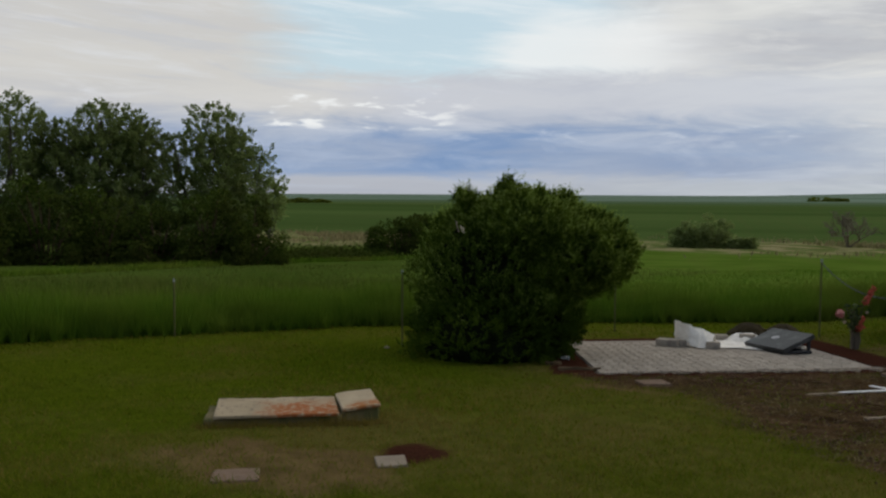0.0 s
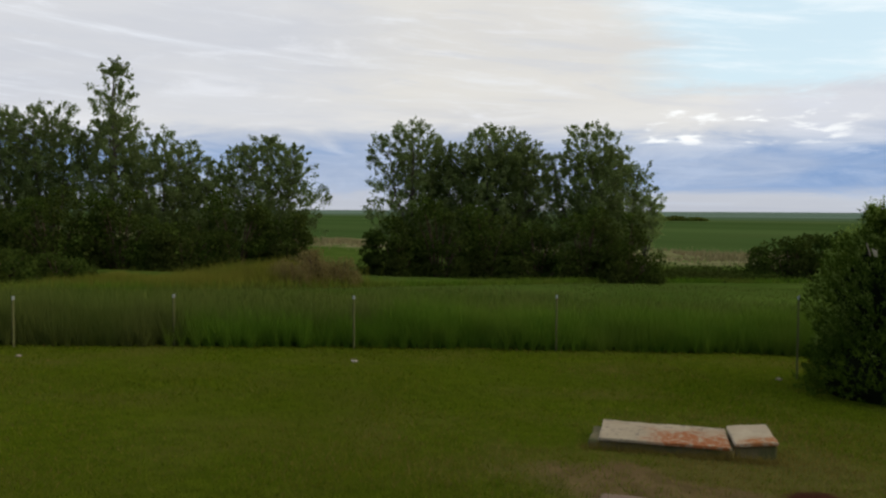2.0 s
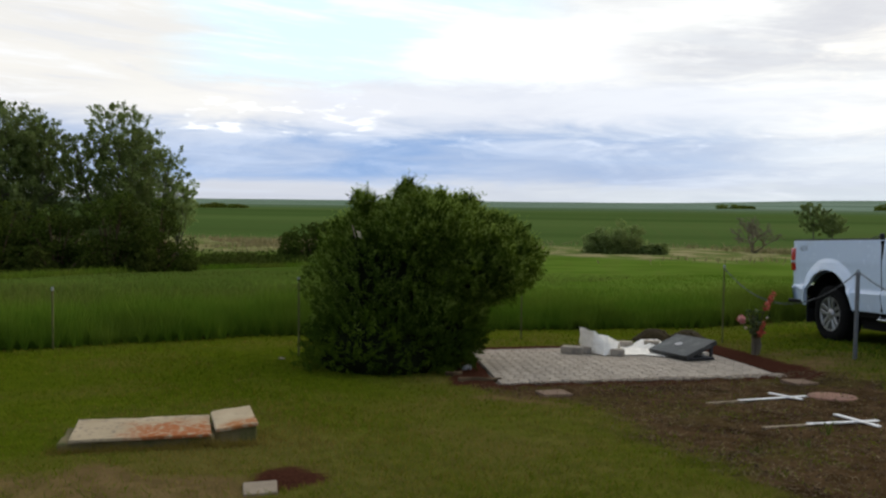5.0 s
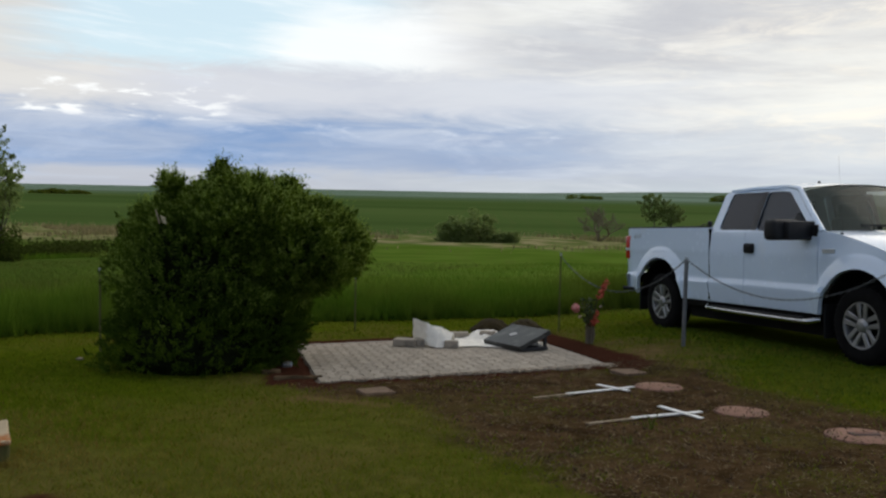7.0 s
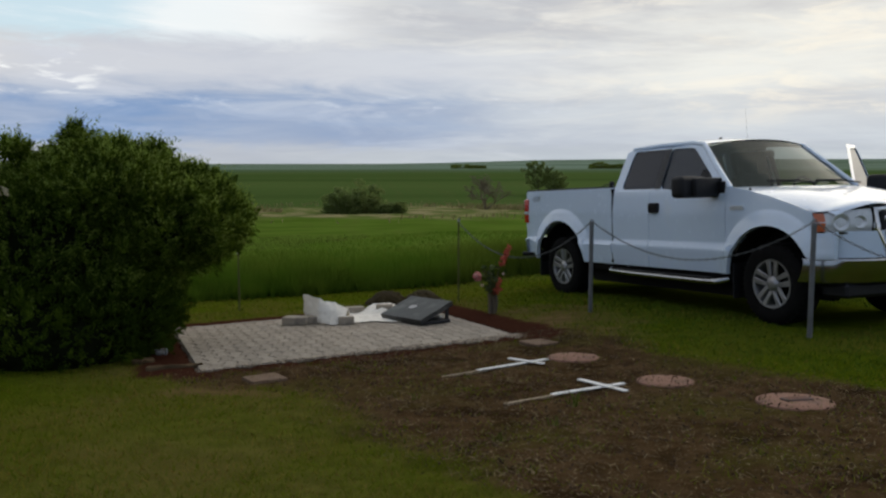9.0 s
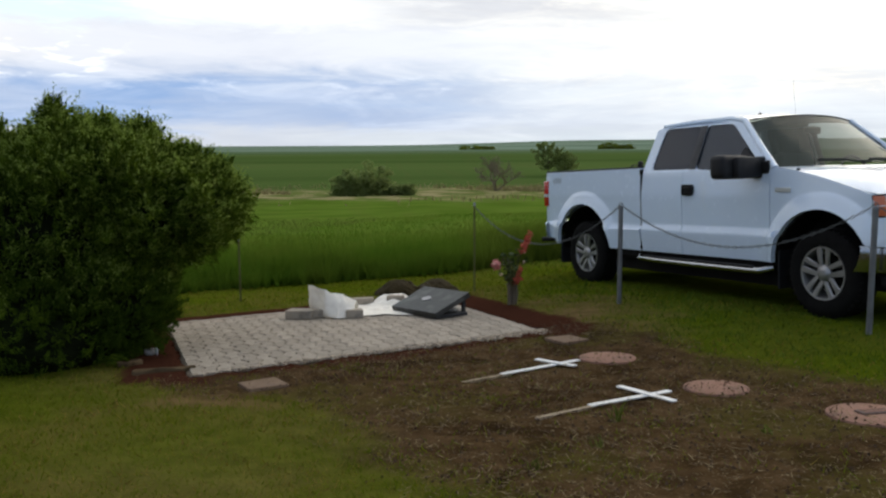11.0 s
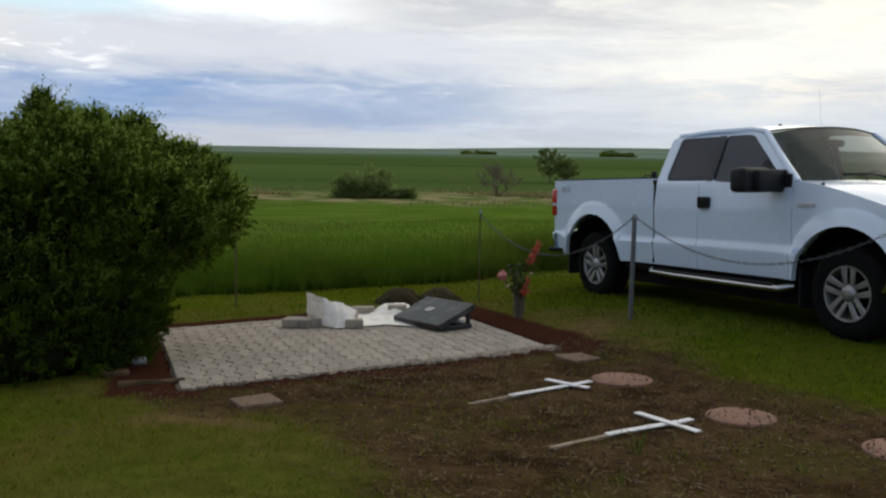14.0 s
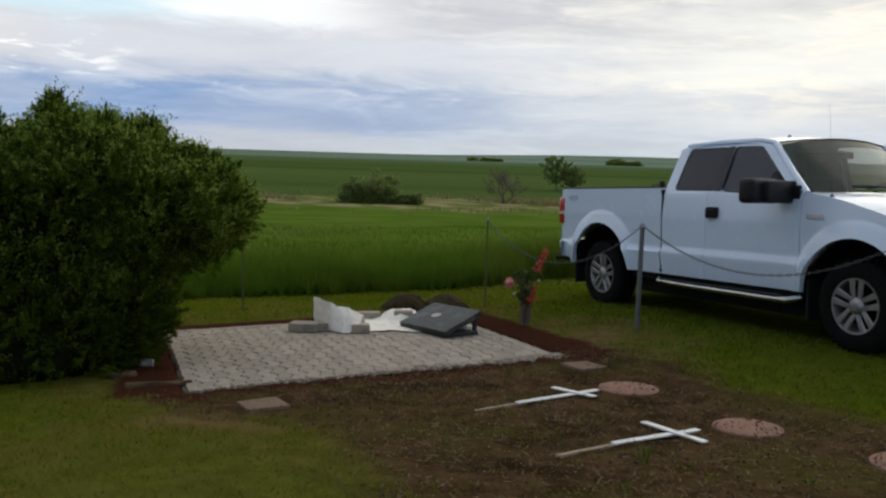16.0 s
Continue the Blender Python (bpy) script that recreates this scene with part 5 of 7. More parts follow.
def flat_marker(x, y, su, sv, mat, label, turn=0.0, lift=0.0, tilt=0.0, cat="flat marker"):
    bm = bmesh.new()
    box(bm, (su, sv, 0.06), (0, 0, -0.020), bevel=0.008, seg=2)
    bmesh.ops.subdivide_edges(bm, edges=[e for e in bm.edges if e.calc_length() > 0.15], cuts=3, use_grid_fill=True)
    ragged(bm, 0.005, x)
    ob = part("flat_marker", bm, M[mat])
    ob.matrix_world = row_pose(x, y, lift, turn) @ Matrix.Rotation(radians(tilt), 4, "Y")
    tagged(ob, label, cat)


def round_marker(x, y, r, plate=False, extra=""):
    t = thing("round_marker", row_pose(x, y, -0.025), "round pink concrete grave marker" + extra + " in bare soil", "grave marker", "round markers along the soil bed")
    bm = bmesh.new()
    rows = lathe(bm, [(r * 0.98, -0.05), (r, 0.012), (r * 0.985, 0.022), (r * 0.95, 0.026), (r * 0.5, 0.029), (0.001, 0.030)], 40)
    for v in bm.verts:
        v.co += noise.noise_vector(v.co * 11 + Vector((x, 0, 0))) * 0.0015
    part("disc", bm, M["disc"], t, smooth=True)
    if plate:
        bm = bmesh.new()
        box(bm, (0.20, 0.085, 0.012), (0.02, 0.0, 0.034), Matrix.Rotation(radians(-20), 3, "Z"), bevel=0.003)
        pl = part("name_plate", bm, M["disc_plate"], t, "dull brown plate")
        bm = bmesh.new()
        for k in (-1, 1):
            box(bm, (0.15, 0.014, 0.004), (0.02 + 0.007 * k, 0.018 * k, 0.042), Matrix.Rotation(radians(-20), 3, "Z"))
        part("line", bm, M["disc"], pl)


def wooden_cross(foot, neck, head, left, right, label):
    """A wooden cross lying on the soil; ends given on the ground plan."""
    f, n, h, l, r = (Vector((*p, gz(*p))) for p in (foot, neck, head, left, right))
    t = thing("wooden_cross", Matrix.Translation(h.lerp(n, 0.5)), label, "cross", "crosses lying on the soil")
    o = h.lerp(n, 0.5)

    def lath(name, a, b, w, th, lift, mat, lab=""):
        bm = bmesh.new()
        d = b - a
        m = Matrix((d.normalized(), NORM.cross(d.normalized()), NORM)).transposed()
        box(bm, (d.length, w, th), (0, 0, 0), bevel=0.003)
        bmesh.ops.subdivide_edges(bm, edges=[e for e in bm.edges if e.calc_length() > 0.1], cuts=6)
        ragged(bm, 0.0022, lift * 100 + w)
        bmesh.ops.transform(bm, matrix=Matrix.Translation((a + b) / 2 - o + NORM * lift) @ m.to_4x4(), verts=bm.verts)
        part(name, bm, M[mat], t, lab)

    lath("upright", n, h, 0.046, 0.011, 0.008, "white")
    lath("crossbar", l, r, 0.046, 0.011, 0.020, "white")
    lath("stake", f, n.lerp(h, 0.10), 0.030, 0.020, -0.002, "stake", "bare weathered wooden stake")


def headstone():
    t = thing("headstone", row_pose(*uv_world(2.90, 1.50), 0.017, 5), "dark grey granite headstone lying tilted on its base on pavers", "headstone")
    tl = Matrix.Rotation(radians(-22), 3, "Y")
    bm = bmesh.new()
    box(bm, (0.47, 0.77, 0.055), (0, 0, 0.125), tl, bevel=0.006, seg=2)
    top = part("stone", bm, M["granite"], t, "polished dark granite slab")
    bm = bmesh.new()
    lathe(bm, [(0.045, -0.003), (0.045, 0.003), (0.040, 0.004), (0.001, 0.004)], 24)
    bmesh.ops.transform(bm, matrix=Matrix.Translation((-0.011, 0.05, 0.154)) @ tl.to_4x4() @ Matrix.Diagonal((1, 1.35, 1, 1)), verts=bm.verts)
    part("emblem", bm, M["badge"], top, "pale oval emblem")
    bm = bmesh.new()
    box(bm, (0.40, 0.72, 0.035), (0.005, 0.0, 0.019), bevel=0.006)
    part("base", bm, M["granite_rim"], t, "dark sawn base")
    for y in (-0.33, 0.33):
        bm = bmesh.new()
        box(bm, (0.035, 0.035, 0.135), (0.175, y, 0.10), bevel=0.004)
        part("prop", bm, M["granite_rim"], t)
    bm = bmesh.new()
    box(bm, (0.12, 0.26, 0.045), (0.10, -0.16, 0.060), Matrix.Rotation(0.5, 3, "Z"), bevel=0.012)
    for v in bm.verts:
        v.co += noise.noise_vector(v.co * 20) * 0.015
    part("padding", bm, M["bag"], t, "crumpled white padding")


def block(u, v, su, sv, h, lift=0.0, turn=0.0, tilt=0.0):
    bm = bmesh.new()
    box(bm, (su, sv, h), (0, 0, h / 2), bevel=0.008, seg=2)
    ragged(bm, 0.003, u)
    ob = part("concrete_block", bm, M["block"])
    x, y = uv_world(u, v)
    ob.matrix_world = row_pose(x, y, 0.017 + lift, turn) @ Matrix.Rotation(radians(tilt), 4, "X")
    tagged(ob, "grey concrete block lying on the paved patch", "block", "loose blocks on the pavers")


def square_uv(x, y):
    """The inverse of uv_world."""
    dx, dy = x - PAD.x, y - PAD.y
    return dx * U.x + dy * U.y, -dx * U.y + dy * U.x


def draped_sheet(x, y):
    """A stiff woven sheet bent round a standing block: one flap to the back, one to the front."""
    n, m = 30, 18
    foot = [(-0.19, 0.36, 0.05), (0.0, 0.03, 0.004), (0.10, -0.03, 0.004), (0.27, 0.02, 0.006)]
    ridge = [(-0.205, 0.36, 0.315), (-0.005, 0.09, 0.285), (0.10, 0.12, 0.235), (0.30, 0.16, 0.165)]
    at = [0, 0.38, 0.6, 1]
    verts, faces = [], []
    for j in range(m + 1):
        for i in range(n + 1):
            s, k = i / n, j / m
            lo = [float(np.interp(s, at, [p[c] for p in foot])) for c in range(3)]
            hi = [float(np.interp(s, at, [p[c] for p in ridge])) for c in range(3)]
            p = Vector(lo).lerp(Vector(hi), k)
            p.y -= 0.040 * math.sin(k * math.pi) * (s - 0.2)
            p += noise.noise_vector(Vector((s * 5, k * 1.6, 2.0))) * 0.020 + noise.noise_vector(Vector((s * 13, k * 4, 5.0))) * 0.009
            p.z = max(p.z, 0.004)
            verts.append(tuple(p))
    for i in range(n + 1):
        x0, y0, z0 = verts[m * (n + 1) + i]
        verts.append((x0 + 0.01, y0 + 0.07, z0 - 0.03))
    for i in range(n + 1):
        x0, y0, z0 = verts[m * (n + 1) + i]
        verts.append((x0 + 0.02, y0 + 0.10, max(0.01, z0 - 0.13)))
    for j in range(m + 2):
        for i in range(n):
            k = j * (n + 1) + i
            faces.append((k, k + 1, k + n + 2, k + n + 1))
    ob = mesh_part("white_sheet", verts, faces, M["bag"], smooth=True)
    md = ob.modifiers.new("thickness", "SOLIDIFY")
    md.thickness = 0.004
    ob.matrix_world = row_pose(x, y, 0.020, -ROW)
    tagged(ob, "stiff white woven plastic sheet folded over a block", "plastic sheet")


def cloth(name, u, v, turn, su, sv, height, seed, label):
    """A crumpled plastic sheet over its own folds."""
    n = 44
    verts, faces = [], []
    for j in range(n + 1):
        for i in range(n + 1):
            a, b = i / n * 2 - 1, j / n * 2 - 1
            r = 1 + 0.16 * noise.noise(Vector((math.atan2(b, a) * 1.6, seed, 0)))
            x, y = a * su / 2 * r, b * sv / 2 * r
            z = height(a, b)
            fold = noise.noise(Vector((x * 9, y * 9, seed))) * 0.5 + noise.noise(Vector((x * 22, y * 22, seed + 4))) * 0.22
            edge = max(abs(a), abs(b))
            z += fold * 0.055 * (1 - 0.55 * edge)
            sh = noise.noise_vector(Vector((x * 7, y * 7, seed + 9))) * 0.03
            verts.append((x + sh.x, y + sh.y, max(z, 0.004 + 0.004 * (fold + 1))))
    for j in range(n):
        for i in range(n):
            k = j * (n + 1) + i
            faces.append((k, k + 1, k + n + 2, k + n + 1))
    ob = mesh_part(name, verts, faces, M["bag"], smooth=True)
    md = ob.modifiers.new("thickness", "SOLIDIFY")
    md.thickness = 0.004
    ob.matrix_world = row_pose(*uv_world(u, v), 0.020, turn)
    tagged(ob, label, "plastic sheet")


def mound(x, y, r, h, seed):
    bm = bmesh.new()
    prof = [(r * math.sin(q), h * (math.cos(q) ** 1.3)) for q in np.linspace(0.02, math.pi / 2, 12)]
    lathe(bm, prof, 36)
    for v in bm.verts:
        v.co += noise.noise_vector(v.co * 6 + Vector((seed, 0, 0))) * 0.035 + noise.noise_vector(v.co * 19 + Vector((seed, 3, 0))) * 0.018
    bmesh.ops.recalc_face_normals(bm, faces=bm.faces)
    ob = part("soil_mound", bm, M["darksoil"], smooth=False)
    ob.matrix_world = row_pose(x, y, -0.02)
    tagged(ob, "small heap of dark earth and turf behind the pavers", "soil mound", "earth heaps")


def soil_sod(x, y, su, sv, h, turn, seed, label):
    bm = bmesh.new()
    box(bm, (su, sv, h), (0, 0, h / 2 - 0.01), bevel=min(h, sv) * 0.3, seg=3)
    bmesh.ops.subdivide_edges(bm, edges=[e for e in bm.edges if e.calc_length() > 0.06], cuts=4, use_grid_fill=True)
    for v in bm.verts:
        v.co += noise.noise_vector(v.co * 14 + Vector((seed, 0, 0))) * 0.020
    ob = part("soil_bank", bm, M["log"])
    ob.matrix_world = row_pose(x, y, 0.0, turn)
    tagged(ob, label, "earth edging")


def jar(x, y):
    t = thing("glass_jar", row_pose(x, y, -0.01) @ Matrix.Diagonal((0.56, 0.66, 0.66, 1)), "small clear glass jar lying on red soil by the bush", "jar")
    bm = bmesh.new()
    prof = [(0.001, 0.0), (0.048, 0.0), (0.054, 0.012), (0.054, 0.13), (0.044, 0.150), (0.044, 0.165)]
    lathe(bm, prof, 20)
    lathe(bm, [(r * 0.93, h + 0.004) for r, h in prof[::-1]], 20)
    bmesh.ops.transform(bm, matrix=Matrix.Translation((-0.07, 0, 0.054)) @ Matrix.Rotation(radians(90), 4, "Y"), verts=bm.verts)
    part("body", bm, M["jar"], t, smooth=True).visible_shadow = False
    bm = bmesh.new()
    lathe(bm, [(0.001, 0.0), (0.048, 0.0), (0.048, 0.02), (0.001, 0.02)], 20)
    bmesh.ops.transform(bm, matrix=Matrix.Translation((0.095, 0, 0.054)) @ Matrix.Rotation(radians(90), 4, "Y"), verts=bm.verts)
    part("lid", bm, MT["silver"], t, "bare metal lid", smooth=True)


def rock(x, y, r, seed, label="grey field stone resting on bare soil", mat="marker"):
    bm = bmesh.new()
    bmesh.ops.create_icosphere(bm, subdivisions=3, radius=r)
    for v in bm.verts:
        v.co += noise.noise_vector(v.co * (2.2 / r * 0.4) + Vector((seed, 0, 0))) * r * 0.35
        v.co.z *= 0.55
    ob = part("stone", bm, M[mat], smooth=True)
    ob.matrix_world = row_pose(x, y, r * 0.12)
    tagged(ob, label, "stone")


def chain_post(x, y, h):
    t = thing("chain_post", Matrix.Translation((x, y, gz(x, y))), "grey galvanised steel post carrying a chain, standing in grass", "post", "chain posts round the graves")
    bm = bmesh.new()
    tube(bm, [(0, 0, -0.2), (0, 0, h - 0.01)], 0.023, 14)
    part("pole", bm, M["steel"], t, smooth=True)
    bm = bmesh.new()
    lathe(bm, [(0.026, h - 0.03), (0.026, h - 0.004), (0.020, h + 0.008), (0.001, h + 0.012)], 14)
    part("cap", bm, M["steel"], t, smooth=True)
    bm = bmesh.new()
    ring = [(0.018 * math.cos(q), 0, h + 0.022 + 0.018 * math.sin(q)) for q in np.linspace(0, 2 * math.pi, 13)]
    tube(bm, ring, 0.004, 6)
    part("eye_ring", bm, M["chain"], t)


def chain(a, b, sag):
    """A hanging chain of real links between two post tops."""
    a, b = Vector(a), Vector(b)
    n = int((b - a).length / 0.040)
    bm = bmesh.new()
    pts = []
    for k in range(n + 1):
        t = k / n
        p = a.lerp(b, t)
        p.z -= sag * 4 * t * (1 - t)
        pts.append(p - a)
    for k in range(n):
        p, q = pts[k], pts[k + 1]
        d = (q - p).normalized()
        side = d.cross(Vector((0, 0, 1))).normalized()
        w = side if k % 2 else d.cross(side)
        c = (p + q) / 2
        ring = [c + d * 0.025 * math.cos(x) + w * 0.010 * math.sin(x) for x in np.linspace(0, 2 * math.pi, 9)]
        tube(bm, ring, 0.0034, 5, False)
    ob = part("chain", bm, M["chain"])
    ob.location = a
    tagged(ob, "dull steel chain hanging between posts", "chain", "chains between the posts")


def fence_post(x, y, top, stone):
    z = gz(x, y)
    h = top - z
    t = thing("fence_post", Matrix.Translation((x, y, z)), "thin green steel fence post with pale tip in grass", "fence post", "fence posts along the lawn")
    bm = bmesh.new()
    box(bm, (0.022, 0.006, h + 0.2), (0, 0, h / 2 - 0.1))
    box(bm, (0.006, 0.024, h + 0.2), (0, 0.013, h / 2 - 0.1))
    for k in range(int(h / 0.09)):
        box(bm, (0.014, 0.010, 0.014), (0, -0.007, 0.06 + k * 0.09))
    part("shaft", bm, M["tpost"], t)
    bm = bmesh.new()
    box(bm, (0.029, 0.010, 0.045), (0, 0.0, h - 0.021), bevel=0.002)
    box(bm, (0.009, 0.028, 0.045), (0, 0.014, h - 0.021), bevel=0.002)
    part("tip", bm, M["tip"], t, "white painted tip")


def rose(x, y):
    rng = random.Random(11)
    t = thing("rose_bush", Matrix.Translation((x, y, gz(x, y))), "small rose bush with pink bloom and orange-red spikes, brown stalks", "rose bush")

    def rnd(s):
        return Vector([rng.gauss(0, s) for _ in range(3)])

    bm = bmesh.new()
    for k in range(22):     # bundle of old stalks
        q = rng.uniform(0, 2 * math.pi)
        r = 0.042 * math.sqrt(rng.random())
        p0 = Vector((r * math.cos(q), r * math.sin(q), -0.03))
        p2 = Vector((r * 1.2 * math.cos(q), r * 1.2 * math.sin(q), rng.uniform(0.20, 0.30)))
        tube(bm, [p0, p0.lerp(p2, 0.5) + Vector((rng.gauss(0, 0.006), 0, 0)), p2], [0.010, 0.009, 0.006], 5)
    part("stalks", bm, M["pale_twig"], t, "brown dried stalks")
    bm = bmesh.new()
    tips = []
    for k in range(14):
        q = rng.uniform(0, 2 * math.pi)
        r1, h = rng.uniform(0.03, 0.15), rng.uniform(0.36, 0.56)
        p0 = Vector((0.02 * math.cos(q), 0.02 * math.sin(q), 0.22))
        p2 = Vector((r1 * math.cos(q), r1 * math.sin(q), h))
        tube(bm, [p0, p0.lerp(p2, 0.55) + Vector((0, 0, 0.02)), p2], [0.006, 0.005, 0.003], 5)
        tips.append((p0, p2))
    spikes = [[Vector((0.03, -0.08, 0.30)), Vector((0.06, -0.09, 0.52)), Vector((0.12, -0.08, 0.66)), Vector((0.185, -0.07, 0.80))],
              [Vector((0.02, -0.09, 0.24)), Vector((0.045, -0.11, 0.34)), Vector((0.09, -0.10, 0.42))]]
    for sp in spikes + [[Vector((-0.05, -0.04, 0.26)), Vector((-0.14, -0.06, 0.38)), Vector((-0.185, -0.07, 0.46))]]:
        tube(bm, sp, [0.006] * (len(sp) - 1) + [0.003], 5)
    part("stem", bm, M["rose_stem"], t, "thin green stems")
    co = []
    for k in range(260):
        p1, p2 = rng.choice(tips)
        p = p1.lerp(p2, rng.uniform(0.15, 1.1)) + rnd(0.028)
        a = (rnd(1) + Vector((0, 0, 0.4))).normalized() * rng.uniform(0.018, 0.032)
        b = a.cross(rnd(1)).normalized() * 0.014
        co += [p - a, p + b, p + a, p - b]
    ob = new("leaves", fast_mesh("leaves", [tuple(c) for c in co], 4, M["rose_leaf"]))
    ob.parent = t

    def petals(name, mat, label, spots):
        co = []
        for c, r, n in spots:
            for k in range(n):
                d = rnd(1).normalized()
                p = c + d * r * rng.uniform(0.2, 1)
                a = d.cross(Vector((0.3, 0.5, 1))).normalized() * r * 0.55
                b = d.cross(a).normalized() * r * 0.45
                co += [p - a, p - b + d * 0.006, p + a, p + b + d * 0.006]
        ob = new(name, fast_mesh(name, [tuple(c) for c in co], 4, M[mat]))
        ob.parent = t
        tagged(ob, label)

    petals("bloom", "petal", "pink petals", [(Vector((-0.185, -0.07, 0.455)), 0.056, 50)])
    petals("bloom", "pale_petal", "faded pale bloom", [(Vector((-0.135, -0.10, 0.35)), 0.020, 14)])
    petals("bloom", "pale_petal", "faded pale bloom", [(Vector((0.115, -0.10, 0.485)), 0.018, 12)])
    for sp, f0 in ((spikes[0], 0.52), (spikes[1], 0.15)):
        spots = []
        for k in range(13):
            f = f0 + (1 - f0) * k / 12
            g = f * (len(sp) - 1)
            q = min(int(g), len(sp) - 2)
            spots.append((sp[q].lerp(sp[q + 1], g - q) + rnd(0.009), 0.040 * (1.1 - 0.40 * k / 12), 9))
        petals("flower_spike", "spike_petal", "orange-red petals", spots)


grave_slab()
flat_marker(-1.25, 5.335, 0.275, 0.255, "marker", "square brown flat stone marker sunk in worn turf")
flat_marker(1.125, 6.55, 0.26, 0.27, "marker", "square brown flat stone marker beside the pavers", -2)
flat_marker(-2.60, 1.78, 0.19, 0.25, "pale_marker", "pale square concrete tile beside a dug hole", -3, -0.008, -2)
flat_marker(-3.33, 1.20, 0.27, 0.26, "marker", "square brown flat stone sunk in dry turf", 0, -0.012)
round_marker(1.26, 5.77, 0.215)
round_marker(1.69, 4.755, 0.205)
round_marker(2.30, 4.03, 0.245, True, " with plate")
wooden_cross((0.09, 5.16), (0.39, 5.35), (1.02, 5.70), (0.71, 5.75), (0.94, 5.46), "white-painted wooden cross lying on bare soil, farther one")
wooden_cross((0.42, 4.21), (0.78, 4.42), (1.36, 4.68), (1.07, 4.82), (1.29, 4.39), "white-painted wooden cross with peeling stake lying on soil")
headstone()
block(*square_uv(-1.24, 8.28), 0.27, 0.21, 0.085, turn=-ROW - 9)
block(*square_uv(-1.06, 8.36), 0.17, 0.24, 0.085, turn=-ROW - 4)
block(*square_uv(-0.98, 8.62), 0.16, 0.08, 0.20, turn=-ROW - 45)
block(*square_uv(-0.69, 8.20), 0.17, 0.13, 0.085, turn=-ROW + 4)
block(*square_uv(-0.62, 9.10), 0.25, 0.14, 0.085, turn=-ROW + 4)
block(*square_uv(-0.25, 8.98), 0.20, 0.12, 0.075, lift=0.045, turn=-ROW - 3)
draped_sheet(-0.97, 8.15)
cloth("white_sheet", *square_uv(-0.40, 8.78), -ROW, 0.66, 1.02, lambda a, b: 0.02 * (1 - max(abs(a), abs(b))) + 0.12 * math.exp(-((b - 0.72) / 0.30) ** 2) * sig((a + 0.25) / 0.12) * (1 - max(abs(a), abs(b)) ** 6) + 0.05 * math.exp(-((b - 0.3) / 0.2) ** 2 - ((a - 0.45) / 0.4) ** 2), 6.0, "crumpled white plastic sheet spread on pavers")
mound(-0.18, 10.15, 0.32, 0.19, 1.0)
mound(0.28, 10.15, 0.30, 0.20, 5.0)
soil_sod(-2.03, 5.86, 0.44, 0.06, 0.045, -8, 1.0, "brown earth edging along the pavers")
soil_sod(-2.36, 6.15, 0.15, 0.10, 0.045, 30, 4.0, "brown clod of earth by the bush")
jar(-2.31, 6.53)
rock(-8.36, 3.80, 0.045, 7.0, "small white stone on the lawn by the fence", "block")
rock(-10.85, 1.02, 0.035, 8.0, "small white stone on the lawn by the fence", "pale_marker")
rock(-4.52, 6.75, 0.035, 9.0, "small white stone on the lawn by the fence", "pale_marker")
POSTS = ((0.77, 10.2, 1.05), (2.02, 8.10, 1.00), (3.45, 6.00, 1.015), (4.88, 3.90, 1.04))
for x, y, h in POSTS[1:]:
    chain_post(x, y, h)
for (x0, y0, h0), (x1, y1, h1) in zip(POSTS, POSTS[1:]):
    chain((x0, y0, gz(x0, y0) + h0 + 0.02), (x1, y1, gz(x1, y1) + h1 + 0.02), 0.44 if y0 > 9 else 0.385)
for x, y, top in ((-12.6, -0.6, 0.50), (-11.69, 1.3, 0.46), (-10.83, 2.94, 0.43), (-9.31, 4.66, 0.39), (-7.58, 6.82, 0.37), (-4.40, 6.98, 0.57), (-2.08, 9.85, 0.26), (0.77, 10.2, 0.62)):
    fence_post(x, y, top, 0)
rose(1.02, 8.80)


# ---- bush, trees, shrubs ----
def leaf_quads(p, size, rng, stretch=1.8, up=0.0):
    """Small folded-out leaves as quads at points p."""
    n = len(p)
    a = rng.normal(size=(n, 3))
    a[:, 2] += up
    a /= np.linalg.norm(a, axis=1)[:, None]
    b = np.cross(a, rng.normal(size=(n, 3)))
    b /= np.linalg.norm(b, axis=1)[:, None] + 1e-9
    s = size * rng.uniform(0.6, 1.25, (n, 1))
    a, b = a * s * stretch / 2, b * s / 2
    return np.stack([p - a, p + b, p + a, p - b], 1)


LOBES = (((-3.19, 6.95, 0.54), (1.00, 0.96, 0.90)), ((-2.40, 7.05, 0.82), (0.80, 0.78, 0.50)), ((-2.85, 6.90, 1.06), (0.78, 0.74, 0.45)),
         ((-3.20, 6.88, 0.12), (0.94, 0.90, 0.62)), ((-2.78, 6.95, 0.22), (0.56, 0.68, 0.60)),
         ((-3.22, 6.38, -0.18), (0.88, 0.68, 0.54)), ((-2.66, 6.62, 0.04), (0.52, 0.50, 0.50)))
KNOBS = (((-3.00, 6.72, 1.60), 0.14), ((-2.38, 6.90, 1.46), 0.09), ((-3.46, 6.50, 1.49), 0.09), ((-2.70, 6.85, 1.46), 0.13), ((-2.02, 7.0, 1.24), 0.09))


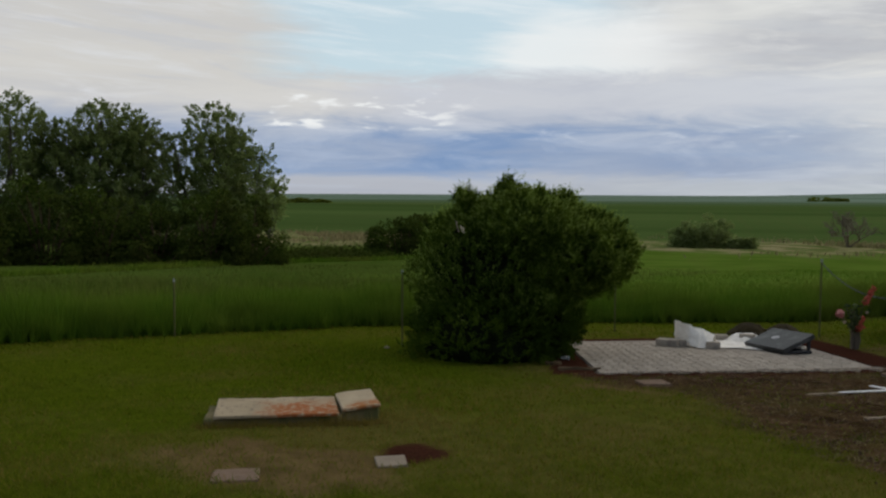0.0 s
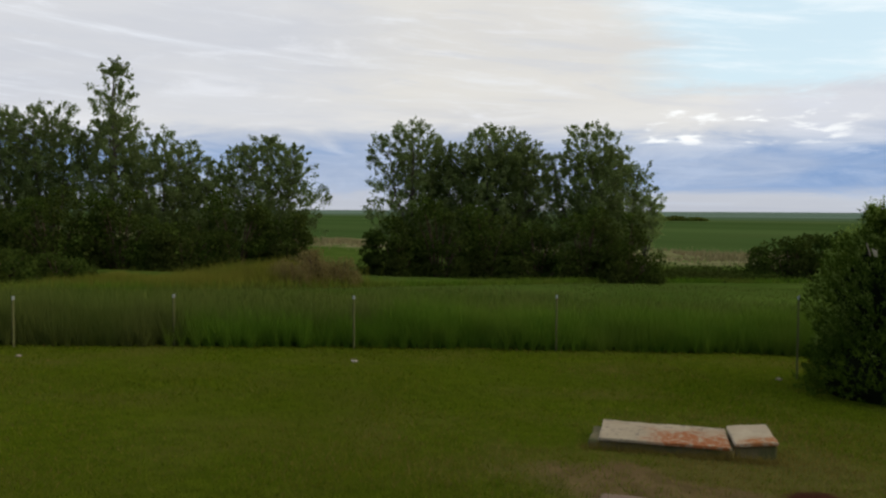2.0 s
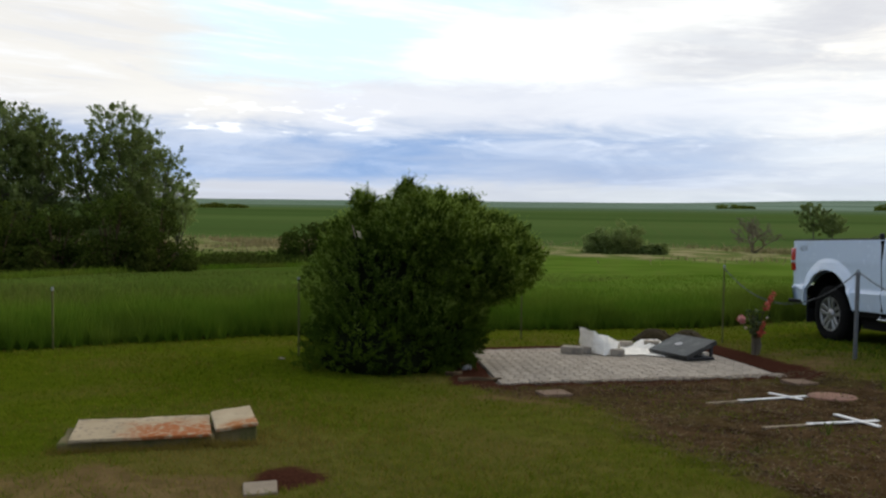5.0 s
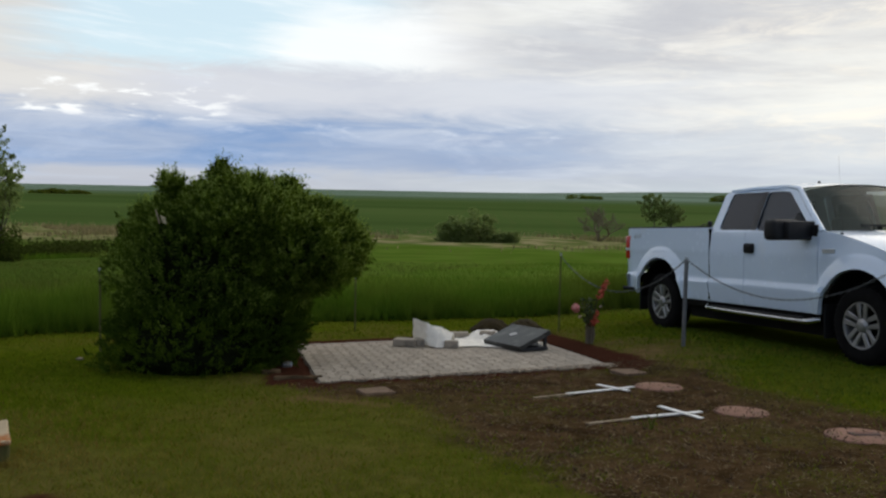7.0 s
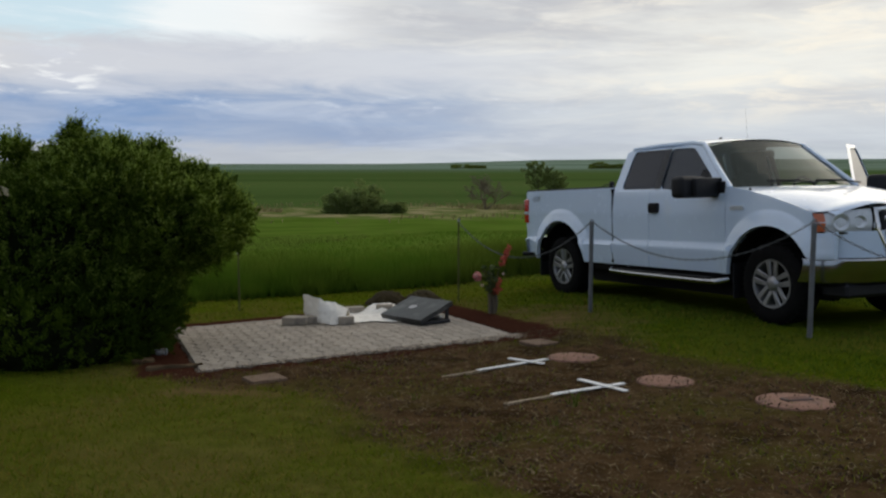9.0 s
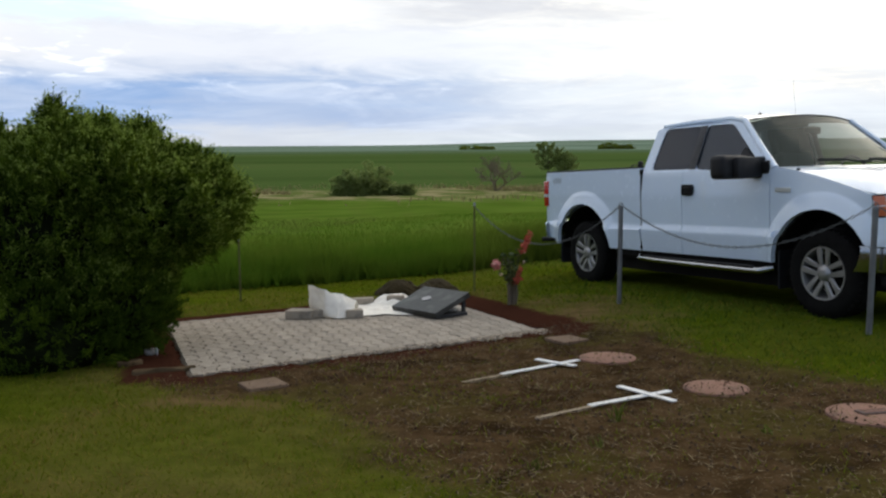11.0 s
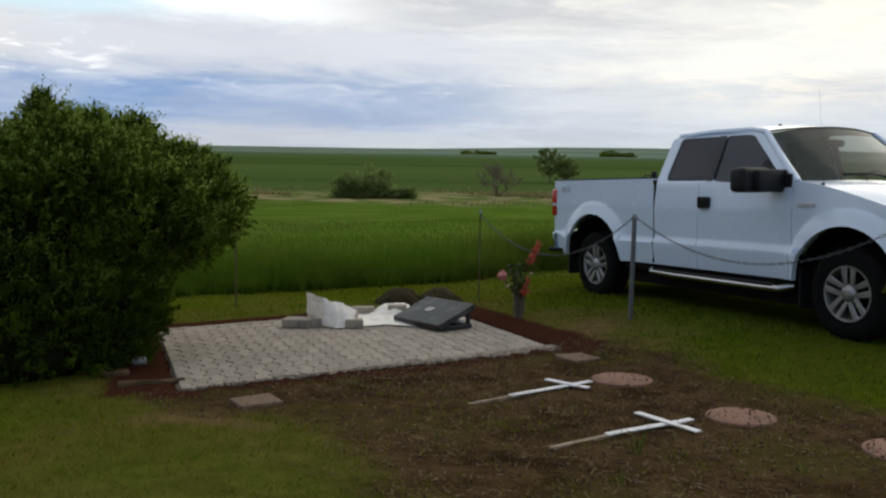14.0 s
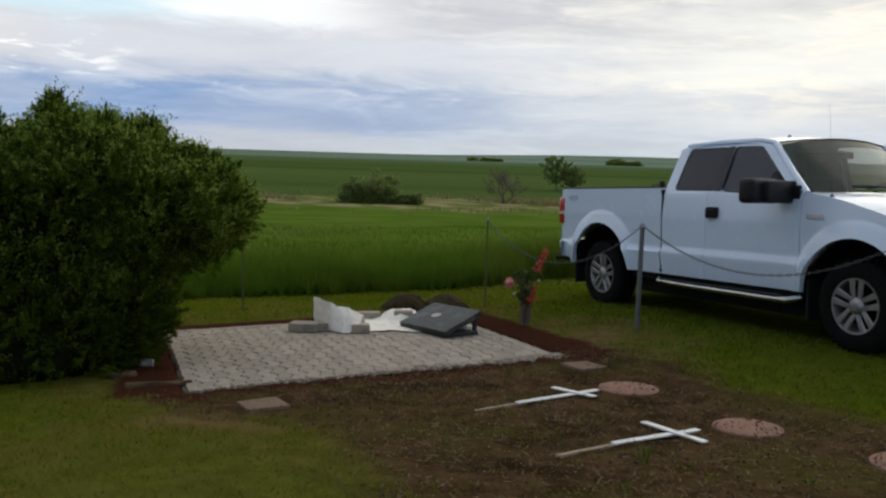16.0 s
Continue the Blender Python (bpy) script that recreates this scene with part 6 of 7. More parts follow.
def big_bush():
    rng = np.random.default_rng(5)
    base = Vector((-3.1, 6.95, gz(-3.1, 6.95)))
    t = thing("shrub", Matrix.Translation(base), "large dense dark green rounded bush beside the paved patch", "bush")
    sp, sd = [], []
    for (c, r) in LOBES:
        n = 3000
        d = rng.normal(size=(n, 3))
        d /= np.linalg.norm(d, axis=1)[:, None]
        lump = 1 + 0.07 * wave(d[:, 0] * 3 + c[0], d[:, 1] * 3 + d[:, 2] * 2, 2.2, c[2] * 7) + 0.06 * wave(d[:, 0] * 3 + c[1], d[:, 1] * 3 - d[:, 2] * 3, 5.1, c[0] * 3)
        p = np.array(c) + d * np.array(r) * ((1.02 - 0.30 * rng.random((n, 1)) ** 1.3) * lump[:, None])
        keep = np.ones(n, bool)
        for (c2, r2) in LOBES:
            if c2 != c:
                keep &= np.linalg.norm((p - np.array(c2)) / np.array(r2), axis=1) > 0.76
        keep &= p[:, 2] > land(p[:, 0], p[:, 1]) + 0.02
        # sprays thinned low down and to the left, baring the dark shade core
        keep &= rng.random(n) < np.clip(0.42 + 0.55 * (p[:, 2] - 0.1) + 0.15 * (p[:, 0] + 3.2), 0.38, 1.0)
        sp.append(p[keep]), sd.append(d[keep])
    for c, r in KNOBS:
        d = rng.normal(size=(90, 3))
        d /= np.linalg.norm(d, axis=1)[:, None]
        sp.append(np.array(c) + d * r * np.array([1.0, 1.0, 0.62]) * rng.uniform(0.1, 1.1, (90, 1)) - np.array([0, 0, 0.03])), sd.append(d)
    sp, sd = np.concatenate(sp), np.concatenate(sd)
    sd = sd + np.array([0, 0, 0.45]) + rng.normal(scale=0.55, size=sd.shape)
    sd /= np.linalg.norm(sd, axis=1)[:, None]
    per = 32
    tt = rng.uniform(0, 1, (len(sp), per, 1))
    ln = rng.uniform(0.05, 0.15, (len(sp), 1, 1))
    p = sp[:, None] + sd[:, None] * tt * ln + rng.normal(scale=0.020, size=(len(sp), per, 3)) * (1.2 - tt)
    a = sd[:, None] + np.array([0, 0, 0.25]) + rng.normal(scale=0.38, size=p.shape)
    a /= np.linalg.norm(a, axis=2)[..., None]
    b = np.cross(a, rng.normal(size=p.shape))
    b /= np.linalg.norm(b, axis=2)[..., None]
    s = rng.uniform(0.012, 0.026, (len(sp), per, 1))
    q = np.stack([p - a * s, p + b * s * 0.27, p + a * s, p - b * s * 0.27], 2).reshape(-1, 3) - np.array(base)
    ob = new("sprays", fast_mesh("sprays", q, 4, M["juniper"]))
    ob.parent = t
    # fine paler sprays over the crown; light from above put into their colour
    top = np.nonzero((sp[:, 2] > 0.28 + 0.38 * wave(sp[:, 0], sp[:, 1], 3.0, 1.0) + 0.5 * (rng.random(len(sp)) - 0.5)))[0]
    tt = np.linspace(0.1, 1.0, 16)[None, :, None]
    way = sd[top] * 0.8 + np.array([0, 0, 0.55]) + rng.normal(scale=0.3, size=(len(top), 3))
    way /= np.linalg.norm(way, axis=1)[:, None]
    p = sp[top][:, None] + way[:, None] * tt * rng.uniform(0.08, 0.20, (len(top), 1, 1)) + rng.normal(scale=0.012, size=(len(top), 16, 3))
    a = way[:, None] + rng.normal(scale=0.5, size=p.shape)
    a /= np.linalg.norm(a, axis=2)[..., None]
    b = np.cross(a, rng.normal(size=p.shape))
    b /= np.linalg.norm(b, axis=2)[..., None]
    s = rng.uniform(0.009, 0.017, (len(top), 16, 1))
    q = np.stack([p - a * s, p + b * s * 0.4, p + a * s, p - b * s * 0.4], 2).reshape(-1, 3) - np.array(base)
    ob = new("lit_sprays", fast_mesh("lit_sprays", q, 4, M["lit_top"]))
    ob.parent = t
    tagged(ob, "paler sprays with top light in their colour")
    # core shells coloured near-black in place of shade between the twigs
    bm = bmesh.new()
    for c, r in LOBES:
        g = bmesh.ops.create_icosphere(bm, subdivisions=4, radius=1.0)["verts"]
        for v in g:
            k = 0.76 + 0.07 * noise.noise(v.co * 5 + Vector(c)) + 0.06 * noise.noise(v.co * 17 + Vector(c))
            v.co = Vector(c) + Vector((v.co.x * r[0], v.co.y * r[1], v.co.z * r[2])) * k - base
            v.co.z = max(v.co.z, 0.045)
    part("inner_growth", bm, M["shade"], t, "near-black core standing in for inner shade", smooth=True)
    bm = bmesh.new()
    rg = random.Random(3)
    for k in range(9):
        q = rg.uniform(0, 2 * math.pi)
        p0 = Vector((0.3 * math.cos(q), 0.3 * math.sin(q), -0.05))
        p2 = Vector((0.8 * math.cos(q), 0.8 * math.sin(q), rg.uniform(0.4, 0.9)))
        tube(bm, [p0, p0.lerp(p2, 0.5) + Vector((0, 0, 0.12)), p2], [0.035, 0.025, 0.012], 6)
    part("stem", bm, M["twig"], t)
    # bent pale slats caught in the twigs
    w = thing("wooden_ornament", Matrix.Translation((-3.38, 6.02, 1.10)) @ Matrix.Scale(0.68, 4), "small pale slatted wooden ornament caught in the bush", "ornament")
    bm = bmesh.new()
    box(bm, (0.016, 0.010, 0.20), (-0.05, 0.0, 0.09), Matrix.Rotation(-0.28, 3, "Y"), bevel=0.002)
    part("stick", bm, M["stake"], w)
    for k in range(4):
        bm = bmesh.new()
        box(bm, (0.085 - 0.008 * k, 0.008, 0.013), (0.025 + 0.006 * k, 0, 0.085 - 0.026 * k), Matrix.Rotation(0.45, 3, "Y"), bevel=0.002)
        part("slat", bm, M["pale_wood"], w)


def tree(name, x, y, top, wide, seed, mat="poplar", leaves=5200, leaf=0.145, low=0.12, slim=1.0, label="", cat="tree", group=""):
    """A tapered trunk forking into upright leaders, each with a ragged crown of leafy twigs; top is the height of the tip."""
    rng = np.random.default_rng(seed)
    z = gz(x, y)
    h = top - z
    wide *= 1.32
    t = thing(name, Matrix.Translation((x, y, z)), label, cat, group)
    bm = bmesh.new()
    trunk = [Vector((rng.normal() * 0.04 * k / 3, rng.normal() * 0.04 * k / 3, h * 0.92 * k / 6 - 0.1)) for k in range(7)]
    tube(bm, trunk, [h * 0.018 * (1 - 0.88 * k / 6) for k in range(7)], 8)
    # leaders: foot on the trunk, tip, reach of their own crown
    leaders = [(trunk[0], trunk[-1] + Vector((0, 0, h * 0.06)), wide * (0.38 if slim < 1.2 else 0.44))]
    turn = rng.uniform(0, 6.28)
    for k in range(5 if slim < 1.2 else 4):
        q = turn + k * 2 * math.pi / 5 + rng.uniform(-0.4, 0.4)
        out = wide * (rng.uniform(0.20, 0.32) if slim < 1.2 else rng.uniform(0.16, 0.28))
        foot = trunk[1].lerp(trunk[2], rng.random())
        tip = Vector((math.cos(q) * out, math.sin(q) * out, h * (rng.uniform(0.76, 0.97) if slim < 1.2 else rng.uniform(0.45, 0.74))))
        tube(bm, [foot, foot.lerp(tip, 0.4) + Vector((math.cos(q), math.sin(q), 0)) * out * 0.25, tip], [h * 0.009, h * 0.006, 0.008], 6)
        leaders.append((Vector((tip.x * 0.6, tip.y * 0.6, h * low)), tip, wide * rng.uniform(0.25, 0.34)))
    n = int(leaves * 0.132)
    share = np.array([(b - a).length * r for a, b, r in leaders])
    pick = rng.choice(len(leaders), n, p=share / share.sum())
    cc, ax, rr = np.zeros((n, 3)), np.zeros((n, 3)), np.zeros((n, 1))
    for k in range(n):
        a, b, r = leaders[pick[k]]
        u = low + (1 - low) * rng.random() ** 0.85
        lump = 1 + 0.20 * math.sin(u * 17 + pick[k] * 2.1 + seed)
        env = r * min(1.0, 0.45 + (u - low) * 2.2) * max(0.0, 1 - u) ** (0.26 if slim < 1.2 else 0.52) * 1.15 * lump + 0.06
        q = rng.uniform(0, 6.28)
        d = env * math.sqrt(rng.random())
        cc[k] = tuple(a.lerp(b, u) + Vector((math.cos(q) * d, math.sin(q) * d, rng.uniform(-0.1, 0.15))))
        way = Vector((math.cos(q) * d / env, math.sin(q) * d / env, rng.uniform(0.5, 1.3))) + Vector(rng.normal(size=3)) * 0.3
        ax[k], rr[k] = tuple(way.normalized()), rng.uniform(0.22, 0.62) * (0.55 + 0.45 * (1 - u))
        if k % 6 == 0:
            p2 = Vector(cc[k])
            p0 = a.lerp(b, max(0.02, u - 0.10))
            tube(bm, [p0, p0.lerp(p2, 0.5) - Vector((0, 0, 0.04)), p2], [0.022, 0.014, 0.005], 4)
    part("trunk", bm, M["bark"], t, smooth=True)
    per = 44
    tt = rng.uniform(-0.35, 1.0, (n, per, 1))
    p = cc[:, None] + ax[:, None] * tt * rr[:, None] + rng.normal(size=(n, per, 3)) * rr[:, None] * (0.34 - 0.20 * np.abs(tt))
    p = p.reshape(-1, 3)
    p[:, 2] *= h / np.percentile(p[:, 2], 99.95)
    p[:, 2] = np.maximum(p[:, 2], 0.12)
    ob = new("crown", fast_mesh("crown", leaf_quads(p, leaf * 0.60, rng, 1.35).reshape(-1, 3), 4, M[mat]))
    ob.parent = t
    return t


def shrub(name, x, y, wide, high, seed, mat="willow", leaves=2600, leaf=0.16, label="", group="", puff=1.0):
    """A low many-stemmed shrub with a bushy, gappy outline."""
    rng = np.random.default_rng(seed)
    t = thing(name, Matrix.Translation((x, y, gz(x, y))), label, "shrub", group)
    bm = bmesh.new()
    clumps = []
    for k in range(16):
        q = rng.uniform(0, 2 * math.pi)
        r = wide / 2 * math.sqrt(rng.uniform(0.02, 0.85))
        e = high * (1 - 0.55 * (r / (wide / 2)) ** 2) * rng.uniform(0.65, 1.0)
        p2 = Vector((r * math.cos(q), r * math.sin(q), e - 0.12 * high))
        tube(bm, [(0.2 * p2.x, 0.2 * p2.y, -0.1), (0.6 * p2.x, 0.6 * p2.y, p2.z * 0.6), p2], [0.05, 0.035, 0.012], 5)
        clumps.append((p2, 0.20 * wide * puff * rng.uniform(0.55, 0.95)))
        clumps.append((Vector((p2.x, p2.y, p2.z * 0.45)), 0.20 * wide * puff * rng.uniform(0.6, 1.0)))
        clumps.append((Vector((p2.x * 1.05, p2.y * 1.05, p2.z * 0.12)), 0.17 * wide * puff * rng.uniform(0.6, 1.0)))
    part("stem", bm, M["twig"], t)
    pick = rng.integers(0, len(clumps), leaves)
    cc = np.array([tuple(c[0]) for c in clumps])[pick]
    rr = np.array([c[1] for c in clumps])[pick][:, None]
    d = rng.normal(size=(leaves, 3))
    d /= np.linalg.norm(d, axis=1)[:, None]
    p = cc + d * rr * rng.uniform(0.2, 1.0, (leaves, 1)) ** 0.5 * np.array([1, 1, 0.7 * min(1.0, high / wide * 1.6)])
    p[:, 2] = np.maximum(p[:, 2], rng.uniform(0.02, 0.2, leaves))
    ob = new("crown", fast_mesh("crown", leaf_quads(p, leaf, rng, 1.4).reshape(-1, 3), 4, M[mat]))
    ob.parent = t
    return t


def bare_tree(x, y, top, seed):
    rng = random.Random(seed)
    z = gz(x, y)
    h = top - z
    t = thing("dead_tree", Matrix.Translation((x, y, z)), "small leafless grey tree standing in the far meadow", "tree")
    bm = bmesh.new()

    def grow(p, d, ln, r, depth):
        q = p + d * ln
        tube(bm, [p, p.lerp(q, 0.5) + Vector([rng.gauss(0, ln * 0.05) for _ in range(3)]), q], [r, r * 0.8, r * 0.6], 5)
        if depth:
            for _ in range(3 if depth > 1 else 4):
                e = (d + Vector([rng.gauss(0, 0.7), rng.gauss(0, 0.7), rng.gauss(0.05, 0.35)])).normalized()
                grow(p.lerp(q, rng.uniform(0.6, 1.0)), e, ln * rng.uniform(0.55, 0.8), r * 0.6, depth - 1)

    for k in range(4):
        grow(Vector((0, 0, -0.1)), Vector((rng.gauss(0, 0.6), rng.gauss(0, 0.6), 1)).normalized(), h * 0.38, 0.09, 5)
    part("trunk", bm, M["pale_twig"], t, "pale leafless branches")


GA, GB = "poplar row at the field edge", "poplar clump in the field"
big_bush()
LBL = "leafy grey-green poplar tree at the field edge"
tree("poplar_tree", -49.5, 12.5, 6.0, 5.4, 20, leaves=5200, low=0.08, label=LBL, group=GA)
tree("poplar_tree", -46.8, 15.4, 6.6, 4.8, 21, leaves=5600, low=0.08, label=LBL, group=GA)
tree("poplar_tree", -44.9, 16.6, 6.9, 4.0, 22, leaves=4600, low=0.08, label=LBL, group=GA)
tree("poplar_tree", -41.7, 18.3, 8.9, 4.4, 23, leaves=5600, low=0.10, slim=1.5, label="tall thin-crowned poplar tree rising above the row", group=GA)
tree("poplar_tree", -40.5, 20.4, 5.6, 4.2, 24, leaves=4200, low=0.08, label=LBL, group=GA)
tree("poplar_tree", -40.0, 22.6, 4.2, 3.4, 25, leaves=4200, low=0.05, label=LBL, group=GA)
tree("poplar_tree", -38.5, 25.2, 5.4, 4.6, 26, leaves=6800, low=0.05, label=LBL, group=GA)
tree("poplar_tree", -33.4, 31.0, 6.4, 3.9, 31, leaves=5600, low=0.05, label=LBL, group=GB)
tree("poplar_tree", -32.2, 32.8, 5.2, 3.6, 32, leaves=4800, low=0.05, label=LBL, group=GB)
tree("poplar_tree", -30.6, 34.3, 6.2, 4.6, 33, leaves=6800, low=0.05, label=LBL, group=GB)
tree("poplar_tree", -29.3, 35.0, 6.0, 3.4, 34, leaves=5200, low=0.05, label=LBL, group=GB)
tree("poplar_tree", -26.6, 37.6, 6.3, 4.6, 35, leaves=7600, low=0.06, label=LBL, group=GB)
tree("poplar_tree", -25.4, 39.1, 5.2, 3.0, 36, leaves=3600, low=0.15, label=LBL, group=GB)
tree("poplar_tree", -24.2, 40.0, 2.5, 2.0, 37, mat="pale_leaf", leaves=900, low=0.30, label="small pale-leaved sapling at the clump's end", group=GB)
UL, UG = "dark green undergrowth shrub below the poplars", "undergrowth shrubs"
for i, (x, y, w, hh) in enumerate(((-46.0, 13.6, 4.2, 3.4), (-43.0, 15.8, 4.0, 3.2), (-41.0, 18.2, 3.8, 3.3), (-39.4, 20.8, 3.8, 3.2), (-38.2, 23.0, 3.4, 3.2), (-36.9, 25.4, 3.0, 3.0),
                                   (-33.2, 29.6, 3.0, 2.8), (-31.6, 31.4, 3.6, 3.4), (-29.7, 32.9, 3.8, 3.4), (-27.6, 34.6, 3.8, 3.5), (-25.8, 36.3, 3.6, 3.6), (-24.2, 37.9, 3.2, 3.0))):
    shrub("shrub", -0.8 + 0.86 * (x + 0.8), -3 + 0.86 * (y + 3), w * 1.05, hh * (1.0, 1.3, 1.12)[i % 3], 50 + i, "thicket", leaves=6400, leaf=0.115, label=UL, group=UG)
for i, (x, y, w, hh) in enumerate(((-22.0, 13.7, 1.3, 1.05), (-22.0, 14.7, 1.4, 1.25), (-21.9, 15.6, 1.2, 1.0))):
    shrub("shrub", x, y, w, hh, 80 + i, "rust_leaf", 11000, 0.032, "rusty brown low shrub at the field edge", "rusty shrubs", puff=1.7)
# added where tree shade lies; their dark leaf colour stands in for it
for i, (x, y, w, hh) in enumerate(((-24.6, 2.6, 2.4, 1.3), (-24.4, 4.4, 2.2, 1.2), (-24.2, 6.0, 2.2, 1.25), (-24.2, 7.5, 1.9, 0.95))):
    shrub("shrub", x, y, w, hh, 70 + i, "thicket", leaves=4200, leaf=0.075, label="low shrub before the poplar row, coloured dark for tree shade", group=UG, puff=1.3)
for i, (x, y, w, hh) in enumerate(((-18.4, 45.8, 4.4, 3.1), (-16.4, 47.4, 4.2, 3.1))):
    shrub("shrub", x, y, w, hh, 90 + i, "thicket", leaves=7000, leaf=0.14, label="rounded green shrub in the meadow", group="meadow shrubs")
for i, (x, y, w, hh) in enumerate(((-2.0, 69.8, 3.6, 2.7), (-0.5, 70.0, 3.6, 3.0), (1.9, 69.0, 2.4, 1.2))):
    shrub("shrub", x, y, w, hh, 100 + i, "poplar", leaves=3600, leaf=0.15, label="dark far shrub in the green meadow", group="far shrubs")
bare_tree(10.1, 74.0, 1.0, 4)
tree("tree", 21.6, 107.5, 1.7, 3.3, 41, mat="poplar", leaves=1000, leaf=0.24, label="small leafy tree beyond the meadow", group="far trees")
tree("tree", 23.4, 106.0, 0.5, 3.0, 42, mat="poplar", leaves=800, leaf=0.24, label="small leafy tree beyond the meadow", group="far trees")
for i, (x, y, w, hh) in enumerate(((78, 695, 24, 4.4), (92, 698, 14, 3.2), (185, 674, 20, 6.0), (200, 676, 14, 4.5), (-181, 354, 14, 2.2), (-170, 356, 10, 1.8), (181, 420, 16, 4))):
    shrub("far_grove", x, y, w, hh, 120 + i, leaves=900, leaf=0.9, label="distant dark grove of trees near the horizon", group="distant groves")


# ---- grass ----
LAWN = np.array([(-40, -40), (-19.0, -9.0), (-11.4, 1.95), (-8.4, 6.0), (-5.7, 9.0), (-2.5, 11.0), (-0.3, 12.0), (1.4, 12.85), (6.0, 14.6), (14, 16), (40, 10), (40, -40)], float)


def blades(p, h, w, rng, lean=0.35, bend=False):
    """Grass blades as slim triangles, or bent pairs of them, rooted at p."""
    n = len(p)
    q = rng.uniform(0, 2 * math.pi, n)
    d = np.stack([np.cos(q), np.sin(q), np.zeros(n)], 1)
    q2 = rng.uniform(0, 2 * math.pi, n)
    l = np.stack([np.cos(q2), np.sin(q2), np.zeros(n)], 1) * (h * lean * rng.uniform(0.2, 1.3, n))[:, None]
    w, h = w[:, None], h[:, None]
    tip = p + l + np.array([0, 0, 1.0]) * h
    if not bend:
        return np.stack([p - d * w / 2, p + d * w / 2, tip], 1).reshape(-1, 3), 3
    mid = p + l * 0.35 + np.array([0, 0, 0.62]) * h
    return np.stack([p - d * w / 2, p + d * w / 2, mid + d * w * 0.35, tip + d * w * 0.04, tip - d * w * 0.04, mid - d * w * 0.35], 1).reshape(-1, 3), 6


UNDER = np.array([tuple((TR_O + TR_X * s + TR_Y * w).xy) for s, w in ((-0.85, 0.22), (4.35, 0.22), (4.35, 1.80), (-0.85, 1.80))])


def lawn_grass():
    rng = np.random.default_rng(8)
    n, m, inner = 360000, 110000, 150000
    r = np.exp(rng.uniform(math.log(3), math.log(17), n))
    q = rng.uniform(radians(-115), radians(75), n)
    r = np.concatenate([r, 3.1 * np.sqrt(rng.random(inner)), np.exp(rng.uniform(math.log(3), math.log(14), m))])
    q = np.concatenate([q, rng.uniform(0, 2 * math.pi, inner), rng.uniform(radians(75), radians(245), m)])
    n = len(r)
    x, y = -0.7 + r * np.sin(q), -1.6 + r * np.cos(q)
    bare = np.maximum(soil_at(x, y) * np.clip(0.955 + 0.04 * wave(x, y, 2.2, 0.9), 0, 1), np.maximum(red_at(x, y), worn_at(x, y) * 0.95))
    bare = np.where(pad_dist(x, y) < 0.05, 1.0, bare)
    keep = (rng.random(n) > bare) & (poly_dist(x, y, LAWN) < 0.1)
    for (cx, cy, rad) in ((1.26, 5.77, 0.22), (1.69, 4.755, 0.21), (2.30, 4.03, 0.25), (-1.25, 5.335, 0.15), (1.125, 6.55, 0.15), (-2.60, 1.78, 0.14), (-3.33, 1.20, 0.12)):
        keep &= np.hypot(x - cx, y - cy) > rad
    sx, sy = x + 3.81, y - 2.60
    su, sv = sx * U.x + sy * U.y, -sx * U.y + sy * U.x
    keep &= poly_dist(x, y, UNDER) > 0.05 * wave(x, y, 9.0, 1.0)
    keep &= ~((su > -0.52) & (su < 0.77) & (sv > -0.205) & (sv < 0.31))
    x, y, r = x[keep], y[keep], r[keep]
    h = rng.uniform(0.025, 0.060, len(x)) * (1 + 0.35 * wave(x, y, 1.3, 2.0)) * (1 + 0.5 * sig((x - 1.9) / 0.3) * sig((y - 4.8) / 0.5))
    w = 0.0045 * np.maximum(r / 3.5, 0.8)
    z = land(x, y) - 0.006
    parched = np.clip(0.10 + 0.55 * (wave(x, y, 0.9, 2.7) - 0.25) + 0.30 * wave(x, y, 3.7, 0.8), 0.02, 0.75) * (0.22 + 0.78 * sig((x + 5.5) / 1.0)) * (1 - 0.7 * sig((x - 2.0) / 0.4)) + 0.30 * turf_wear(x, y) + 0.16 * np.exp(-((x + 3.6) / 1.6) ** 2 - ((y - 3.4) / 1.6) ** 2)
    dry = rng.random(len(x)) < parched
    lush = ~dry & (rng.random(len(x)) < 0.9 * sig((x - 1.9) / 0.3) * sig((y - 4.4) / 0.5))
    for pick, nm, lab in ((~dry & ~lush, "lawn", "mown green lawn grass"), (lush, "lawn_lush", "lush darker green grass round the parked truck"),
                          (dry, "lawn_dry", "parched yellowish blades in the mown lawn")):
        co, k = blades(np.stack([x, y, z], 1)[pick], h[pick] * (0.85 if nm == "lawn" else 0.75), w[pick], rng, 1.25)
        tagged(new("lawn_grass", fast_mesh("lawn_grass", co, k, M[nm])), lab, "grass", kind="stuff")
    # uncut blades against the foot of the grave slab
    n = 1500
    u, v = rng.uniform(-0.56, 0.78, n) + rng.normal(scale=0.05, size=n), -0.215 - np.abs(rng.normal(scale=0.05, size=n))
    q = np.array(row_pose(-3.81, 2.60)) @ np.stack([u, v, u * 0, u * 0 + 1])
    h = rng.uniform(0.025, 0.075, n) * (1 + 0.45 * wave(q[0], q[1], 5.0, 1.0) + 0.3 * wave(q[0], q[1], 17.0, 2.0))
    co, k = blades(np.stack([q[0], q[1], land(q[0], q[1]) - 0.006], 1), h, np.full(n, 0.0042), rng, 0.9)
    tagged(new("uncut_grass", fast_mesh("uncut_grass", co, k, M["lawn_dry"])), "uncut yellowish grass along the foot of the grave slab", "grass", kind="stuff")


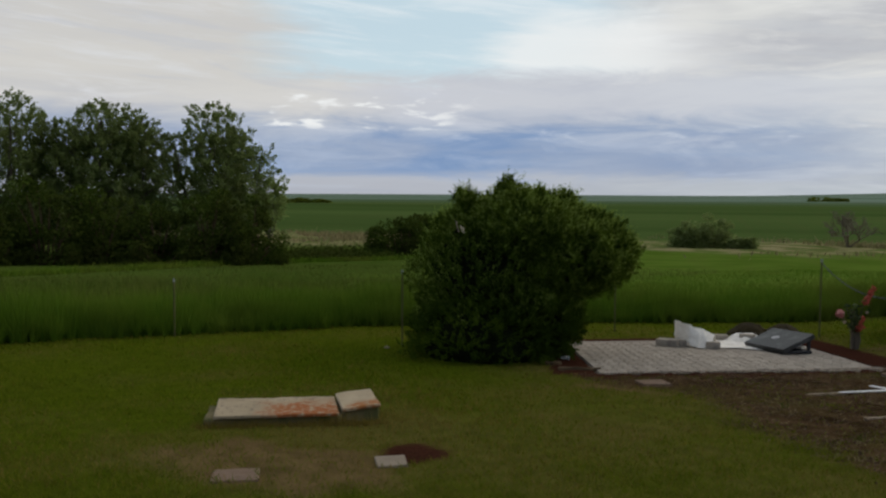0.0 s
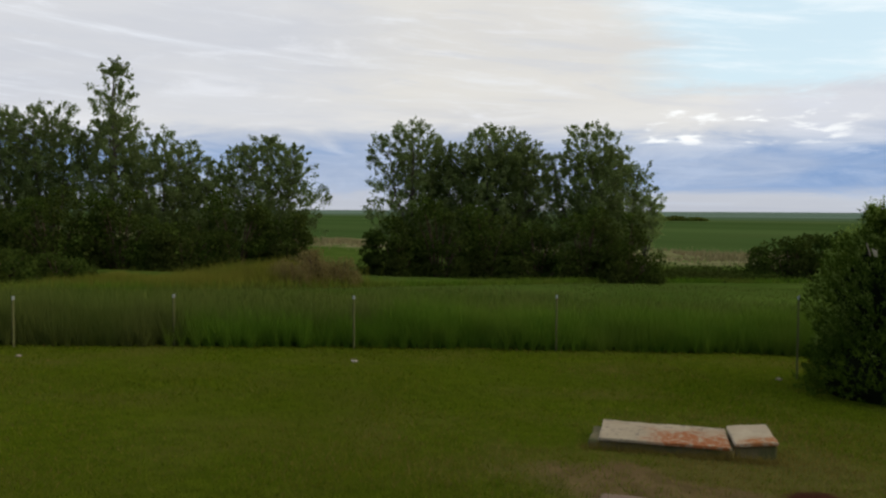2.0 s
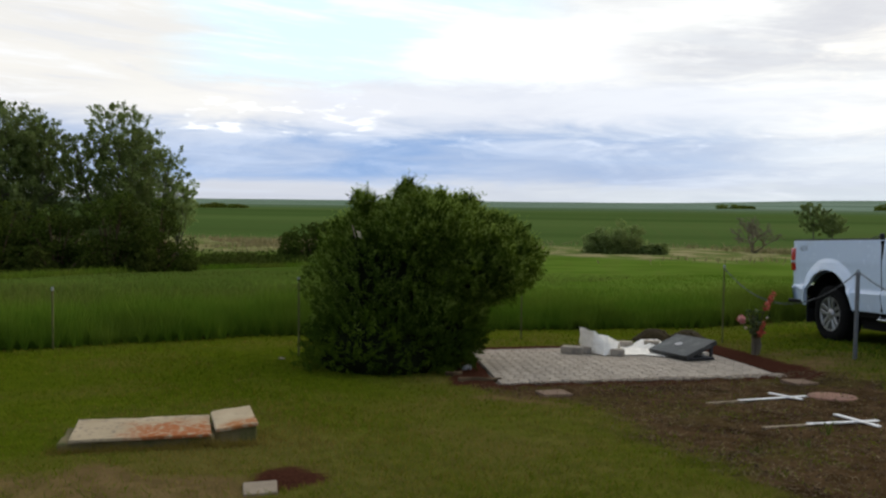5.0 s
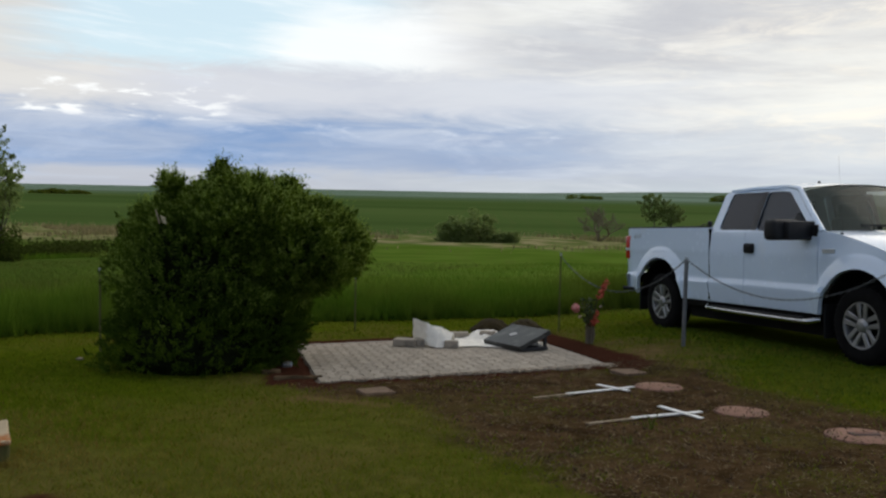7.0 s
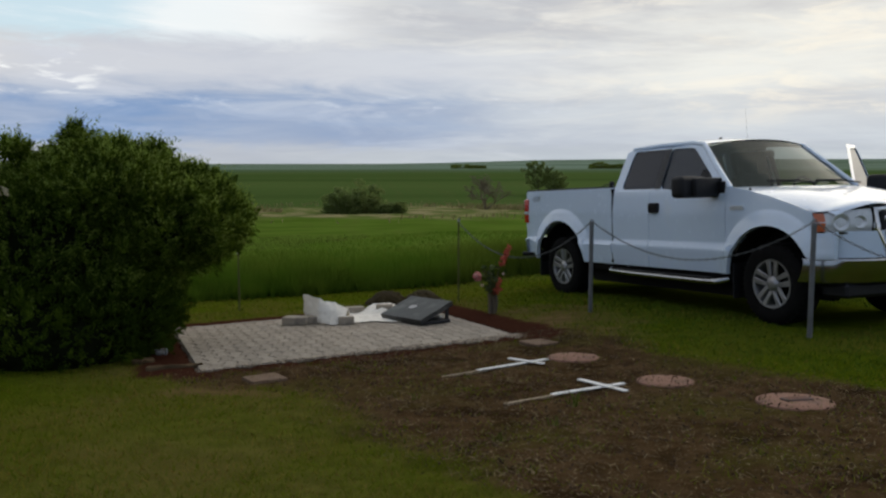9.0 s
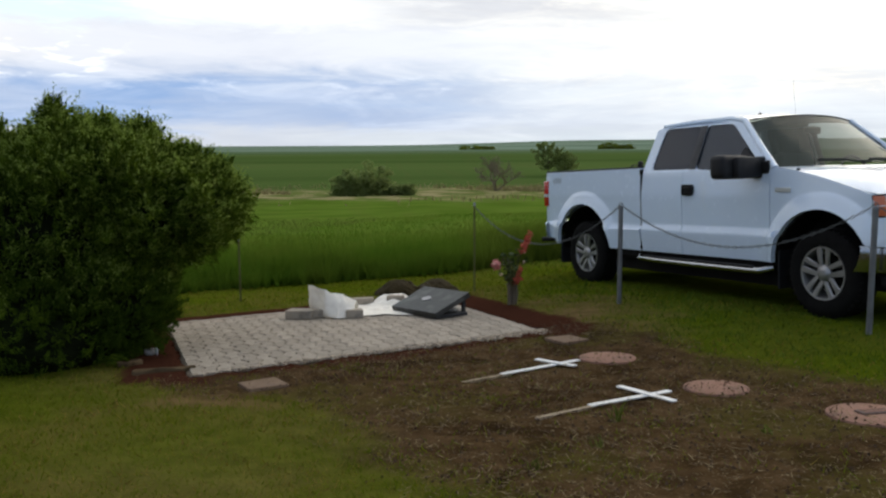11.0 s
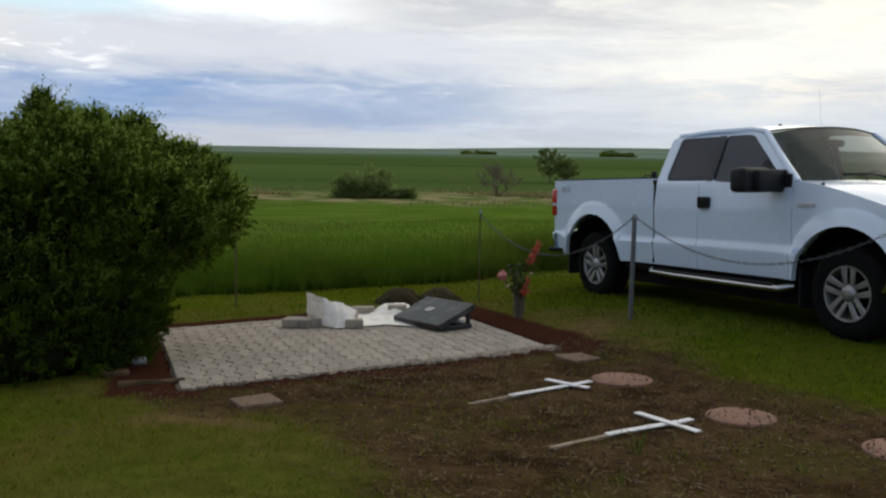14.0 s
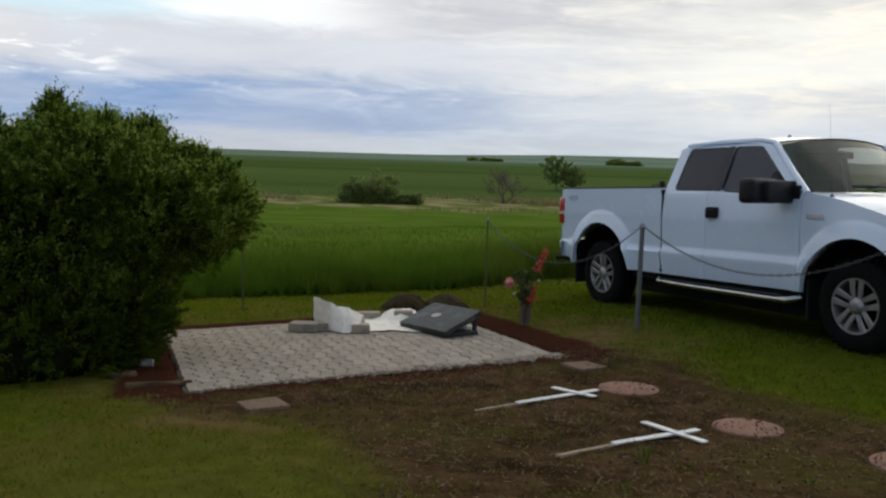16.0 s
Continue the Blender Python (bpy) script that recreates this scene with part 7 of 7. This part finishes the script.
def tall_grass():
    rng = np.random.default_rng(9)
    way = np.diff(LAWN[1:10], axis=0)
    run = np.hypot(way[:, 0], way[:, 1])
    # a dense stand along the mown edge, thinner and coarser growth behind it
    n = 330000
    k = rng.choice(len(run), n, p=run / run.sum())
    f = rng.random(n)[:, None]
    side = np.stack([-way[:, 1], way[:, 0]], 1) / run[:, None]
    deep = 1.7 * rng.random(n) ** 1.5
    q = LAWN[1:10][:-1][k] * (1 - f) + LAWN[2:10][k] * f + side[k] * deep[:, None]
    x0, y0 = q[:, 0], q[:, 1]
    n = 150000
    r = np.exp(rng.uniform(math.log(9), math.log(40), n))
    q = rng.uniform(radians(-78), radians(48), n)
    x, y = np.concatenate([x0, -0.7 + r * np.sin(q)]), np.concatenate([y0, -1.6 + r * np.cos(q)])
    r = np.hypot(x + 0.7, y + 1.6)
    front = np.arange(len(x)) < len(x0)
    d = poly_dist(x, y, LAWN) + 0.12 * wave(x, y, 2.5, 1.0) + 0.05 * wave(x, y, 7.0, 2.0)
    # blades gathered in tufts
    gx, gy = np.round(x / 0.13), np.round(y / 0.13)
    pull = np.where(front, 0.60, 0.0)
    x = x + pull * (0.13 * (gx + 0.4 * np.sin(gx * 12.9 + gy * 78.2)) - x)
    y = y + pull * (0.13 * (gy + 0.4 * np.sin(gx * 39.3 + gy * 11.1)) - y)
    tuft = 1 + 0.22 * np.sin(gx * 57.1 + gy * 23.7) * np.where(front, 1, 0.4)
    keep = (d > 0.0) & (front | (d > 1.0)) & (r < 40) & (x > -21.7)
    tuft = tuft[keep]
    x, y, r, d, front = x[keep], y[keep], r[keep], d[keep], front[keep]
    h = (0.32 + 0.22 * np.clip(d / 0.25, 0, 1)) * rng.uniform(0.55, 1.15, len(x)) * (1 + 0.22 * wave(x, y, 0.7, 4.0) + 0.20 * wave(x, y, 2.9, 1.0) + 0.10 * wave(x, y, 8.0, 3.0))
    h *= tuft * np.where(front, 1.0, np.clip(1.3 - r / 24, 0.14, 0.9))
    w = np.where(front, 0.0052, 0.0095) * np.maximum(r / 10, 1)
    east = x + 1.5 * wave(x, y, 0.6, 3.0) > -9 + 0.35 * (y - 10)
    for pick, nm, lab in ((~east, "tall", "tall unmown dark green grass beyond the fence"), (east, "meadow", "lighter unmown meadow grass beyond the fence")):
        co, k = blades(np.stack([x, y, land(x, y) - 0.01], 1)[pick], h[pick], w[pick], rng, 0.45)
        tagged(new("tall_grass", fast_mesh("tall_grass", co, k, M[nm])), lab, "grass", kind="stuff")
    # paler fringe where the field ends before the trees
    n = 14000
    y = rng.uniform(-6, 44, n)
    x = -21.7 + 0.02 * y + 0.25 * wave(y, y * 0.3, 0.5, 1.0) + rng.normal(scale=0.16, size=n) + np.where(y > 33, 0.38 * (y - 33), 0)
    co, k = blades(np.stack([x, y, land(x, y) - 0.01], 1), rng.uniform(0.12, 0.34, n), np.full(n, 0.026), rng, 0.6)
    tagged(new("field_edge_grass", fast_mesh("field_edge_grass", co, k, M["meadow"])), "pale fringe of rough grass along the field edge", "grass", kind="stuff")
    # rough brush in the hollow beyond it
    n, c = 20000, 300
    cx, cy = rng.uniform(-25, -9, c), rng.uniform(33, 50, c)
    ok = cx < -22.6 + np.where(cy > 33, 0.40 * (cy - 33), 0)
    cx, cy = cx[ok], cy[ok]
    k = rng.integers(0, len(cx), n)
    size = rng.uniform(0.35, 1.0, len(cx))[k]
    x, y = cx[k] + rng.normal(size=n) * size * 1.1, cy[k] + rng.normal(size=n) * size * 0.8
    z = land(x, y) + np.abs(rng.normal(size=n)) * size * 0.26
    co = leaf_quads(np.stack([x, y, z], 1), 0.13, rng, 1.6).reshape(-1, 3)
    tagged(new("low_brush", fast_mesh("low_brush", co, 4, M["thicket"])), "low rough green brush in the hollow before the trees", "brush", kind="stuff")
    n = 34000
    x = rng.uniform(-95, 45, n)
    y = rng.normal(size=n)
    y = np.where(x < -18, 73 + 5 * y, 71 + 5 * y)
    w = np.full(n, 0.10)
    h = rng.uniform(0.2, 0.5, n)
    keep = wave(x, y, 0.16, 2.0) + 0.5 * wave(x, y, 0.5, 1.0) > np.where(x < -18, -0.10, 0.10)
    x, y, w, h = x[keep], y[keep], w[keep], h[keep]
    co, k = blades(np.stack([x, y, land(x, y) - 0.01], 1), h, w, rng, 0.6)
    tagged(new("dry_grass", fast_mesh("dry_grass", co, k, M["dry"])), "pale dry grass along the valley floor", "grass", kind="stuff")
    n = 42000
    f = rng.random(n)
    x, y = -23.4 + 0.4 * f + rng.normal(scale=0.7, size=n), 6.6 + 9.0 * f + rng.normal(scale=0.6, size=n)
    h = (0.22 + 0.5 * f) * rng.uniform(0.5, 1.25, n) * (0.75 + 0.35 * wave(x, y, 0.9, 1.0) + 0.45 * np.abs(wave(x, y, 3.1, 2.0)))
    co, k = blades(np.stack([x, y, land(x, y) - 0.01], 1), h, np.full(n, 0.026), rng, 0.5)
    tagged(new("yellow_weeds", fast_mesh("yellow_weeds", co, k, M["weed"])), "tall yellow and rusty weeds below the poplars", "weeds", kind="stuff")


def soil_litter():
    rng = np.random.default_rng(10)
    n = 60000
    x, y = rng.uniform(-2.6, 4.2, n), rng.uniform(0.8, 7.6, n)
    s = soil_at(x, y)
    keep = (rng.random(n) < s * np.clip(0.55 + 0.45 * wave(x, y, 2.7, 1.3), 0.1, 1.0)) & (pad_dist(x, y) > 0.05)
    x, y = x[keep], y[keep]
    n = len(x)
    q = rng.uniform(0, 2 * math.pi, n)
    ln, w = 0.010 + 0.045 * rng.random(n) ** 2.4, 0.0010 + 0.0020 * rng.random(n) ** 2
    d = np.stack([np.cos(q), np.sin(q), rng.uniform(-0.25, 0.35, n)], 1)
    e = np.stack([-np.sin(q), np.cos(q), rng.uniform(-0.3, 0.3, n)], 1)
    p = np.stack([x, y, land(x, y) + rng.uniform(0.006, 0.022, n)], 1)
    a, b = d * ln[:, None] / 2, e * w[:, None]
    co = np.stack([p - a - b, p - a + b, p + a + b, p + a - b], 1).reshape(-1, 3)
    tagged(new("straw_litter", fast_mesh("straw_litter", co, 4, M["straw"])), "scattered straw and dead grass on bare soil", "straw", kind="stuff")

    def lumps(name, x, y, size, mat, label, lift):
        verts = np.array([(1, 0, -0.3), (-0.5, 0.87, -0.3), (-0.5, -0.87, -0.3), (0.25, 0.1, 0.75)], float)
        tri = np.array([(0, 1, 3), (1, 2, 3), (2, 0, 3)])
        n = len(x)
        q = rng.uniform(0, 2 * math.pi, n)
        c, s = np.cos(q), np.sin(q)
        v = verts[None] * size[:, None, None] * rng.uniform(0.6, 1.4, (n, 4, 3))
        vx = v[..., 0] * c[:, None] - v[..., 1] * s[:, None] + x[:, None]
        vy = v[..., 0] * s[:, None] + v[..., 1] * c[:, None] + y[:, None]
        vz = v[..., 2] + (land(x, y) + lift)[:, None]
        full = np.stack([vx, vy, vz], -1)[:, tri].reshape(-1, 3)
        tagged(new(name, fast_mesh(name, full, 3, M[mat])), label, "soil", kind="stuff")

    n = 14000
    x, y = rng.uniform(-2.6, 4.2, n), rng.uniform(0.8, 7.6, n)
    keep = (rng.random(n) < soil_at(x, y)) & (pad_dist(x, y) > 0.08)
    lumps("soil_clods", x[keep], y[keep], rng.uniform(0.004, 0.013, keep.sum()), "clod", "loose brown soil crumbs on the bare bed", 0.006)
    n = 26000
    x, y = rng.uniform(-3.0, 2.0, n), rng.uniform(1.5, 9.6, n)
    keep = (rng.random(n) < red_at(x, y)) & (pad_dist(x, y) > 0.01)
    lumps("red_soil_clods", x[keep], y[keep], rng.uniform(0.004, 0.015, keep.sum()), "redsoil", "crumbly dark red soil round the pavers", -0.012)


def soil_grass():
    """Thin creeping turf left in patches on the western half of the bare bed."""
    rng = np.random.default_rng(12)
    n = 60000
    x, y = rng.uniform(-1.6, 3.6, n), rng.uniform(1.0, 6.8, n)
    patch = np.clip(0.25 + 0.75 * wave(x, y, 3.3, 0.4) + 0.35 * wave(x, y, 9.0, 1.7), 0.03, 1.0)
    west = sig((0.75 - x + 0.5 * (4.4 - y)) / 0.35)
    keep = (rng.random(n) < soil_at(x, y) * patch * (0.20 + 0.80 * west) * 0.6) & (pad_dist(x, y) > 0.14)
    x, y = x[keep], y[keep]
    co, k = blades(np.stack([x, y, land(x, y) - 0.004], 1), rng.uniform(0.012, 0.040, len(x)), np.full(len(x), 0.0050), rng, 1.3)
    tagged(new("soil_grass", fast_mesh("soil_grass", co, k, M["lawn"])), "thin olive turf creeping over bare soil", "grass", kind="stuff")


lawn_grass()
tall_grass()
soil_grass()
soil_litter()


def weed_sprout(x, y, n, h, seed):
    """A single tuft of green weed blades."""
    rng = np.random.default_rng(seed)
    p = np.stack([x + rng.normal(scale=0.015, size=n), y + rng.normal(scale=0.015, size=n), np.zeros(n)], 1)
    p[:, 2] = land(p[:, 0], p[:, 1]) - 0.005
    co, k = blades(p, rng.uniform(0.4, 1.0, n) * h, np.full(n, 0.009), rng, 0.8, True)
    tagged(new("weed_sprout", fast_mesh("weed_sprout", co, k, M["tall"])), "small green weed sprout in bare soil", "weed", "weeds on the bare soil")


for i, (x, y, n, h) in enumerate(((0.86, 4.10, 16, 0.12), (0.62, 3.62, 12, 0.09), (-0.15, 4.45, 9, 0.07), (1.55, 3.75, 8, 0.06), (0.25, 3.35, 10, 0.07))):
    weed_sprout(x, y, n, h, 200 + i)


# ---- paved patch ----
def pavement():
    t = thing("pavement", row_pose(PAD.x, PAD.y), "patch of grey zigzag interlocking concrete pavers on sand", "pavement", kind="structure")
    bm = bmesh.new()
    box(bm, (PAD_W + 0.05, PAD_D + 0.05, 0.07), (PAD_W / 2, PAD_D / 2, -0.045), bevel=0.01)
    bmesh.ops.subdivide_edges(bm, edges=bm.edges[:], cuts=20, use_grid_fill=True)
    ragged(bm, 0.012, 5)
    for v in bm.verts:
        v.co.x += PAD_SKEW * v.co.y
    part("sand_bed", bm, M["bedding"], t, "coarse bedding sand")
    L, W, g = 0.225, 0.1125, 0.0034
    zig = [(0, 0), (0.15, 0.0), (0.35, 0.036), (0.65, 0.036), (0.85, 0.0), (1, 0)]
    e = 0.0026

    def paver_mesh(steps, phase=0.0):
        """A zigzag paver; phase says where along the wave its end falls."""
        cuts = sorted({phase, phase + steps} | {a + k for a, _ in zig for k in (0, 1) if phase < a + k < phase + steps})
        line = [(a - phase, float(np.interp(a % 1.0, [p for p, _ in zig], [q for _, q in zig]))) for a in cuts]
        n = L * steps
        low = [(min(max(L * a, e), n - e), b + g) for a, b in line]
        high = [(x, y + W - 2 * g) for x, y in low]
        pm = bmesh.new()
        slab_poly(pm, [(x - n / 2, y - W / 2 - PAD_SKEW * (x - n / 2)) for x, y in low + high[::-1]], -0.05, 0.0, 0.006)
        md = bpy.data.meshes.new("paver")
        pm.to_mesh(md)
        pm.free()
        md.materials.append(M["paver"])
        return md

    whole, shifted, half = paver_mesh(1.0), paver_mesh(1.0, 0.5), paver_mesh(0.5)
    rng = random.Random(2)
    places = []
    nv, nu = int(PAD_W / W) + 1, int(PAD_D / L) + 1
    for j in range(nv):
        for i in range(nu + 1):
            if j % 2:
                v, md = (i + 0.5) * L, whole
            elif i == 0:
                v, md = L * 0.25, half
            else:
                v, md = i * L, shifted
            if v < PAD_D + L / 2:
                places.append(((j + 0.5) * W, v, md))
    places.sort(key=lambda p: p[1])
    rest = bmesh.new()

    def cut(me, m):
        """The piece trimmed to the straight border of the patch, or None if nothing is left."""
        pm = bmesh.new()
        pm.from_mesh(me)
        bmesh.ops.transform(pm, matrix=m, verts=pm.verts)
        for at, way in (((0, 0, 0), (-1, PAD_SKEW, 0)), ((PAD_W, 0, 0), (1, -PAD_SKEW, 0)), ((0, 0, 0), (0, -1, 0)), ((0, PAD_D, 0), (0, 1, 0))):
            r = bmesh.ops.bisect_plane(pm, geom=pm.verts[:] + pm.edges[:] + pm.faces[:], plane_co=at, plane_no=way, clear_outer=True)
            es = [g for g in r["geom_cut"] if isinstance(g, bmesh.types.BMEdge)]
            if es:
                bmesh.ops.holes_fill(pm, edges=es)
        if len(pm.verts) < 8:
            pm.free()
            return None
        bmesh.ops.transform(pm, matrix=m.inverted(), verts=pm.verts)
        md = bpy.data.meshes.new("paver")
        pm.to_mesh(md)
        pm.free()
        md.materials.append(M["paver"])
        return md

    for k, (u, v, me) in enumerate(places):
        m = Matrix.Translation((u + PAD_SKEW * v, v, 0.014 + rng.gauss(0, 0.0015))) @ Matrix.Rotation(rng.gauss(0, 0.006), 4, "X") @ Matrix.Rotation(rng.gauss(0, 0.006), 4, "Y") @ Matrix.Rotation(math.pi / 2 + rng.gauss(0, 0.008), 4, "Z")
        if u < W or u > PAD_W - W or v < L * 0.6 or v > PAD_D - L * 0.6:
            me = cut(me, m)
            if me is None:
                continue
        if k < 300:
            ob = new("paver", me)
            ob.parent = t
            ob.matrix_local = m
        else:
            tmp = bmesh.new()
            tmp.from_mesh(me)
            bmesh.ops.transform(tmp, matrix=m, verts=tmp.verts)
            tm = bpy.data.meshes.new("tmp")
            tmp.to_mesh(tm)
            tmp.free()
            rest.from_mesh(tm)
            bpy.data.meshes.remove(tm)
    part("far_pavers", rest, M["paver"], t, kind="stuff")
    # broken edge along the front
    bm = bmesh.new()
    for k in range(1500):
        u = rng.triangular(0.0, PAD_W + 0.05, PAD_W)
        v = -0.005 - abs(rng.gauss(0, 0.040)) * (0.35 + 1.15 * (u / PAD_W) ** 2)
        s = rng.uniform(0.008, 0.024)
        box(bm, (s * 1.6, s, s), (u + PAD_SKEW * v, v, 0.020 + 0.06 * v + rng.uniform(-0.010, 0.003)), Matrix.Rotation(rng.uniform(0, 3), 3, "Z") @ Matrix.Rotation(rng.uniform(-0.5, 0.5), 3, "X"))
    part("crumbs", bm, M["crumb"], t, "broken paver crumbs", kind="stuff")


pavement()
